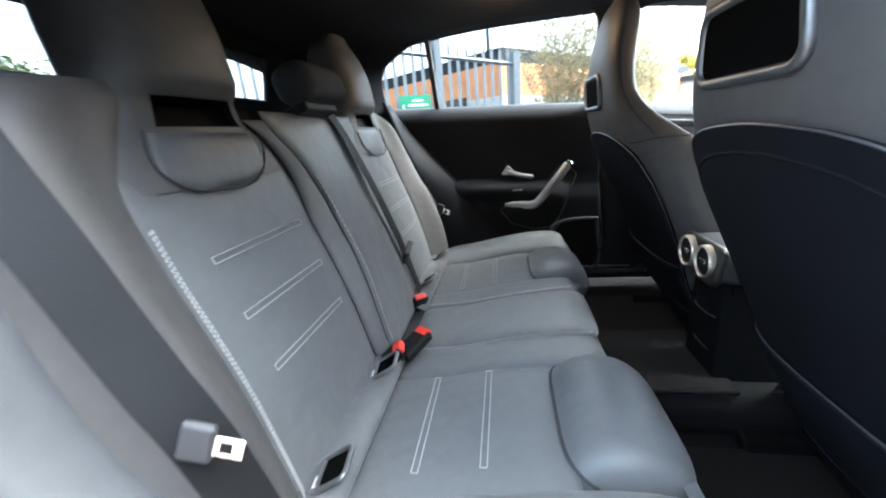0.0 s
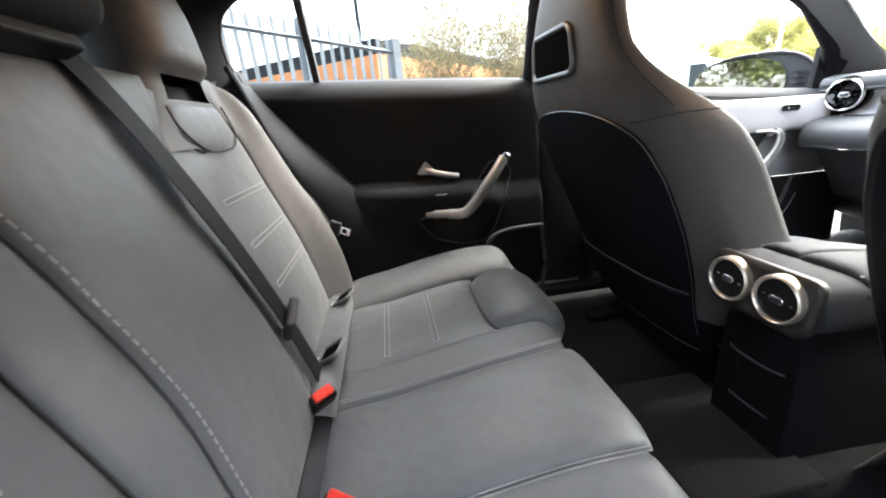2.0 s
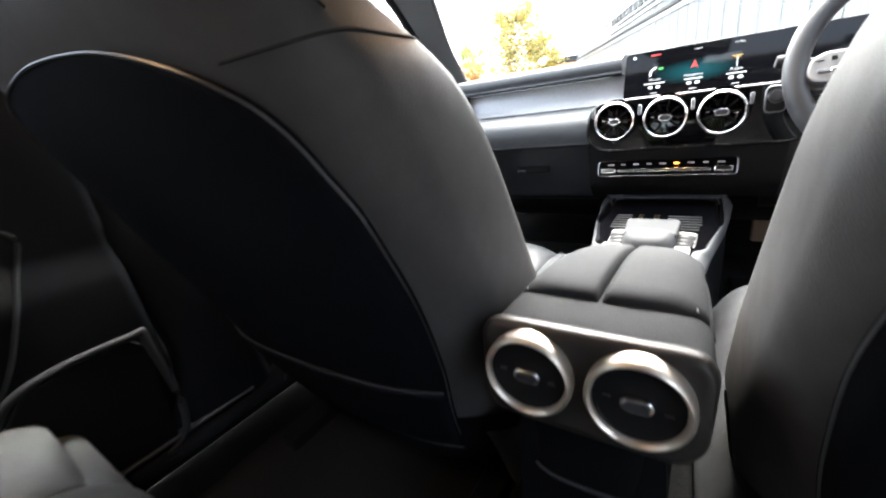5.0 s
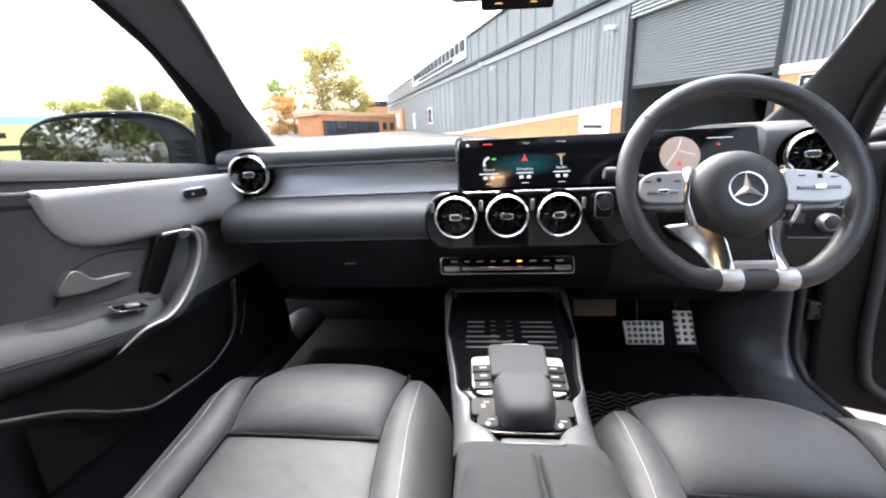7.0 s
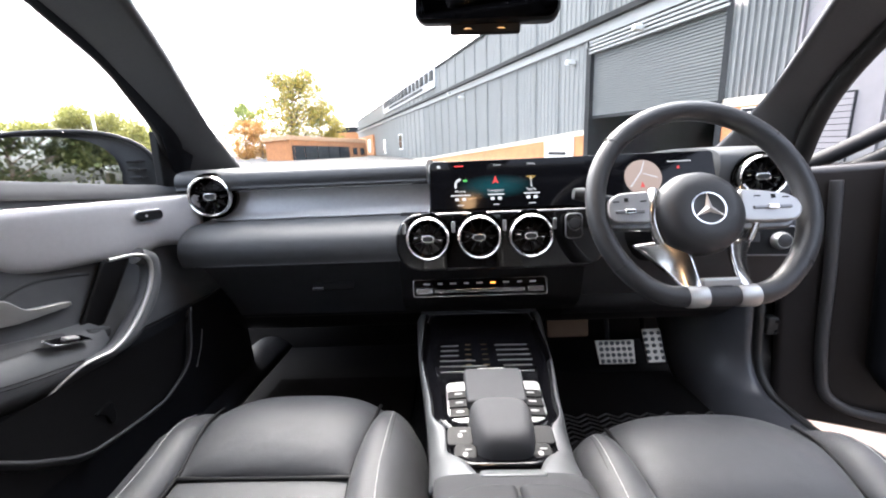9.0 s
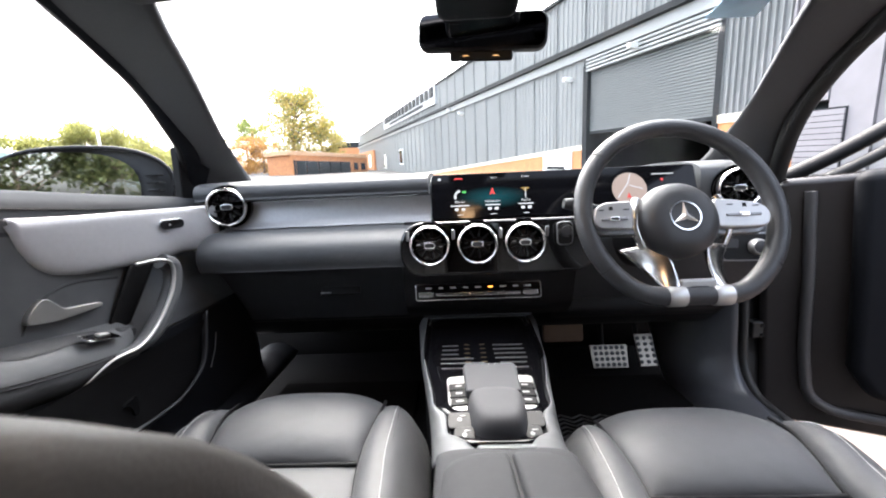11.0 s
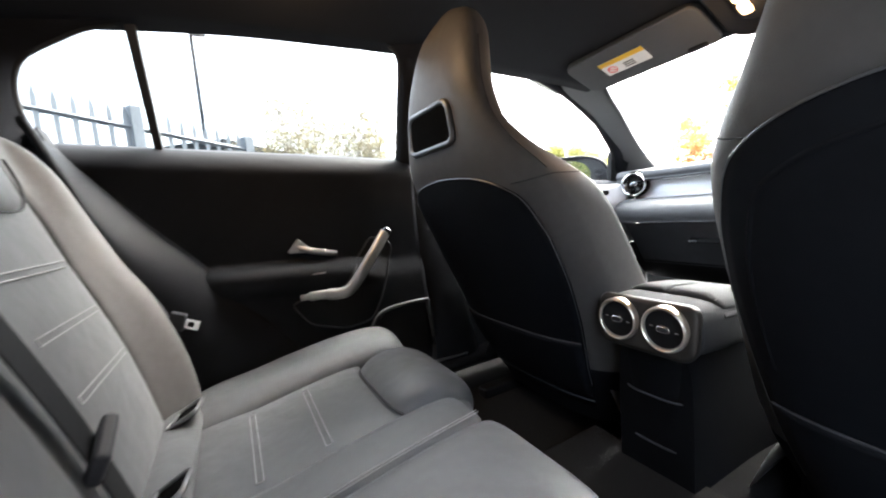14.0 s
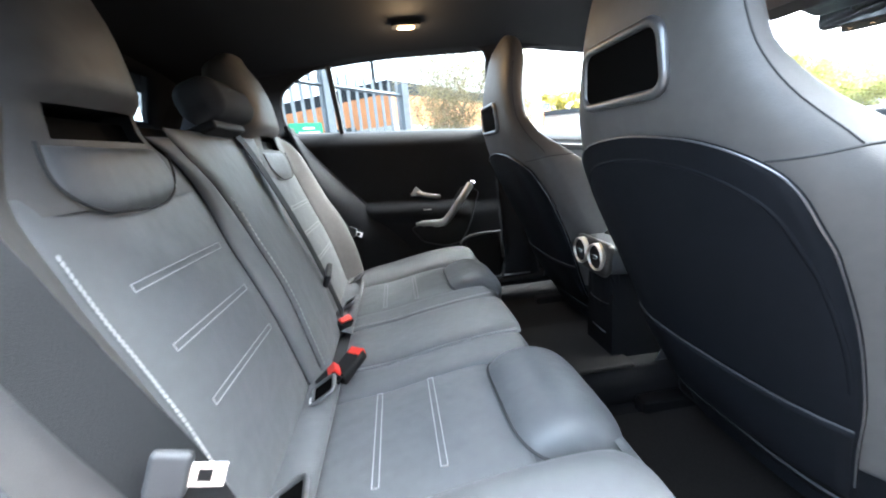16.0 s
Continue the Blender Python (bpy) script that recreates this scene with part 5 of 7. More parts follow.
tb.inputs["Emission Strength"].default_value = 0.045
gm = bpy.data.meshes.new("menu_glow")
gm.from_pydata([(-0.085, -0.034, 0), (0.085, -0.034, 0), (0.085, 0.022, 0), (-0.085, 0.022, 0)], [], [(0, 1, 2, 3)])
gm.materials.append(TEAL)
gob = new("menu_glow", gm)
gob.parent = scr
gob.matrix_local = SC @ pose(-0.165, 0.0, 0.0004)
words("Phone", -0.243, -0.018, 0.0095, UI_WHITE)
words("Navigation", -0.165, -0.018, 0.0085, UI_WHITE)
words("Radio", -0.087, -0.018, 0.0095, UI_WHITE)
for x in (-0.243, -0.165, -0.087):
    mark("caption_bar", oval(0.036 if x > -0.2 else 0.044, 0.0028, 0.001, 2), x, -0.0245, UI_WHITE)
    for d in (-0.008, 0.008):
        mark("tile_icon", oval(0.009, 0.007, 0.002, 2), x + d, -0.0335, UI_WHITE)
    mark("page_bar", oval(0.014, 0.0016, 0.0005, 2), x, -0.047, UI_WHITE)
arc = [(0.016 * math.cos(a) - 0.002, 0.016 * math.sin(a)) for a in np.linspace(1.7, 3.6, 10)] + [(0.011 * math.cos(a) - 0.002, 0.011 * math.sin(a)) for a in np.linspace(3.6, 1.7, 10)]
mark("phone_icon", arc, -0.238, -0.001, UI_WHITE)
mark("call_icon", oval(0.01, 0.005), -0.232, 0.009, UI_GREEN)
mark("arrow_icon", [(-0.007, -0.008), (0, -0.004), (0.007, -0.008), (0, 0.011)], -0.165, 0.008, UI_RED)
mark("mast_icon", [(-0.001, -0.013), (0.001, -0.013), (0.001, 0.01), (-0.001, 0.01)], -0.087, 0.003, UI_WHITE)
for k in range(3):
    mark("wave_icon", oval(0.006 + 0.007 * k, 0.0016, 0.0005, 2), -0.087, 0.008 + 0.003 * k, UI_GOLD)
mark("home_icon", oval(0.007, 0.006, 0.001, 2), -0.29, 0.043, UI_WHITE)
mark("clock_bar", oval(0.02, 0.003, 0.001, 2), -0.245, 0.043, UI_RED)
words("Search", -0.16, 0.041, 0.006, UI_WHITE)
words("Profiles", -0.085, 0.041, 0.006, UI_WHITE)
mark("dial", [(0.04 * math.cos(a), 0.04 * math.sin(a)) for a in np.linspace(0, 2 * math.pi, 40)[:-1]], 0.155, 0.0, UI_TAN)
for p in (((-0.03, -0.02), (-0.005, 0.012), (-0.003, 0.011), (-0.027, -0.021)), ((-0.005, 0.012), (0.004, 0.036), (0.006, 0.036), (-0.002, 0.012)), ((0.0, 0.01), (0.03, 0.0), (0.03, -0.002), (0.0, 0.008))):
    mark("map_road", list(p), 0.155, 0.0, UI_WHITE, h=0.0014)
mark("map_pin", [(-0.005, -0.006), (0, -0.003), (0.005, -0.006), (0, 0.008)], 0.152, -0.018, UI_RED, h=0.002)
mark("speed_bar", oval(0.05, 0.002, 0.0006, 2), 0.235, 0.034, UI_WHITE)
mark("warning_icon", oval(0.006, 0.006), 0.232, 0.02, UI_RED)

# ---- steering wheel ----
PLATE = material("satin_switch_plate", (0.42, 0.415, 0.41), 0.42, metal=0.75, vary=0.05)
POLISHED = material("polished_spoke", (0.62, 0.6, 0.58), 0.22, metal=1.0, vary=0.05)
wheel = empty("steering_wheel", "flat-bottomed black leather steering wheel with silver spokes", "steering wheel", (0.355, 0.8, 0.82))
vo = -Vector(wheel.location)
WM = Matrix.Translation(Vector((0.363, 0.772, 0.842)) + vo) @ pose(0, 0, 0, 66)
ring = [(0.1735 * math.cos(a), max(0.172 * math.sin(a), -0.153)) for a in np.linspace(0, 2 * math.pi, 97)[:-1]]
rim = [WM @ Vector((x, y, 0)) for x, y in soft_loop(ring, 0.012, 6)]
tube("rim", rim, 0.0168, WHEELHIDE, wheel, cyclic=True, n=18)
for q in (-1, 1):
    for a in (40, -36):
        c = radians(a)
        p = WM @ Vector((q * 0.1735 * math.cos(c), 0.172 * math.sin(c), 0))
        t = WM.to_3x3() @ Vector((-q * math.sin(c), math.cos(c), 0))
        tube("grip_seam", [p - t * 0.0012, p + t * 0.0012], 0.0171, SEAM, wheel, n=14)
HB = WM @ pose(-0.009, -0.017, 0)
lathe("hub", [(0, 0.031), (0.024, 0.031), (0.03, 0.0325), (0.045, 0.0315), (0.058, 0.027), (0.066, 0.018), (0.0705, 0.002), (0.069, -0.02), (0.05, -0.045), (0, -0.05)], HB, WHEELHIDE, wheel, "black airbag hub")
lathe("emblem_ring", [(0.0235, 0.029), (0.0245, 0.0335), (0.027, 0.0335), (0.028, 0.029)], HB, CHROME, wheel, n=32)
for k in range(3):
    a = radians(90 + 120 * k)
    d, e = Vector((math.cos(a), math.sin(a), 0)), Vector((-math.sin(a), math.cos(a), 0))
    z = Vector((0, 0, 1))
    v = [HB @ p for p in (d * 0.0255 + z * 0.0325, d * 0.003 + e * 0.0055 + z * 0.032, d * 0.003 - e * 0.0055 + z * 0.032, z * 0.036)]
    link("emblem_ray", v, [(0, 1, 3), (0, 3, 2), (1, 2, 3), (0, 2, 1)], SILVER, wheel, smooth=False)
for q in (-1, 1):
    pl = ((0.053, 0.018), (0.09, 0.0145), (0.128, 0.008), (0.143, -0.002), (0.148, -0.016), (0.143, -0.03), (0.134, -0.037), (0.09, -0.038), (0.053, -0.036)) if q > 0 else \
         ((-0.09, 0.02), (-0.093, -0.034), (-0.15, -0.031), (-0.158, -0.024), (-0.161, -0.01), (-0.156, 0.009), (-0.138, 0.0185))
    under = [(x * 1.0, y * 1.12 - 0.004) for x, y in pl]
    mid = 0.1 if q > 0 else -0.125
    prism("spoke_body", soft_loop([(x if abs(x) > 0.1 else x * 0.75, y) for x, y in (under if q < 0 else under[::-1])], 0.006, 1), 0.02, WM @ pose(0, 0, -0.016), TRIM, wheel, "dark metal spoke body", bevel=0.006, segs=3)
    sp = prism("spoke", soft_loop(pl[::-1] if q > 0 else pl[::-1], 0.005, 1), 0.014, WM @ pose(0, 0, 0.004), PLATE, wheel, "silver switch spoke", bevel=0.005, segs=4)
    block("slider", (0.046 if q < 0 else 0.06, 0.0055, 0.004), WM @ pose(mid, -0.0145, 0.0185), TRIM, sp, bevel=0.0015)
    block("slider_knob", (0.017, 0.008, 0.007), WM @ pose(mid, -0.0145, 0.0195), CHROME, sp, bevel=0.002)
    block("switch_mark", (0.007, 0.007, 0.002), WM @ pose(mid + 0.004 * q, 0.0035 if q > 0 else 0.006, 0.0182), DARK, sp, bevel=0.001)
    for dx in (-0.021, 0.023):
        block("switch_mark", (0.01, 0.0018, 0.0015), WM @ pose(mid + dx, 0.003 - 0.08 * dx * (q > 0), 0.0182), DARK, sp, bevel=0.0)
    # broad polished lower blade, its thin bright outer strip, and the clasp on the rim
    def blade(u, v, q=q):
        y = -0.058 - 0.092 * v
        a, b = lerp([(0, 0.036), (0.4, 0.03), (1, 0.029)], v), lerp([(0, 0.1), (0.25, 0.082), (0.55, 0.066), (1, 0.05)], v)
        deep = lerp([(0, 0.042), (0.4, 0.03), (1, 0.0)], v)
        return WM @ Vector((q * (a + (b - a) * u) + 0.005 * v, y, -0.002 + 0.01 * v - deep * u + 0.004 * math.sin(math.pi * u)))
    link("lower_spoke", *grid(blade, 10, 14), POLISHED, wheel, "polished metal lower spoke", solid=0.006)
    tube("spoke_strip", [blade(1, t) for t in np.linspace(0, 0.9, 14)], 0.0022, CHROME, wheel, n=6)
    tube("spoke_root", curve_points([WM @ Vector((q * x, y, z)) for x, y, z in ((0.072, 0.028, -0.004), (0.08, 0.0, 0.002), (0.082, -0.03, 0.0), (0.07, -0.062, -0.008))], 8), 0.0085, POLISHED, wheel, n=10)
    tube("rim_clasp", [WM @ Vector((0.006 + q * x, -0.153, 0)) for x in (0.024, 0.028, 0.05, 0.054)], [0.0176, 0.0186, 0.0186, 0.0176], SILVER, wheel, n=18, label="bright clasp on the flat rim")
block("lower_bridge", (0.062, 0.026, 0.012), WM @ pose(0.006, -0.137, 0.004, 14), PLATE, wheel, bevel=0.005)
for k in range(6):
    block("bridge_mark", (0.0035, 0.0028, 0.001), WM @ pose(-0.0065 + 0.005 * k, -0.139, 0.0102, 14), PLASTIC, wheel, bevel=0)
col = tube("steering_column", [(0.357, 0.81, 0.825), (0.357, 1.02, 0.73)], [0.055, 0.07], DARK, n=20)
tagged(col, "black plastic steering column shroud", "steering column")
stalk = tube("column_stalk", [(0.3, 0.85, 0.83), (0.22, 0.835, 0.853), (0.185, 0.83, 0.86), (0.17, 0.83, 0.862)], [0.008, 0.008, 0.013, 0.01], PLASTIC, n=10)
tagged(stalk, "black gear stalk on the steering column", "stalk")
lights = empty("light_switch", "rotary light switch in a silver-rimmed panel", "switch", (0.6, 0.91, 0.75))
LM = Matrix.Translation(-Vector(lights.location)) @ pose(0.585, 0.905, 0.745, 80, 0, -6)
prism("panel_rim", oval(0.105, 0.062, 0.014), 0.01, LM, TRIM, lights, bevel=0.002)
prism("panel", oval(0.098, 0.055, 0.011), 0.012, LM, DARK, lights, bevel=0.001)
lathe("knob", [(0, 0.026), (0.014, 0.026), (0.017, 0.02), (0.0185, 0.01)], LM @ pose(0.018, 0, 0), SILVER, lights, n=28)
lathe("knob_cap", [(0, 0.028), (0.011, 0.0275), (0.013, 0.026)], LM @ pose(0.018, 0, 0), PLASTIC, lights, n=28)
block("push_switch", (0.025, 0.02, 0.004), LM @ pose(-0.032, 0.008, 0.013), PLASTIC, lights, bevel=0.001)

# ---- pedals ----
def pedal(name, x, y, z, w, h, rows, cols, lean):
    p = empty(name, "perforated steel pedal with black rubber studs", "pedal", (x, y, z), group="pedals")
    m = pose(0, 0, 0, lean)
    pl = [(-w / 2, -h / 2), (w / 2 * 0.9, -h / 2), (w / 2, h / 2), (-w / 2 * 1.1, h / 2)]
    # Steel tinted warm, so brown reflections are part of its colour.
    prism("plate", pl, 0.006, m, material("pedal_steel", (0.24, 0.22, 0.19), 0.42, metal=1.0), p, bevel=0.003)
    for i in range(rows):
        for j in range(cols):
            lathe("stud", [(0, 0.0095), (0.0055, 0.009), (0.0065, 0.0055)], m @ pose(-w / 2 * 0.78 + w * 0.74 * j / max(1, cols - 1), -h / 2 * 0.72 + h * 0.72 * i / max(1, rows - 1), 0), RUBBER, p, n=10)
    tube("arm", [m @ Vector((0, 0.0, -0.004)), m @ Vector((0, 0.02, -0.06)), Vector((0, 0.12, 0.2))], 0.008, DARK, p)


pedal("brake_pedal", 0.41, 1.165, 0.365, 0.11, 0.07, 4, 6, 60)
pedal("accelerator_pedal", 0.53, 1.19, 0.37, 0.055, 0.1, 5, 3, 58)
rest = prism("foot_rest", oval(0.125, 0.075, 0.008), 0.02, pose(0.28, 1.23, 0.43, 78), material("tan_foam", (0.13, 0.08, 0.05), 0.8), bevel=0.004)
tagged(rest, "brownish foot rest block beside the pedals", "foot rest")

# ---- centre console ----
con = empty("centre_console", "centre console with a gloss black tray, touchpad and padded armrest", "console", (0, 0.5, 0.3))
no = -Vector(con.location)
N = lambda *p: Vector(p) + no
hwid = lambda y: lerp([(0.09, 0.062), (0.3, 0.066), (0.45, 0.08), (0.52, 0.085), (0.6, 0.094), (0.8, 0.124), (0.97, 0.143)], y)
ctop = lambda y: lerp([(0.09, 0.6), (0.3, 0.6), (0.42, 0.6), (0.48, 0.59), (0.53, 0.575), (0.7, 0.563), (0.85, 0.56), (0.97, 0.57)], y)
def hull(u, v):
    y = 0.125 + 0.86 * u
    a = math.pi * v
    w, t = hwid(y), ctop(y)
    c = math.cos(a)
    x = w * math.copysign(abs(c) ** 0.35, c)
    z = 0.3 + (t - 0.3) * math.sin(a) ** 0.22
    return N(x, y, z)
v, f = grid(hull, 40, 40)
f += [tuple(range(41)), tuple(range(40 * 41, 41 * 41))]
link("body", v, f, CONSOLE, con, sharp=50)
# satin saddle that rises from the switches and runs up both sides as a narrowing band
def band_in(y):
    return lerp([(0.46, 0.03), (0.498, 0.05), (0.515, 0.066), (0.565, 0.07), (0.585, 0.084), (0.6, 0.09), (0.63, 0.0935), (0.8, 0.119), (0.97, 0.122)], y)
for q in (-1, 1):
    def band(u, v, q=q):
        y = 0.46 + 0.52 * u
        w, e = band_in(y), hwid(y) + 0.003
        return N(q * (w + (e - w) * v), y, ctop(y) + 0.008 - 0.02 * v ** 3)
    link("silver_saddle", *grid(band, 60, 8), SADDLE, con, "satin silver-grey band beside the tray", solid=0.003)
    tube("tray_edge", [N(q * (band_in(y) + 0.001), y, ctop(y) + 0.0095) for y in np.linspace(0.76, 0.965, 16)], [0.0012 + 0.0024 * math.sin(math.pi * k / 15) for k in range(16)], CHROME, con, n=8, label="bright edge of the tray")
def tray(u, v):
    y = 0.482 + 0.49 * u
    w = lerp([(0.482, 0.036), (0.492, 0.052), (0.51, 0.063), (0.565, 0.0685), (0.582, 0.082), (0.6, 0.09), (0.63, 0.093), (0.8, 0.1185), (0.95, 0.12), (0.972, 0.11)], y)
    return N((-1 + 2 * v) * w, y, ctop(y) + 0.0065)
link("gloss_tray", *grid(tray, 60, 8), GLOSS, con, "piano black tray with ribbed shutter", solid=0.004)
for k in range(6):
    y = 0.722 + 0.0205 * k
    z = ctop(y) + 0.0092
    spans = ((-0.084, -0.02), (0.022, 0.085)) if k > 1 else (((-0.084, 0.0), (0.03, 0.08)) if k else ((-0.082, 0.08),))
    for a, b in spans:
        if a < 0 and k > 2:
            b = -0.05
        block("shutter_rib", (b - a, 0.0015, 0.0015), Matrix.Translation(N((a + b) / 2, y, z)), SILVER, con, bevel=0)
    # Amber glints drawn as small bronze bars between the ribs.
    for x in (-0.032, 0.0):
        block("amber_glint", (0.011, 0.0015, 0.0014), Matrix.Translation(N(x, y + 0.004, z)), BRONZE, con, bevel=0)
# Thin metal tube stands in for the highlight on the tray's top edge.
tube("tray_highlight", curve_points([N(-0.118, 0.93, ctop(0.93) + 0.009), N(-0.114, 0.958, ctop(0.958) + 0.009), N(-0.1, 0.966, ctop(0.966) + 0.009), N(0.1, 0.966, ctop(0.966) + 0.009), N(0.114, 0.958, ctop(0.958) + 0.009), N(0.118, 0.93, ctop(0.93) + 0.009)], 8), 0.0014, TRIM, con, n=6)
block("tray_back", (0.27, 0.012, 0.02), Matrix.Translation(N(0, 0.978, 0.585)), PLASTIC, con, bevel=0.004)
# touchpad, tab, and the bright frame of its switches
prism("touchpad", [(-0.042, -0.042), (0.042, -0.042), (0.046, 0.034), (0.04, 0.04), (-0.04, 0.04), (-0.046, 0.034)], 0.016, Matrix.Translation(N(0.003, 0.64, 0.586)) @ pose(0, 0, 0, 3), PALM, con, "grey touchpad", bevel=0.004, segs=3)
prism("touchpad_tab", oval(0.052, 0.02, 0.009), 0.01, Matrix.Translation(N(0.003, 0.69, 0.583)), SILVER, con, "bright tab above the touchpad", bevel=0.003)
for q in (-1, 1):
    out = [(0.03, -0.055), (0.052, -0.055), (0.064, -0.048), (0.07, -0.032), (0.074, 0.04), (0.07, 0.046), (0.03, 0.046)]
    out = [(q * x, y) for x, y in out]
    wing = prism("switch_wing", out if q > 0 else out[::-1], 0.012, Matrix.Translation(N(0.003, 0.633, 0.572)) @ pose(0, 0, 0, 0, q * 4, 0), SILVER, con, "satin silver switch frame", bevel=0.004, segs=3)
    for k in range(3):
        w = 0.033 - 0.002 * (2 - k)
        at = Matrix.Translation(N(0.003 + q * (0.052 + 0.001 * k), 0.597 + 0.0215 * k, 0.5835 - 0.004)) @ pose(0, 0, 0, 0, q * 4, 0)
        block("switch", (w, 0.0195, 0.0075), at, SWITCH, wing, bevel=0.002)
        block("symbol", (0.011, 0.0035, 0.0012), at @ pose(0, 0, 0.0036), STITCH, wing, bevel=0)
    for k in range(2):
        w = 0.034 - 0.006 * (1 - k)
        at = Matrix.Translation(N(q * (0.05 - 0.006 * (1 - k)), 0.508 + 0.032 * k, ctop(0.52) + 0.0085)) @ pose(0, 0, 0, 14)
        prism("lower_switch", oval(w, 0.028, 0.006, 3), 0.006, at, SWITCH, con, bevel=0.002)
        if q < 0 or k == 0:
            lathe("switch_symbol", [(0, 0.0012), (0.0032, 0.0008)], at @ pose(0, 0, 0.006), STITCH, con, n=10)
            block("symbol_bar", (0.008, 0.0018, 0.001), at @ pose(0.004, 0.006, 0.0065), STITCH, con, bevel=0)
# palm rest: a soft hump that falls steeply towards the armrest
def palm(u, v):
    a = 2 * math.pi * u
    c, d = math.cos(a), math.sin(a)
    t = math.pi / 2 * v
    w = 0.0415 * max(0.001, math.cos(t)) ** 0.28
    l = 0.058 * max(0.001, math.cos(t)) ** 0.32
    yy = l * math.copysign(abs(d) ** 0.6, d)
    return N(0.004 + (w + 0.006 * yy / 0.058) * math.copysign(abs(c) ** 0.55, c), 0.548 + yy, 0.57 + (0.053 - 0.006 * (yy / 0.058 + 1)) * math.sin(t))
v, f = grid(palm, 44, 18, cu=True)
f.append(tuple(k * 19 + 18 for k in range(44)))
link("palm_rest", v, f, PALM, con, "soft grey palm rest", sharp=80)
# armrest: padded box, front lip with its catch, two lids
def box(u, v):
    y = lerp([(0, 0.1), (0.04, 0.104), (0.08, 0.112), (0.2, 0.16), (0.8, 0.43), (1, 0.485)], u)
    top = lerp([(0.1, 0.668), (0.108, 0.676), (0.14, 0.678), (0.25, 0.668), (0.43, 0.625), (0.46, 0.608), (0.485, 0.585)], y)
    bot = lerp([(0.1, 0.605), (0.12, 0.596), (0.43, 0.57), (0.485, 0.56)], y)
    hw = lerp([(0.1, 0.076), (0.112, 0.082), (0.3, 0.079), (0.43, 0.08), (0.485, 0.083)], y)
    a = 2 * math.pi * v
    c, d = math.cos(a), math.sin(a)
    return N(0.002 + hw * math.copysign(abs(c) ** 0.5, c), y, (top + bot) / 2 + (top - bot) / 2 * math.copysign(abs(d) ** 0.5, d))
v, f = grid(box, 40, 48, cv=True)
f += [tuple(range(48)), tuple(range(40 * 48, 41 * 48))]
link("armrest_box", v, f, ARMREST, con, "padded armrest box", sharp=60)
prism("lid_catch", oval(0.068, 0.018, 0.006), 0.006, Matrix.Translation(N(0.004, 0.452, 0.6095)) @ pose(0, 0, 0, -28), SADDLE, con, "satin catch of the armrest lids", bevel=0.002)
lid_z = lambda y: lerp([(0.14, 0.682), (0.25, 0.672), (0.43, 0.629)], y)
lid_w = lambda y: lerp([(0.14, 0.076), (0.3, 0.075), (0.43, 0.073)], y)
for q in (-1, 1):
    def lid(u, v, q=q):
        y = 0.158 + 0.264 * v
        w = lid_w(y) - 0.02 * max(0.0, abs(2 * v - 1) - 0.9) / 0.1
        return N(0.003 + q * (0.0015 + (w - 0.0015) * u), y, lid_z(y) + 0.002 - 0.024 * u ** 5)
    pad("armrest_lid", lid, ARMREST, con, 0.012, 0.006, side=q, power=16, label="padded leatherette lid")
    tube("lid_side", [lid(1, t) + Vector((-q * 0.003, 0, -0.006)) for t in np.linspace(0.05, 0.95, 14)], 0.008, ARMREST, con, n=8)
    for k in range(30):
        ys = (0.17 + 0.24 * k / 30, 0.1755 + 0.24 * k / 30)
        tube("lid_stitch", [N(0.003 + q * (lid_w(y) - 0.009), y, lid_z(y) - 0.0045) for y in ys], 0.0008, STITCH, con, n=4)
# rear face with two vents
RF = Matrix.Translation(N(0.002, 0.106, 0.6385)) @ pose(0, 0, 0, 84)
face = soft_loop([(-0.08, -0.03), (-0.066, -0.045), (0.066, -0.045), (0.08, -0.03), (0.082, 0.03), (0.074, 0.04), (-0.074, 0.04), (-0.082, 0.03)], 0.006, 2)
prism("rear_fascia", face, 0.02, RF @ pose(0, 0, -0.01), material("satin_bronze_grey", (0.042, 0.037, 0.033), 0.42, metal=0.5), con, "satin brown-grey vent fascia", bevel=0.009, segs=4)
for x in (-0.0365, 0.0395):
    vent("rear_vent", con, (x, 0.0915, 0.641), 0.0345, 0, no)
link("rear_cover", *grid(lambda u, v: N((-1 + 2 * u) * 0.058, 0.122 + 0.02 * v + 0.02 * abs(2 * u - 1) ** 4, 0.6 - 0.3 * v), 12, 10), CONSOLE, con, "black cover with a small drawer", solid=0.012)
tube("drawer_line", [N((-1 + 2 * u) * 0.054, 0.117 + 0.016 * abs(2 * u - 1) ** 4, 0.515) for u in np.linspace(0, 1, 9)], 0.0018, PLASTIC, con, n=6)
tube("drawer_line", [N((-1 + 2 * u) * 0.054, 0.123 + 0.016 * abs(2 * u - 1) ** 4, 0.43) for u in np.linspace(0, 1, 9)], 0.0018, PLASTIC, con, n=6)
# ---- overhead things ----
over = empty("overhead_console", "roof console with four lit reading lamps", "roof console", (0, 0.5, 1.23))
oo = -Vector(over.location)
OM = Matrix.Translation(oo) @ pose(0.002, 0.5, 1.229, -23)
prism("cover", oval(0.2, 0.26, 0.05), 0.03, OM @ pose(0, 0, -0.014), HEADLINER, over, bevel=0.008, segs=3)
prism("lamp_panel", oval(0.116, 0.15, 0.03), 0.006, OM @ pose(0, 0.0, -0.019), DARK, over, bevel=0.002)
for q in (-1, 1):
    for k in range(2):
        prism("lamp_lens", oval(0.022, 0.036, 0.008), 0.004, OM @ pose(q * 0.04, -0.008 + 0.04 * k, -0.0225), LAMP, over, "lit warm lamp lens", bevel=0.001)
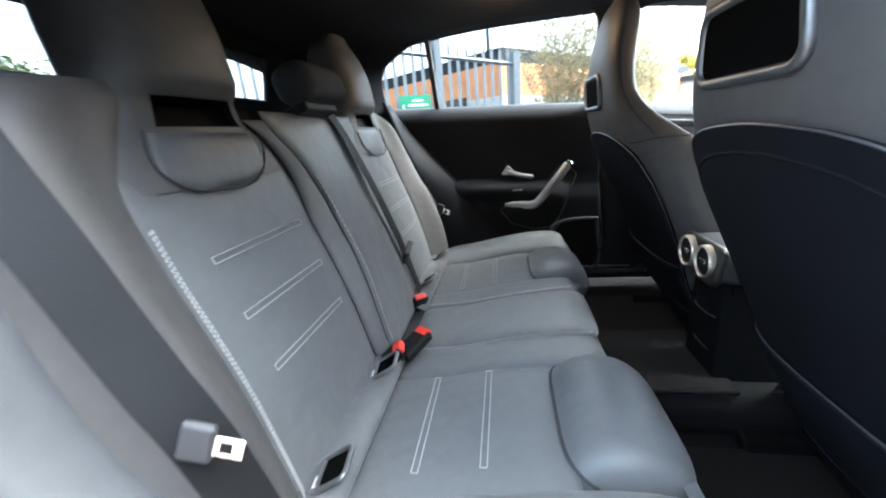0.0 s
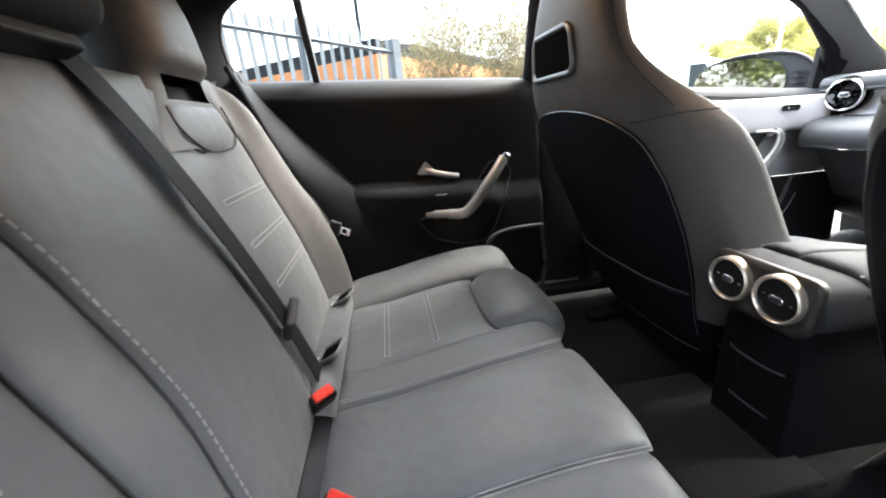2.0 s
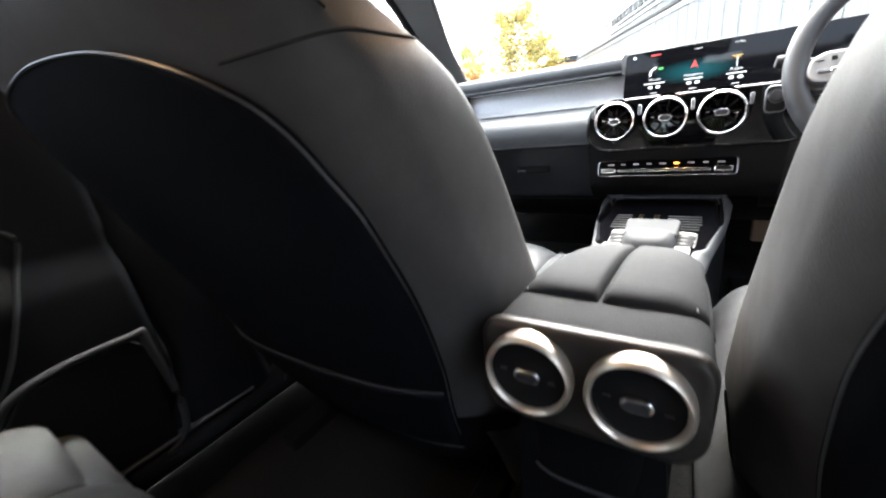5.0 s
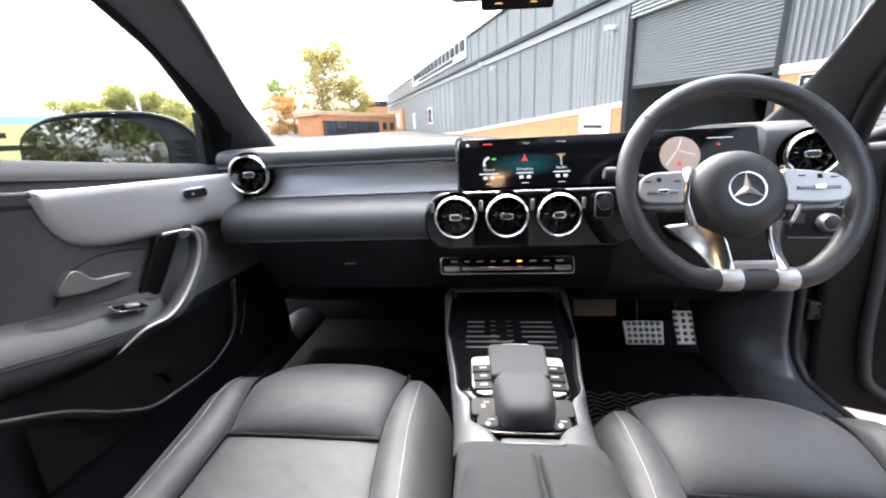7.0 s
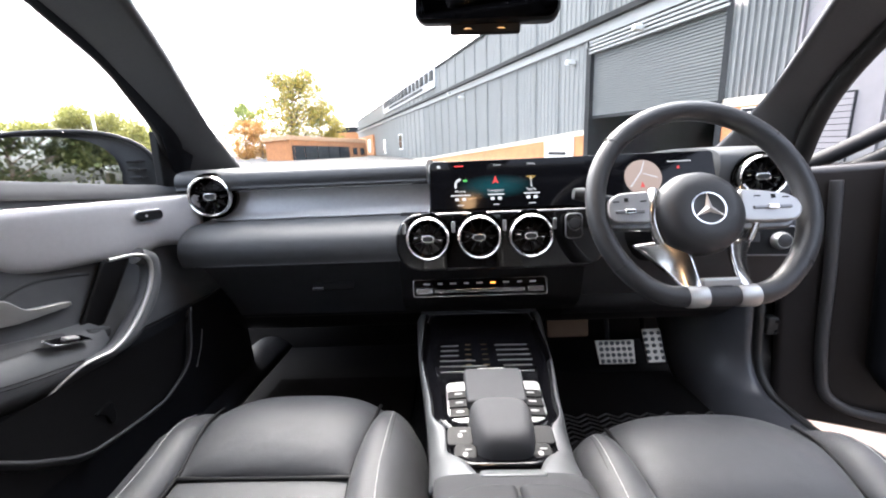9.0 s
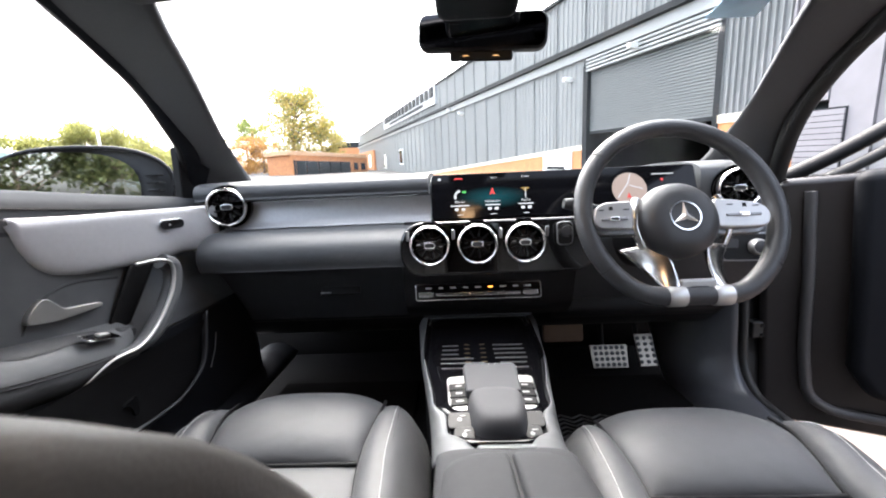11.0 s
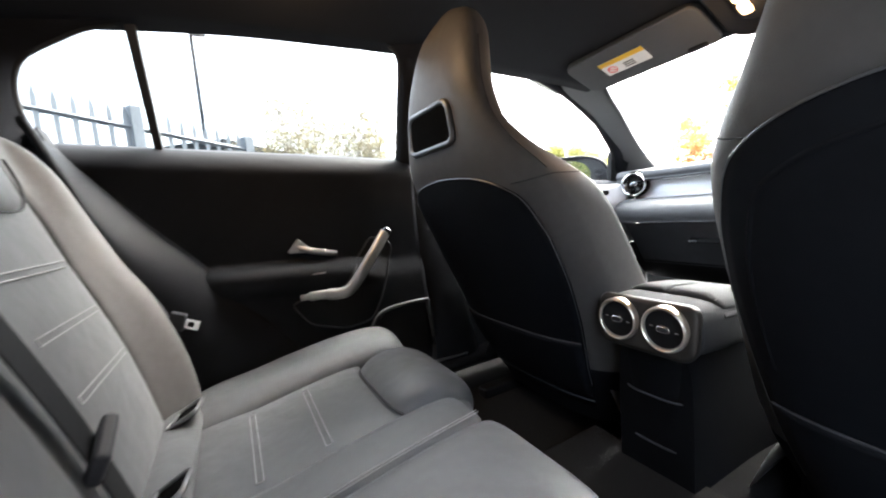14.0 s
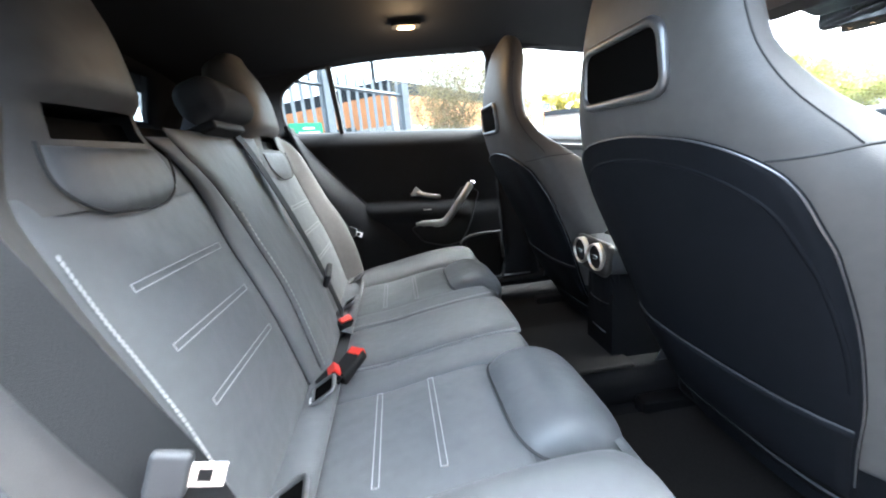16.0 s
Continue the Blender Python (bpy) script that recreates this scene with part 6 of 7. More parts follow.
prism("sensor_cover", oval(0.13, 0.07, 0.02), 0.05, Matrix.Translation(oo) @ pose(0, 0.70, 1.178, -20), DARK, over, bevel=0.01)
mirror = empty("rear_view_mirror", "black frameless rear view mirror on a stem", "mirror", (0.01, 0.775, 1.165))
MM = Matrix.Translation(Vector((0.01, 0.765, 1.165)) + -Vector(mirror.location)) @ pose(0, 0, 0, 92, 4, -8)
prism("housing", oval(0.222, 0.06, 0.018), 0.03, MM @ pose(0, 0, -0.03), DARK, mirror, bevel=0.008, segs=3)
prism("glass", oval(0.213, 0.051, 0.014), 0.002, MM, material("dimmed_mirror", (0.05, 0.05, 0.055), 0.05, metal=1.0, vary=0), mirror, "dark self-dimming mirror glass")
tube("stem", [MM @ Vector((0, 0, -0.02)), MM @ Vector((0, 0.05, -0.05))], 0.014, DARK, mirror)
block("map_lamp_bar", (0.11, 0.026, 0.01), MM @ pose(0, -0.032, -0.015), DARK, mirror, bevel=0.005)
for q in (-1, 1):
    lathe("map_lamp", [(0, 0), (0.006, 0.0)], MM @ pose(q * 0.026, -0.0375, -0.01, 90), LAMP, mirror, n=12)
for s in (-1, 1):
    vis = empty("sun_visor", "grey cloth sun visor folded up", "sun visor", (s * 0.3, 0.56, 1.23), group="sun visors")
    e = -Vector(vis.location)
    VM = Matrix.Translation(e) @ pose(s * 0.295, 0.548, 1.209, -23, s * 2, 0)
    ol = [(x, y) for x, y in oval(0.37, 0.145, 0.03)]
    prism("flap", ol, 0.018, VM @ pose(0, 0, -0.012), VISOR, vis, bevel=0.006, segs=3)
    prism("catch", oval(0.045, 0.014), 0.006, VM @ pose(-s * 0.13, 0.055, -0.017), DARK, vis, bevel=0.002)
    if s < 0:
        lab = prism("warning_label", oval(0.13, 0.056, 0.002, 2), 0.0006, VM @ pose(-0.03, -0.002, -0.0128), WHITE, vis, "white and yellow airbag warning label")
        prism("label_band", oval(0.13, 0.016, 0.001, 2), 0.0008, VM @ pose(-0.03, -0.022, -0.0134), YELLOW, lab)
        tube("label_mark", [VM @ Vector((-0.07 + 0.012 * math.cos(a), 0.006 + 0.012 * math.sin(a), -0.0132)) for a in np.linspace(0, 6.283, 24)[:-1]], 0.0016, RED, lab, n=5, cyclic=True)
        block("label_slash", (0.022, 0.0025, 0.0008), VM @ pose(-0.07, 0.006, -0.0134, 0, 0, 40), RED, lab, bevel=0)
        for k in range(3):
            block("label_bar", (0.03, 0.003, 0.0008), VM @ pose(-0.02, 0.0 + 0.008 * k, -0.0134), DARK, lab, bevel=0)
dome = empty("roof_lamp", "small lit roof lamp above the rear door", "roof lamp", (-0.43, -0.29, 1.3))
prism("lens", oval(0.03, 0.05, 0.008), 0.006, pose(0.06, 0, -0.012), LAMP, dome, "lit warm lens", bevel=0.001)
prism("rim", oval(0.046, 0.085, 0.012), 0.01, pose(0.06, 0, -0.009), DARK, dome, bevel=0.002)
for k, (x, y, z) in enumerate(((0, 0.47, 1.205), (-0.37, -0.29, 1.275))):
    lamp = new("reading_light", bpy.data.lights.new("reading_light", "POINT"))
    lamp.location = (x, y, z)
    lamp.data.energy, lamp.data.color, lamp.data.shadow_soft_size = (0.14, 0.12)[k], (1.0, 0.62, 0.32), 0.03

# ---- floor mats ----
for s in (-1, 1):
    mat = block("floor_mat", (0.44, 0.44, 0.012), pose(s * 0.38, 0.1, 0.277), MATCLOTH, bevel=0.005)
    tagged(mat, "dark brown-grey carpet mat on the rear floor", "floor mat", "floor mats")
    mat = block("floor_mat", (0.44, 0.5, 0.012), pose(s * 0.4, 0.95, 0.277), SHADEDMAT, bevel=0.005)
    tagged(mat, "carpet mat in the front footwell, its shade put in the colour", "floor mat", "floor mats")
    if s > 0:
        o = -Vector(mat.location)
        for k in range(16):
            y = 0.74 + 0.016 * k
            tube("rib", [Vector((0.19 + 0.026 * i, y + (0.015 if i % 2 else 0.0), 0.2835)) + o for i in range(17)], 0.0028, TREAD, mat, n=5)
tm = block("tunnel_mat", (0.26, 0.32, 0.012), pose(-0.02, 0.0, 0.372), MATCLOTH, bevel=0.006)
tagged(tm, "brownish carpet pad over the floor tunnel", "floor mat")

# ---- outside ----
ASPHALT = material("asphalt", (0.052, 0.051, 0.05), 0.9, spec=0.15, vary=0.35, scale=30, bump=0.5, bump_scale=120, wear=0.4)
PAVER = material("pinkish_paving", (0.17, 0.135, 0.12), 0.85, spec=0.2, vary=0.4, scale=60, bump=0.4, bump_scale=150)
GRASS = material("grass", (0.06, 0.11, 0.025), 0.9, vary=0.4, scale=8, bump=0.6, bump_scale=60)
BRICK = material("orange_brick", (0.52, 0.22, 0.09), 0.85, vary=0.25, scale=25, bump=0.5, bump_scale=60)
PALEBRICK = material("pale_orange_brick", (0.6, 0.36, 0.2), 0.85, vary=0.2, scale=25, bump=0.4, bump_scale=60)
CLAD = material("grey_cladding", (0.21, 0.218, 0.218), 0.6, spec=0.2, vary=0.1, scale=6, wear=0.5)
CLAD2 = material("dark_grey_steel", (0.022, 0.0245, 0.027), 0.7, spec=0.12, vary=0.12, scale=6)
SHUTTER = material("shutter_steel", (0.15, 0.16, 0.16), 0.6, spec=0.2, vary=0.08, scale=8)
LILAC = material("pale_lilac_grey_panel", (0.25, 0.24, 0.25), 0.7, spec=0.12, vary=0.06, scale=5)
CREAM = material("cream_render", (0.7, 0.62, 0.5), 0.8, vary=0.08, scale=10)
GREYWALL = material("grey_render", (0.42, 0.42, 0.41), 0.85, vary=0.15, scale=10)
FENCE = material("galvanised_fence", (0.13, 0.15, 0.17), 0.5, vary=0.15, scale=20)
GREENSIGN = material("green_sign", (0.02, 0.2, 0.11), 0.5, vary=0.05)
BARK = material("bark", (0.12, 0.09, 0.065), 0.9, vary=0.3, scale=20, bump=0.6, bump_scale=60)
DARKWIN = material("dark_window_glass", (0.03, 0.035, 0.04), 0.1, vary=0.1, scale=3)
BOARD = material("weathered_white_board", (0.5, 0.51, 0.52), 0.7, spec=0.12, vary=0.06)
VANPAINT = material("pale_blue_van_paint", (0.42, 0.58, 0.62), 0.3, vary=0.05, coat=0.5)
VANYELLOW = material("pale_yellow_panel", (0.75, 0.66, 0.28), 0.5, vary=0.06)


def leaf_material(name, a, b):
    m = material(name, a, 0.6, vary=0)
    n, l = m.node_tree.nodes, m.node_tree.links
    g, r = n.new("ShaderNodeNewGeometry"), n.new("ShaderNodeValToRGB")
    r.color_ramp.elements[0].color, r.color_ramp.elements[1].color = (*a, 1), (*b, 1)
    l.new(g.outputs["Random Per Island"], r.inputs[0])
    l.new(r.outputs[0], n["Principled BSDF"].inputs["Base Color"])
    through_leaf, half = n.new("ShaderNodeBsdfTranslucent"), n.new("ShaderNodeMixShader")
    half.inputs[0].default_value = 0.45
    l.new(r.outputs[0], through_leaf.inputs["Color"])
    l.new(n["Principled BSDF"].outputs[0], half.inputs[1])
    l.new(through_leaf.outputs[0], half.inputs[2])
    l.new(half.outputs[0], n["Material Output"].inputs[0])
    return m


GREENLEAF = leaf_material("green_leaves", (0.1, 0.15, 0.035), (0.27, 0.31, 0.08))
GOLDLEAF = leaf_material("yellowing_leaves", (0.15, 0.18, 0.04), (0.45, 0.33, 0.07))
ORANGELEAF = leaf_material("orange_leaves", (0.4, 0.17, 0.04), (0.5, 0.32, 0.09))
PALELEAF = leaf_material("sparse_brown_leaves", (0.24, 0.21, 0.12), (0.36, 0.32, 0.19))

TWIG = material("pale_brown_twigs", (0.2, 0.165, 0.12), 0.9, vary=0.2, scale=20)
DARKLEAF = leaf_material("dark_hedge_leaves", (0.035, 0.055, 0.018), (0.1, 0.11, 0.04))
HEDGELEAF = leaf_material("pale_yellow_green_leaves", (0.17, 0.19, 0.05), (0.4, 0.37, 0.12))
FLASHING = material("pale_grey_flashing", (0.33, 0.34, 0.34), 0.6, spec=0.2, vary=0.08, scale=6)
BAY = material("pale_workshop_wall", (0.3, 0.3, 0.29), 0.8, vary=0.15, scale=2)

SLOPE = 0.048
HX, HY, CX = -0.3338, 0.9426, 8.62


def yard(u, d, h):
    """A place by the long building: u metres along it, d metres in front of it (towards the car), h above its foot line."""
    p = CX - d
    return Vector((HX * u + HY * p, HY * u - HX * p, h + SLOPE * u))


def ybox(name, u0, u1, d0, d1, h0, h1, mat, parent=None, label="", bevel=0.0):
    v = [yard(u, d, h) for h in (h0, h1) for u, d in ((u0, d0), (u1, d0), (u1, d1), (u0, d1))]
    f = [(0, 3, 2, 1), (4, 5, 6, 7), (0, 1, 5, 4), (1, 2, 6, 5), (2, 3, 7, 6), (3, 0, 4, 7)]
    return link(name, v, f, mat, parent, label, smooth=False, bevel=bevel)


# one sheet of ground, rising gently ahead of the car
def ground_z(x, y):
    u = HX * x + HY * y
    return max(-1.2, min(6.0, SLOPE * (u - 2.0) if u > 2.0 else 0.0)) - 0.02
xs = [-1500, -400, -120, -60, -40, -30, -24, -18, -14, -10, -7, -5, -3, -2, -1, 0, 1, 2, 3, 4, 6, 9, 14, 20, 30, 60, 150, 500, 1500]
ys = [-1500, -400, -100, -40, -20, -10, -6, -4, -2, 0, 2, 3, 4, 6, 8, 11, 15, 20, 26, 34, 44, 56, 70, 90, 110, 130, 200, 500, 1500]
gv = [(x, y, ground_z(x, y)) for x in xs for y in ys]
k = len(ys)
gf = [(i * k + j, (i + 1) * k + j, (i + 1) * k + j + 1, i * k + j + 1) for i in range(len(xs) - 1) for j in range(k - 1)]
tagged(link("ground", gv, gf, ASPHALT), "worn grey asphalt yard", "ground", kind="structure")

# ---- the long grey-clad workshop ----
shop = empty("workshop_building", "long grey metal-clad workshop with orange brick base and roller shutter", "building")
def ysheet(name, keys, d0, d1, mat, label=""):
    """A wall strip whose foot and top follow the keys (u, h0, h1)."""
    v = [yard(u, d, h) for u, h0, h1 in keys for d, h in ((d0, h0), (d0, h1), (d1, h1), (d1, h0))]
    f = [(4 * i + k, 4 * i + (k + 1) % 4, 4 * i + 4 + (k + 1) % 4, 4 * i + 4 + k) for i in range(len(keys) - 1) for k in range(4)]
    f += [(0, 1, 2, 3), tuple(4 * len(keys) - 4 + k for k in range(4))]
    return link(name, v, f, mat, shop, label, smooth=False)


def ribbed(name, u0, u1, h0, h1, mat, pitch=0.19, deep=0.022):
    """One cladding sheet with shallow trapezoid ribs."""
    line, u = [], u0
    while u < u1 - pitch * 0.5:
        line += [(u, 0.0), (u + pitch * 0.55, 0.0), (u + pitch * 0.65, deep), (u + pitch * 0.9, deep)]
        u += pitch
    line.append((u1, 0.0))
    v = [yard(min(a, u1), d, h) for a, d in line for h in (h0, h1)]
    f = [(2 * i, 2 * i + 2, 2 * i + 3, 2 * i + 1) for i in range(len(line) - 1)]
    return link(name, v, f, mat, shop, smooth=False)


base = [(11.3, 1.15), (16.7, 0.8), (30, -0.05), (60, -1.2)]
ysheet("brick_base", [(u, -4.0, h) for u, h in base], 0.06, -0.3, BRICK, "orange brick base wall")
ysheet("cream_band", [(u, h, h + 0.16) for u, h in base], 0.08, -0.28, CREAM, "cream band above the brick")
ybox("brick_pier", 5.05, 6.65, 0.04, -0.3, -2.5, 1.56, BRICK, shop, "orange brick pier beside the shutter")
ybox("pier_band", 5.05, 6.65, 0.06, -0.3, 1.56, 1.74, CREAM, shop, "cream band on the pier")
ybox("far_brick", 60, 84, 0.3, -0.3, -4.0, 2.9, BRICK, shop, "orange brick end of the workshop")
ybox("wall_core", 11.2, 84, -0.1, -12, -4.0, 6.1, CLAD2, shop)
ybox("near_wall", -14, 6.8, -0.1, -12, -2.5, 6.1, CLAD2, shop)
ybox("lintel_wall", 6.7, 11.3, -0.1, -12, 3.76, 6.1, CLAD2, shop)
ybox("bay_back", 6.7, 11.3, -7.0, -7.2, -2.5, 3.8, BAY, shop, "pale back wall inside the open bay")
for u in (7.4, 9.2):
    ybox("bay_panel", u, u + 1.2, -6.8, -6.95, 0.2, 1.9, SHUTTER, shop)
for h0, h1 in ((-1.2, 4.02), (4.5, 6.2)):
    u = 11.3
    while u < 82:
        ribbed("panel", u + 0.02, u + 1.53, h0, h1, CLAD, 0.25 if u < 30 else 0.76)
        ybox("seam_rib", u - 0.025, u + 0.025, 0.05, -0.05, h0, h1, CLAD, shop)
        u += 1.55
u = -2.0
while u < 11.2:
    ribbed("panel", u + 0.02, min(11.28, u + 1.53), 4.5, 6.2, CLAD)
    ybox("seam_rib", u - 0.025, u + 0.025, 0.05, -0.05, 4.5, 6.2, CLAD, shop)
    u += 1.55
ribbed("corrugated_wall", 5.3, 6.62, 1.74, 4.05, CLAD, 0.136, 0.05)
ybox("flashing", -4, 84, 0.1, -0.05, 4.02, 4.32, FLASHING, shop, "pale flashing under the gutter")
ybox("gutter", -4, 84, 0.22, -0.05, 4.34, 4.5, CLAD2, shop, "dark gutter along the wall")
ybox("roof_edge", -4, 84, 0.1, -0.4, 6.2, 6.32, CLAD2, shop)
for k in range(4):
    ybox("louvre", 6.7, 11.15, 0.08, -0.05, 3.6 + 0.105 * k, 3.6 + 0.105 * k + 0.06, FLASHING, shop)
for q, (a, b) in enumerate(((6.62, 6.76), (11.08, 11.3))):
    ybox("door_jamb", a, b, 0.06, -0.3, -2.5, 3.8, CLAD2, shop)
shutter = ybox("roller_shutter", 6.76, 11.08, -0.12, -0.16, 1.68, 3.78, SHUTTER, shop, "half-raised ribbed roller shutter")
for k in range(26):
    h = 1.74 + 0.076 * k
    ybox("slat", 6.78, 11.06, -0.06, -0.12, h, h + 0.058, SHUTTER, shutter)
ybox("shutter_bar", 6.78, 11.06, -0.05, -0.14, 1.64, 1.74, CLAD2, shutter)
# pale lilac panels nearer the car, with a small shutter
for k in range(7):
    ybox("side_panel", 5.25 - 0.62 * (k + 1), 5.25 - 0.62 * k - 0.03, 0.12 + 0.03 * (k % 2), -0.1, 1.76 if k == 0 else -2.5, 6.3, LILAC, shop, "pale lilac-grey wall panel")
    ybox("panel_post", 5.235 - 0.62 * k, 5.275 - 0.62 * k, 0.17, -0.1, 1.76 if k < 2 else -2.5, 6.3, LILAC, shop)
for k in range(12):
    ybox("small_slat", 4.35, 5.03, 0.2, 0.12, 0.4 + 0.1 * k, 0.4 + 0.1 * k + 0.088, LILAC, shop)
ybox("small_slat_back", 4.33, 5.05, 0.17, 0.1, 0.35, 1.62, CLAD2, shop)
hatch = ybox("wall_hatch", 4.62, 4.95, 0.165, 0.1, 1.95, 2.85, LILAC, shop, "pale hatch in the wall panels")
ybox("hatch_gap", 4.6, 4.97, 0.158, 0.1, 1.93, 2.87, CLAD2, hatch)
for a, b, h0, h1 in ((40.2, 41.9, 0.7, 2.3), (50.5, 52, 0.2, 2.0)):
    w = ybox("window", a, b, 0.06, -0.1, h0, h1, WHITE, shop)
    ybox("pane", a + 0.15, b - 0.15, 0.07, 0.0, h0 + 0.15, h1 - 0.15, DARKWIN, w)
for a, b in ((63, 66), (69, 72)):
    ybox("window", a, b, 0.34, 0.2, 0.3, 2.3, DARKWIN, shop)
board = ybox("name_board", 27.6, 50, 0.14, -0.02, 5.0, 6.35, BOARD, shop, "white name board with dark raised letter shapes")
random.seed(4)
u = 28.0
while u < 48.5:
    w = random.uniform(0.7, 1.2)
    ybox("letter_bar", u, u + w, 0.22, 0.12, 5.55, 6.2, CLAD2, board)
    u += w + 0.55
ybox("strap_line", 31, 46, 0.17, 0.12, 5.18, 5.4, CLAD2, board)
for u, h in ((9.0, 3.75), (11.9, 3.45), (24.4, 4.1), (22.3, 3.6)):
    camera_box = ybox("wall_lamp", u, u + 0.14, 0.34, 0.0, h, h + 0.14, WHITE, shop, "small white wall lamp", bevel=0.02)
sg = ybox("wall_sign", 11.8, 13.6, 0.1, 0.0, 0.3, 1.12, WHITE, shop, "white sign on the brick")
ybox("sign_bar", 12.2, 13.3, 0.12, 0.08, 0.5, 0.6, CLAD2, sg)
ps = ybox("pier_sign", 5.7, 6.22, 0.08, 0.0, 0.35, 1.52, WHITE, shop, "white notice with a dark header on the pier")
ybox("notice_head", 5.72, 6.2, 0.09, 0.06, 1.27, 1.5, CLAD2, ps)
ybox("notice_bar", 5.8, 6.1, 0.1, 0.08, 1.34, 1.43, WHITE, ps)
for h in (0.62, 1.05):
    ybox("notice_bar", 5.78, 6.14, 0.09, 0.07, h, h + 0.05, CLAD2, ps)
ybox("yellow_sign", 5.1, 5.3, 0.08, 0.0, 0.9, 1.1, VANYELLOW, shop, "small yellow warning sign")

# ---- small brick block at the end of the yard ----
def polar(az, d, z=0.0):
    a = radians(az)
    return Vector((math.sin(a) * d, 0.12 + math.cos(a) * d, z))


def slab(name, p, q, z0, z1, thick, mat, parent=None, label=""):
    """An upright wall from p to q (x, y), z0 to z1."""
    p, q = Vector((p[0], p[1], 0)), Vector((q[0], q[1], 0))
    n = (q - p).normalized().cross(Vector((0, 0, 1))) * thick
    v = [a + Vector((0, 0, z)) for z in (z0, z1) for a in (p, q, q + n, p + n)]
    f = [(0, 3, 2, 1), (4, 5, 6, 7), (0, 1, 5, 4), (1, 2, 6, 5), (2, 3, 7, 6), (3, 0, 4, 7)]
    return link(name, v, f, mat, parent, label, smooth=False)


office = empty("brick_office", "small flat-roofed orange brick office with a dark glazed front", "building")
a, b, c2 = polar(-24.6, 52), polar(-22.9, 46), polar(-12.6, 55)
slab("side_wall", a, b, 0, 4.3, -0.5, BRICK, office)
slab("front_wall", b, c2, 0, 4.3, -4.0, BRICK, office)
slab("roof_edge", (a.x - 0.3, a.y), (b.x - 0.1, b.y - 0.3), 4.3, 4.75, -0.6, PALEBRICK, office)
slab("roof_edge", (b.x - 0.1, b.y - 0.3), (c2.x, c2.y - 0.3), 4.3, 4.75, -4.2, PALEBRICK, office)
fr = (c2 - b).normalized()
nn = fr.cross(Vector((0, 0, 1)))
for k in range(5):
    p, q = b + fr * (0.2 + 1.8 * k) + nn * 0.1, b + fr * (1.9 + 1.8 * k) + nn * 0.1
    slab("window", p, q, 0.6, 3.7, 0.1, DARKWIN, office)
slab("transom", b + fr * 0.2 + nn * 0.24, b + fr * 9.1 + nn * 0.24, 2.75, 2.85, 0.08, CLAD2, office)
for k in range(2):
    p, q = b + fr * (9.9 + 1.4 * k) + nn * 0.1, b + fr * (10.6 + 1.4 * k) + nn * 0.1
    slab("window", p, q, 2.7, 3.6, 0.1, DARKWIN, office)
for k in range(2):
    p, q = a.lerp(b, 0.15 + 0.42 * k), a.lerp(b, 0.5 + 0.42 * k)
    slab("window", (p.x - 0.05, p.y), (q.x - 0.05, q.y), 1.6, 4.0, -0.6, DARKWIN, office)
far = empty("far_house", "distant brick house with a grey roof", "house")
a, b = polar(-17.5, 110), polar(-13.5, 110)
slab("wall", a, b, 0, 10.5, -5, BRICK, far)
slab("roof", a, b, 10.5, 12.0, -6, CLAD2, far)

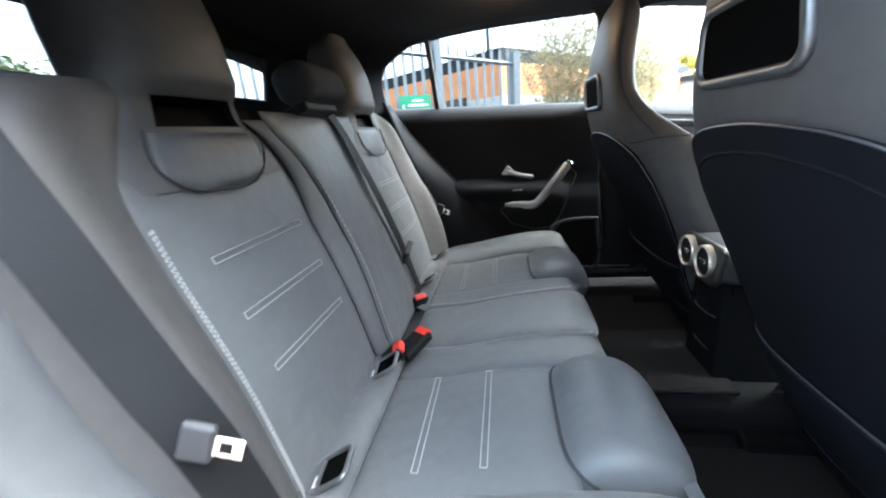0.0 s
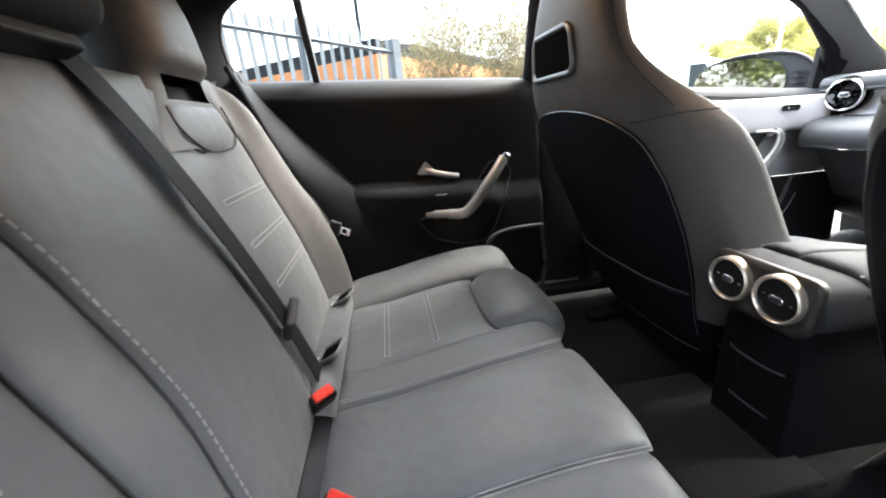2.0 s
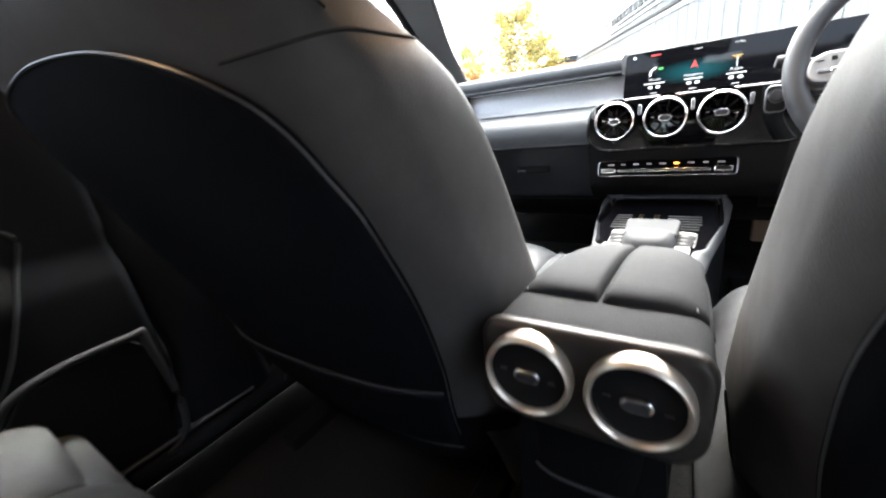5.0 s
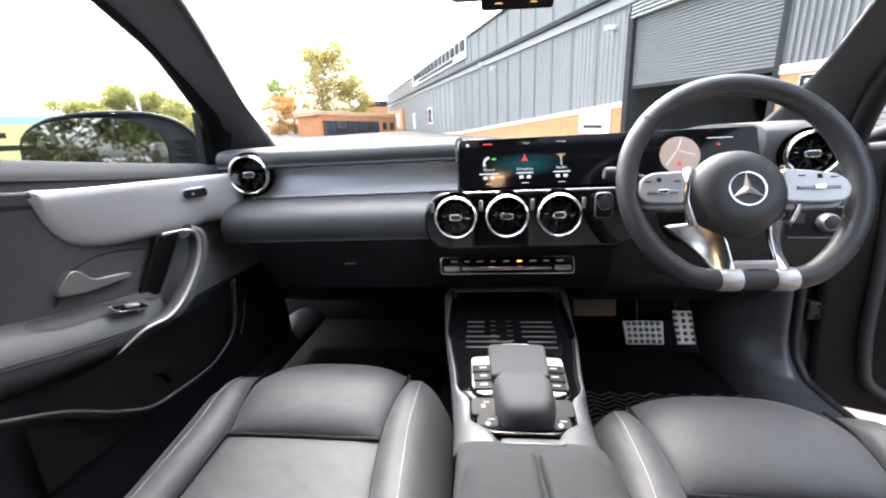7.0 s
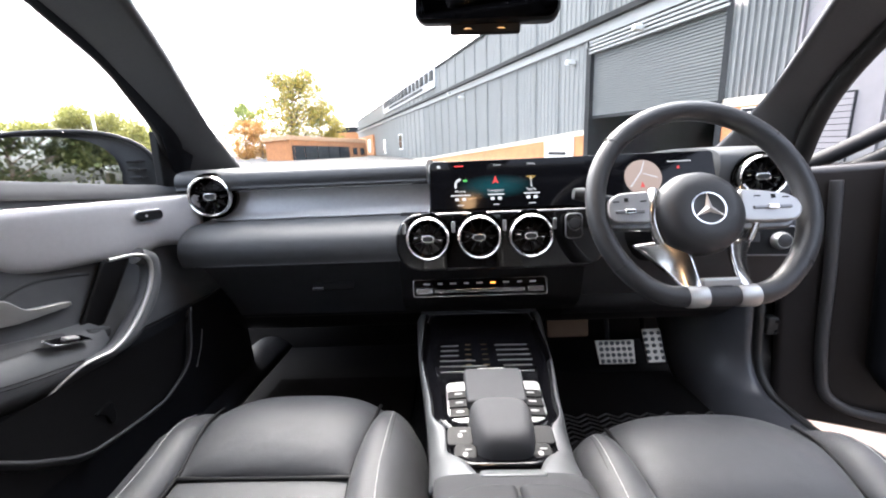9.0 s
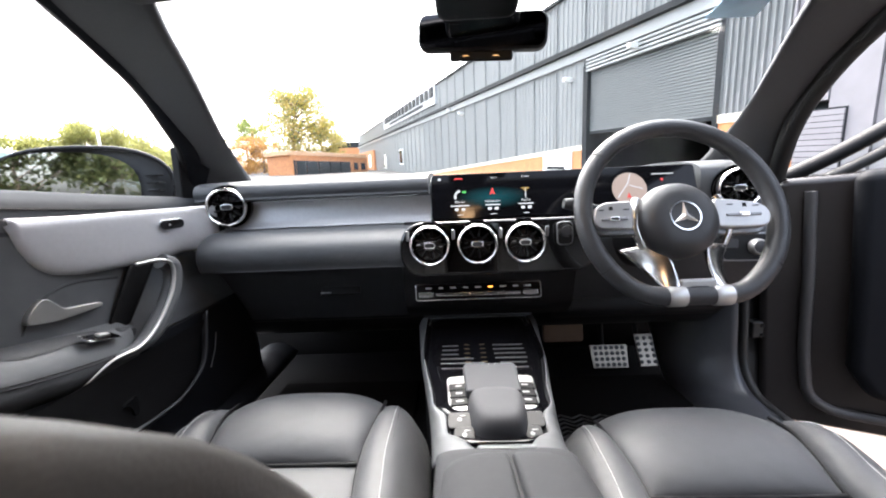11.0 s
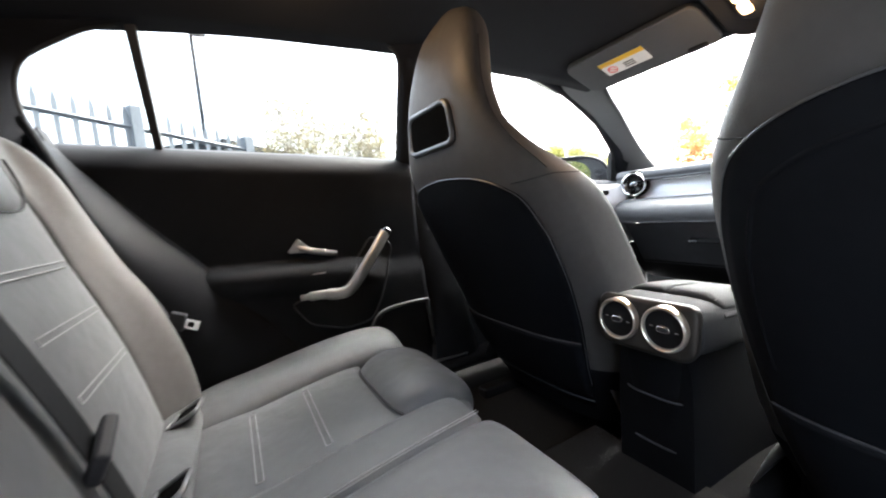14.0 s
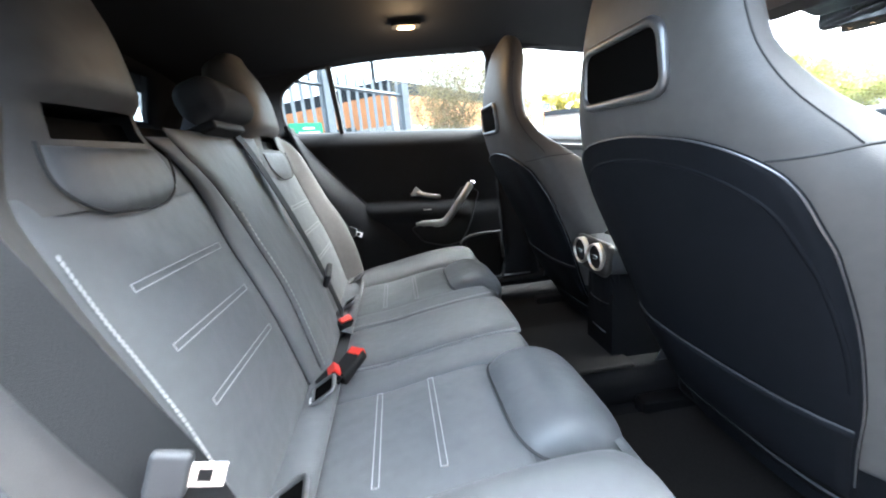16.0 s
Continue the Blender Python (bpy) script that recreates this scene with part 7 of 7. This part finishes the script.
# ---- trees ----
def tree(name, at, height, crown, mat, label, seed, clumps=26, leaves=120, size=0.2, low=0.3, twigs=False, spread=1.0):
    rnd = random.Random(seed)
    t = empty(name, label, "tree" if not twigs else "bush", at)
    lean = Vector((rnd.uniform(-0.05, 0.05), rnd.uniform(-0.05, 0.05), 1))
    tips = []
    stems = 1 if not twigs else 16
    verts, faces = [], []
    def limb(p, q, r0, r1, n=6):
        base = len(verts)
        d = (q - p).normalized()
        s = d.orthogonal().normalized()
        w = d.cross(s)
        for pt, r in ((p, r0), (q, r1)):
            for k in range(n):
                c = 2 * math.pi * k / n
                verts.append(pt + s * math.cos(c) * r + w * math.sin(c) * r)
        for k in range(n):
            faces.append((base + k, base + (k + 1) % n, base + n + (k + 1) % n, base + n + k))
    for s in range(stems):
        o = Vector((rnd.uniform(-0.25, 0.25), rnd.uniform(-0.25, 0.25), 0)) if twigs else Vector()
        top = Vector((lean.x * height, lean.y * height, height * 0.85)) if not twigs else Vector((crown * math.cos(2.4 * s) * (s / 16) ** 0.5, crown * math.sin(2.4 * s) * (s / 16) ** 0.5, height * rnd.uniform(0.86, 1.0) * (1 - 0.25 * s / 16)))
        r = height * 0.018 if not twigs else 0.014
        pts = [o.lerp(top, k / 6) + Vector((rnd.uniform(-1, 1), rnd.uniform(-1, 1), 0)) * (0.02 * height if k else 0) for k in range(7)]
        for k in range(6):
            limb(pts[k], pts[k + 1], r * (1 - k / 7), r * (1 - (k + 1) / 7))
        for k in range(clumps // stems):
            z = rnd.uniform(low, 1.0)
            p = pts[0].lerp(pts[6], z) if twigs else Vector((lean.x * height * z, lean.y * height * z, height * 0.85 * z))
            i = min(5, int(z * 6))
            p = pts[i].lerp(pts[i + 1], z * 6 - i)
            a = rnd.uniform(0, 6.28)
            reach = crown * spread * (0.35 + 0.65 * math.sin(math.pi * min(1, 0.15 + 0.85 * (z - low) / (1 - low)))) * rnd.uniform(0.45, 1.0)
            q = p + Vector((math.cos(a) * reach, math.sin(a) * reach, reach * rnd.uniform(0.1, 0.8)))
            if twigs:
                q = p + Vector((math.cos(a), math.sin(a), rnd.uniform(0.6, 1.6))) * height * rnd.uniform(0.06, 0.16)
            limb(p, q, r * 0.35, r * 0.1, 5)
            tips.append((q, p))
    link("trunk", verts, faces, TWIG if twigs else BARK, t)
    lv, lf = [], []
    for q, p in tips:
        rad = crown * (0.24 if not twigs else 0.12) * rnd.uniform(0.6, 1.4)
        for _ in range(leaves):
            d = Vector((rnd.gauss(0, 1), rnd.gauss(0, 1), rnd.gauss(0, 0.7))) * rad * 0.55
            c = (q if rnd.random() < 0.75 else p.lerp(q, rnd.random())) + d
            a = Vector((rnd.uniform(-1, 1), rnd.uniform(-1, 1), rnd.uniform(-1, 1))).normalized()
            b = a.orthogonal().normalized()
            s = size * rnd.uniform(0.6, 1.3)
            i = len(lv)
            lv += [c - a * s * 0.5, c + b * s * 0.3, c + a * s * 0.5, c - b * s * 0.3]
            lf.append((i, i + 1, i + 2, i + 3))
    me = bpy.data.meshes.new("crown")
    me.from_pydata([tuple(x) for x in lv], [], lf)
    me.materials.append(mat)
    ob = new("crown", me)
    ob.parent = t
    ob["kind"] = "stuff"
    return t


p = polar(-22.0, 68)
tree("autumn_tree", (p.x, p.y, 2.5), 14.6, 6.4, GOLDLEAF, "tall thin autumn tree with yellow-green leaves", 3, 74, 220, 0.3, 0.18)
p = polar(-27.3, 70)
tree("autumn_tree", (p.x, p.y, 2.5), 10.2, 3.0, GREENLEAF, "thin tree with sparse green leaves at its top", 8, 18, 130, 0.28, 0.6)
p = polar(-18.8, 72)
tree("autumn_tree", (p.x, p.y, 2.5), 9.4, 5.0, GOLDLEAF, "autumn tree with yellowing leaves", 5, 34, 230, 0.3, 0.25)
for az, d, h, sd in ((-28.2, 62, 6.6, 12), (-26.2, 64, 6.4, 13)):
    p = polar(az, d)
    tree("orange_tree", (p.x, p.y, 2.0), h, 3.0, ORANGELEAF, "small tree in orange autumn leaf", sd, 30, 130, 0.25, 0.15)
for az, d, h, cr, sd in ((-47, 30, 4.6, 1.8, 21), (-43.5, 29, 5.2, 2.0, 22), (-40, 30, 4.6, 1.9, 23), (-37, 33, 4.2, 2.0, 24), (-34, 37, 4.0, 2.0, 25)):
    p = polar(az, d)
    tree("hedge_tree", (p.x, p.y, -0.2), h, cr, HEDGELEAF, "rounded yellow-green tree at the edge of the yard", sd, 40, 420, 0.14, 0.15)
p = polar(-66, 34)
tree("hedge_tree", (p.x, p.y, -0.2), 5.2, 2.2, GOLDLEAF, "green and yellow tree behind the sheds", 31, 22, 220, 0.3, 0.2)
for (x, y), h, sd, cr in (((-8.7, 1.1), 3.75, 41, 1.1), ((-9.0, 2.75), 3.5, 42, 0.75)):
    tree("bare_shrub", (x, y, -0.02), h, cr, PALELEAF, "nearly bare shrub with a few brown leaves", sd, 800, 17, 0.045, 0.25, twigs=True)

# ---- steel palisade fence ----
fence = empty("palisade_fence", "grey steel palisade fence with pointed pales", "fence")
P0, P1 = Vector((-3.05, -3.7, 0)), Vector((-5.08, -0.12, 0))
run = (P1 - P0).length
dirn = (P1 - P0).normalized()
top = lambda s: 1.93 + 0.1 * (run - s)
for h in (0.35, -0.16):
    v0, v1 = P0 + Vector((0, 0, h if h > 0 else top(0) + h)), P1 + Vector((0, 0, h if h > 0 else top(run) + h))
    tube("rail", [v0, v1], 0.03, FENCE, fence, n=4)
k = 0
s = 0.0
while s < run - 0.1:
    q = P0 + dirn * s
    w = dirn * 0.022
    t = top(s)
    n = dirn.cross(Vector((0, 0, 1))) * 0.012
    ol = [q - w, q + w, q + w + Vector((0, 0, t - 0.05)), q + Vector((0, 0, t + 0.06)), q - w + Vector((0, 0, t - 0.05))]
    v = ol + [p + n for p in ol]
    link("pale", v, [(0, 1, 2, 3, 4), (9, 8, 7, 6, 5)] + [(i, (i + 1) % 5, 5 + (i + 1) % 5, 5 + i) for i in range(5)], FENCE, fence, smooth=False)
    s += 0.125
for s, w, h in ((run, 0.11, 1.93), (run - 1.16, 0.1, 2.1), (0, 0.1, 2.4)):
    q = P0 + dirn * s
    block("post", (w, w, h), pose(q.x, q.y, h / 2, 0, 0, 30), FENCE, fence, bevel=0.006)
gs = empty("green_sign", "green sign with white bars on the fence", "sign", (-4.28, -1.42, 1.3))
GM = Matrix(((dirn.x, 0, dirn.y, 0), (dirn.y, 0, -dirn.x, 0), (0, 1, 0, 0), (0, 0, 0, 1)))
prism("board", oval(0.42, 0.25, 0.01, 3), 0.012, GM @ pose(0, 0, 0.02), GREENSIGN, gs)
for k in range(3):
    prism("sign_bar", oval((0.14, 0.26, 0.18)[k], 0.022, 0.002, 2), 0.004, GM @ pose(0.03, 0.06 - 0.055 * k, 0.032), WHITE, gs)
prism("arrow", [(-0.02, 0), (0.012, 0.03), (0.012, -0.03)], 0.004, GM @ pose(-0.165, -0.01, 0.032), WHITE, gs)

# ---- low buildings across the road ----
row = empty("brick_units", "low orange brick units with dark fascia and grey lower walls", "building")
for p, q in (((-19, -9.0), (-11.9, -0.3)), ((-11.9, -0.3), (-23, 9.5))):
    slab("lower_wall", p, q, 0, 1.9, -0.3, GREYWALL, row)
    slab("brick_band", p, q, 1.9, 2.85, -0.3, BRICK, row)
    slab("fascia", p, q, 2.85, 3.25, -0.35, CLAD2, row)
for k in range(5):
    t = 0.1 + 0.17 * k
    p = Vector((-19, -9, 0)).lerp(Vector((-11.9, -0.3, 0)), t)
    q = Vector((-19, -9, 0)).lerp(Vector((-11.9, -0.3, 0)), t + 0.08)
    slab("window", (p.x + 0.05, p.y), (q.x + 0.05, q.y), 0.9, 2.0, 0.1, DARKWIN, row)
verge = link("grass_verge", *grid(lambda u, v: (-7.2 - 3.6 * u, -1.5 + 9 * v, 0.02 + 0.35 * math.sin(math.pi * u) * min(1, 4 * v)), 10, 14), GRASS)
tagged(verge, "mown green grass verge", "grass", kind="structure")
post = empty("street_lamp", "tall thin grey street lamp", "street lamp", (-15.9, -0.8, 0))
tube("pole", [(0, 0, 0), (0, 0, 7.6)], [0.09, 0.06], CLAD2, post)
block("lamp_head", (0.22, 0.5, 0.12), pose(0, 0.2, 7.62), FENCE, post, bevel=0.03)
p = polar(-42.8, 24)
post = empty("street_lamp", "white pole among the trees", "street lamp", (p.x, p.y, 0))
tube("pole", [(0, 0, 0), (0, 0, 4.6)], 0.06, WHITE, post)
shed = empty("grey_shed", "low grey sheds and boundary wall across the yard", "building")
slab("wall", polar(-74, 24), polar(-55, 25), 0, 2.5, -3, GREYWALL, shed)
slab("roof", polar(-75, 23.8), polar(-54.5, 24.8), 2.5, 2.75, -3.4, CLAD2, shed)
slab("wall", polar(-54, 22), polar(-48, 24), 0, 2.0, -3, CREAM, shed)
slab("roof", polar(-54.5, 21.8), polar(-47.5, 23.8), 2.0, 2.15, -3.4, CLAD, shed)
slab("boundary_wall", polar(-47, 27), polar(-28, 40), 0, 1.8, -0.3, GREYWALL, shed)


def van(at, turn):
    v = empty("delivery_van", "pale blue delivery van with a pale yellow side panel", "van", at)
    m = pose(0, 0, 0, 0, 0, turn)
    side = [(-1.75, 0.3), (1.7, 0.3), (1.75, 0.8), (1.65, 1.0), (1.0, 1.15), (0.62, 1.72), (0.4, 1.82), (-1.65, 1.82), (-1.75, 1.7)]
    M = m @ Matrix(((1, 0, 0, 0), (0, 0, 1, -0.85), (0, 1, 0, 0), (0, 0, 0, 1)))
    prism("body", side, 1.7, M, VANPAINT, v, bevel=0.06, segs=3)
    for y in (-0.856, 0.846):
        prism("side_window", [(0.2, 1.15), (0.85, 1.15), (0.5, 1.65), (0.2, 1.65)], 0.01, m @ Matrix(((1, 0, 0, 0), (0, 0, 1, y), (0, 1, 0, 0), (0, 0, 0, 1))), DARKWIN, v)
        pan = prism("yellow_panel", [(-1.6, 0.9), (0.05, 0.9), (0.05, 1.62), (-1.6, 1.62)], 0.012, m @ Matrix(((1, 0, 0, 0), (0, 0, 1, y), (0, 1, 0, 0), (0, 0, 0, 1))), VANYELLOW, v)
        for k, (a, b, z) in enumerate(((-0.75, -0.35, 1.38), (-1.05, 0.0, 1.15))):
            prism("letter_bar", [(a, z), (b, z), (b, z + 0.1), (a, z + 0.1)], 0.016, m @ Matrix(((1, 0, 0, 0), (0, 0, 1, y - 0.002), (0, 1, 0, 0), (0, 0, 0, 1))), CLAD2, pan)
    for x in (-1.15, 1.1):
        for y in (-0.8, 0.8):
            w = lathe("wheel", [(0.18, -0.1), (0.3, -0.1), (0.32, -0.06), (0.32, 0.06), (0.3, 0.1), (0.18, 0.1)], m @ pose(x, y, 0.32, 90), RUBBER, v, n=24)
            lathe("rim", [(0, -0.08), (0.18, -0.09), (0.19, 0.09), (0, 0.08)], m @ pose(x, y, 0.32, 90), TRIM, w, n=20)


p = polar(-51.0, 12.0)
van((p.x, p.y, 0.0), 36)

# ---- the car's own outside: bonnet, door mirrors, open driver's door ----
bon = link("bonnet", *grid(lambda u, v: ((2 * u - 1) * 0.78, 1.42 + 0.95 * v, 0.9 - 0.12 * v - 0.05 * (2 * u - 1) ** 2 + 0.0), 16, 12), PAINT, solid=0.01)
tagged(bon, "black glossy painted car bonnet", "bonnet")
dm = empty("door_mirror", "black door mirror with silvered glass", "door mirror", (-1.078, 1.12, 0.938))
dm.rotation_euler = (0, 0, radians(11))
def shellm(u, v):
    a = 2 * math.pi * u
    t = v
    r = math.sin(math.pi / 2 * min(1, 1.15 - t)) if t > 0.15 else 1.0
    r = math.sqrt(max(0.0, 1 - t ** 2.2))
    c, s = math.cos(a), math.sin(a)
    return Vector((0.215 * r * math.copysign(abs(c) ** 0.75, c) - 0.005, 0.12 * t + 0.03 * c * r, 0.112 * r * math.copysign(abs(s) ** 0.8, s)))
v, f = grid(shellm, 32, 12, cu=True)
link("shell", v, f, PAINT, dm, sharp=80)
def plate(k, sx=1.0, dx=0.0, sz=1.0, dy=0.0):
    q = shellm(k / 32, 0)
    x = q.x * sx + dx
    return Vector((x, 0.2 * x + dy, q.z * sz))
link("shell_face", [plate(k, dy=0.01) for k in range(32)], [tuple(range(32))], PLASTIC, dm, smooth=False)
tube("shell_rim", [shellm(k / 32, 0) for k in range(32)], 0.007, DARK, dm, cyclic=True)
link("mirror_glass", [plate(k, 0.78, -0.042, 0.9, 0.0) for k in range(32)], [tuple(range(32))], MIRROR, dm, "silvered mirror glass", smooth=False)
tube("stalk", [(0.14, 0.06, -0.05), (0.27, 0.04, -0.07)], 0.025, DARK, dm)
for k in range(4):
    block("vane", (0.05, 0.02, 0.006), pose(0.165, 0.02, -0.035 + 0.022 * k, 0, 0, -30), DARK, dm, bevel=0.002)

def flank(u, v):
    y = -1.7 + 2.72 * u
    z = 0.22 + (lerp(SILL, y) - 0.245) * v
    return Vector((-0.905 + 0.03 * v ** 3 + 0.012 * math.cos(7 * v) - 0.05 * max(0.0, -1.0 - y), y, z))
side = link("body_side", *grid(flank, 30, 14), PAINT, solid=0.008, sharp=60)
tagged(side, "black glossy painted body side of the car", "car body", kind="structure")
waist = tube("waist_strip", [flank(t, 1) + Vector((-0.004, 0, 0)) for t in np.linspace(0.1, 1, 30)], 0.005, CHROME, n=6)
tagged(waist, "thin bright strip under the side windows", "trim", kind="structure")

GREYSEAL = material("grey_rubber_seal", (0.06, 0.058, 0.06), 0.5, vary=0.1)
# Black car paint lightened and browned; the paving's reflection is in the colour.
DOORGLOSS = material("paving_tinted_door_paint", (0.032, 0.028, 0.027), 0.25, vary=0.05, spec=0.5)
od = empty("open_door", "black driver's door standing open, with silver inlay", "car door", (0.8, 1.1, 0.35))
om = pose(0, 0, 0, 0, 0, 62)
# door lies along local -y from its hinge; +x is its outer face
prism("panel", [(-0.01, -0.14), (-0.98, -0.1), (-1.06, 0.2), (-1.04, 0.62), (0.0, 0.53), (0.02, 0.3)], 0.14, om @ Matrix(((0, 0, 1, -0.02), (1, 0, 0, 0), (0, 1, 0, 0), (0, 0, 0, 1))), DOORGLOSS, od, bevel=0.02, segs=3)
prism("inner_trim", [(-0.21, -0.01), (-0.95, 0.0), (-1.0, 0.3), (-0.98, 0.6), (-0.13, 0.545), (-0.15, 0.3), (-0.165, 0.06)], 0.06, om @ Matrix(((0, 0, 1, -0.075), (1, 0, 0, 0), (0, 1, 0, 0), (0, 0, 0, 1))), DOORTRIM, od, bevel=0.025, segs=3)
prism("silver_inlay", [(-0.3, 0.42), (-0.75, 0.4), (-0.8, 0.52), (-0.3, 0.5)], 0.02, om @ Matrix(((0, 0, 1, -0.085), (1, 0, 0, 0), (0, 1, 0, 0), (0, 0, 0, 1))), TRIM, od, bevel=0.006)
tube("pull", curve_points([om @ Vector((-0.09, -0.42, 0.4)), om @ Vector((-0.12, -0.45, 0.32)), om @ Vector((-0.12, -0.55, 0.25)), om @ Vector((-0.09, -0.7, 0.24))], 8), 0.012, SILVER, od)
fl = [om @ Vector((0.06, y, z)) for y, z in ((-0.01, 0.525), (-0.13, 0.595), (-0.33, 0.73), (-0.56, 0.85), (-0.8, 0.92), (-1.0, 0.9), (-1.05, 0.6))]
tube("window_frame", curve_points(fl, 8), 0.028, DARK, od, "black window frame", n=10, flat=0.7)
tube("door_seal", curve_points([p + om.to_3x3() @ Vector((-0.04, -0.02, -0.035)) for p in fl], 8), 0.014, RUBBER, od, n=8)
tube("edge_seal", curve_points([om @ Vector((-0.03, y, z)) for y, z in ((-0.06, 0.5), (-0.075, 0.3), (-0.09, 0.05), (-0.13, -0.06), (-0.3, -0.075), (-0.9, -0.06))], 8), 0.013, GREYSEAL, od, n=8)
for k, (dy, dx) in enumerate(((0.0, -0.01), (0.035, 0.02))):
    line = [(-0.05 + dy, 0.5), (-0.062 + dy, 0.3), (-0.07 + dy, 0.08), (-0.1 + dy, -0.06), (-0.2 + dy, -0.105), (-0.55, -0.112), (-0.95, -0.09)]
    tube("body_seal", curve_points([om @ Vector((dx, y, z)) for y, z in line], 8), 0.01, GREYSEAL, od, n=8)
fl2 = curve_points(fl, 4)
link("pane", fl2 + [om @ Vector((0.06, -1.04, 0.58)), om @ Vector((0.06, -0.02, 0.52))], [tuple(range(len(fl2) + 2))], GLASS, od, smooth=False)
tube("check_strap", [om @ Vector((0.0, -0.02, 0.3)), Vector((-0.06, -0.05, 0.3))], 0.01, CHROME, od)
edge = curve_points([(0.7, 1.085, 0.9), (0.7, 1.072, 0.7), (0.7, 1.055, 0.52), (0.7, 1.04, 0.4), (0.7, 0.99, 0.34), (0.7, 0.92, 0.327), (0.7, 0.85, 0.325), (0.7, 0.7, 0.31)], 8)
def kick_sheet(u, v):
    p = edge[round(u * (len(edge) - 1))]
    inner = Vector((0.585, p.y + 0.1 + 0.16 * min(1.0, max(0.0, (p.z - 0.3) / 0.25)), max(0.262, p.z - 0.08)))
    return p.lerp(inner, v) + Vector((-0.02, -0.018, 0.02)) * math.sin(math.pi * v) ** 0.8
kick = link("kick_panel", *grid(kick_sheet, len(edge) - 1, 14), material("smooth_kick_plastic", (0.055, 0.056, 0.062), 0.34, bump=0.1, bump_scale=900), solid=0.012, sharp=80)
tagged(kick, "black plastic kick panel beside the pedals", "trim", kind="structure")
seal = tube("door_seal", [p + Vector((0.012, -0.004, 0)) for p in edge], 0.011, RUBBER)
tagged(seal, "black rubber seal round the front door opening", "door seal", kind="structure")
frame_post = link("door_frame", *grid(lambda u, v: edge[round(u * (len(edge) - 1))] + Vector((0.02 + 0.13 * v, 0.03 + 0.04 * math.sin(3 * v), -0.02 * v - (0.16 * v if edge[round(u * (len(edge) - 1))].z < 0.38 else 0.0))), len(edge) - 1, 8), RUBBER, solid=0.015, sharp=80)
tagged(frame_post, "black painted front door frame", "door frame", kind="structure")
for z in (0.12, 0.39):
    hinge = block("hinge", (0.05, 0.03, 0.05), pose(-0.01, 0.0, z), RUBBER, od, "black steel hinge with bright bolts", bevel=0.006)
    for k in (-1, 1):
        lathe("bolt", [(0, 0.005), (0.0045, 0.005), (0.005, 0.0)], pose(-0.01, -0.015, z + 0.014 * k, 90), DARK, hinge, n=10)
# Rear door, out of view; added to screen light from the open doorway.
rd = empty("rear_open_door", "black rear door standing open, unseen, added to block light", "car door", (0.8, 0.12, 0.35))
rm = pose(0, 0, 0, 0, 0, 52)
RD = rm @ Matrix(((0, 0, 1, -0.02), (1, 0, 0, 0), (0, 1, 0, 0), (0, 0, 0, 1)))
prism("panel", [(-0.01, -0.14), (-0.5, -0.12), (-0.78, 0.12), (-0.9, 0.4), (-0.92, 0.66), (0.0, 0.62), (0.02, 0.3)], 0.12, RD, PAINT, rd, bevel=0.02, segs=3)
prism("inner_trim", [(-0.06, -0.04), (-0.48, -0.02), (-0.72, 0.18), (-0.84, 0.42), (-0.86, 0.63), (-0.05, 0.6)], 0.05, RD @ pose(0, 0, -0.045), DOORTRIM, rd, bevel=0.02, segs=3)
rl = [rm @ Vector((0.04, y, z)) for y, z in ((-0.02, 0.62), (-0.05, 0.9), (-0.1, 0.95), (-0.4, 0.95), (-0.65, 0.9), (-0.86, 0.8), (-0.92, 0.66))]
tube("window_frame", curve_points(rl, 6), 0.028, RUBBER, rd, "black window frame", n=8)
link("pane", [p.copy() for p in rl], [tuple(range(len(rl)))], TINTED, rd, smooth=False)
pav = link("paving", *grid(lambda u, v: (0.95 + 5 * u, -1.5 + 7 * v, 0.0 + 0.001 * u), 6, 6), PAVER)
tagged(pav, "pinkish block paving beside the car", "paving", kind="structure")

for k in range(7):
    tree("hedge_tree", (-7 + 2.3 * k, -12.5 - 0.6 * (k % 2), -0.2), 4.3, 1.9, DARKLEAF, "dark green hedge tree behind the car", 60 + k, 30, 380, 0.15, 0.05)
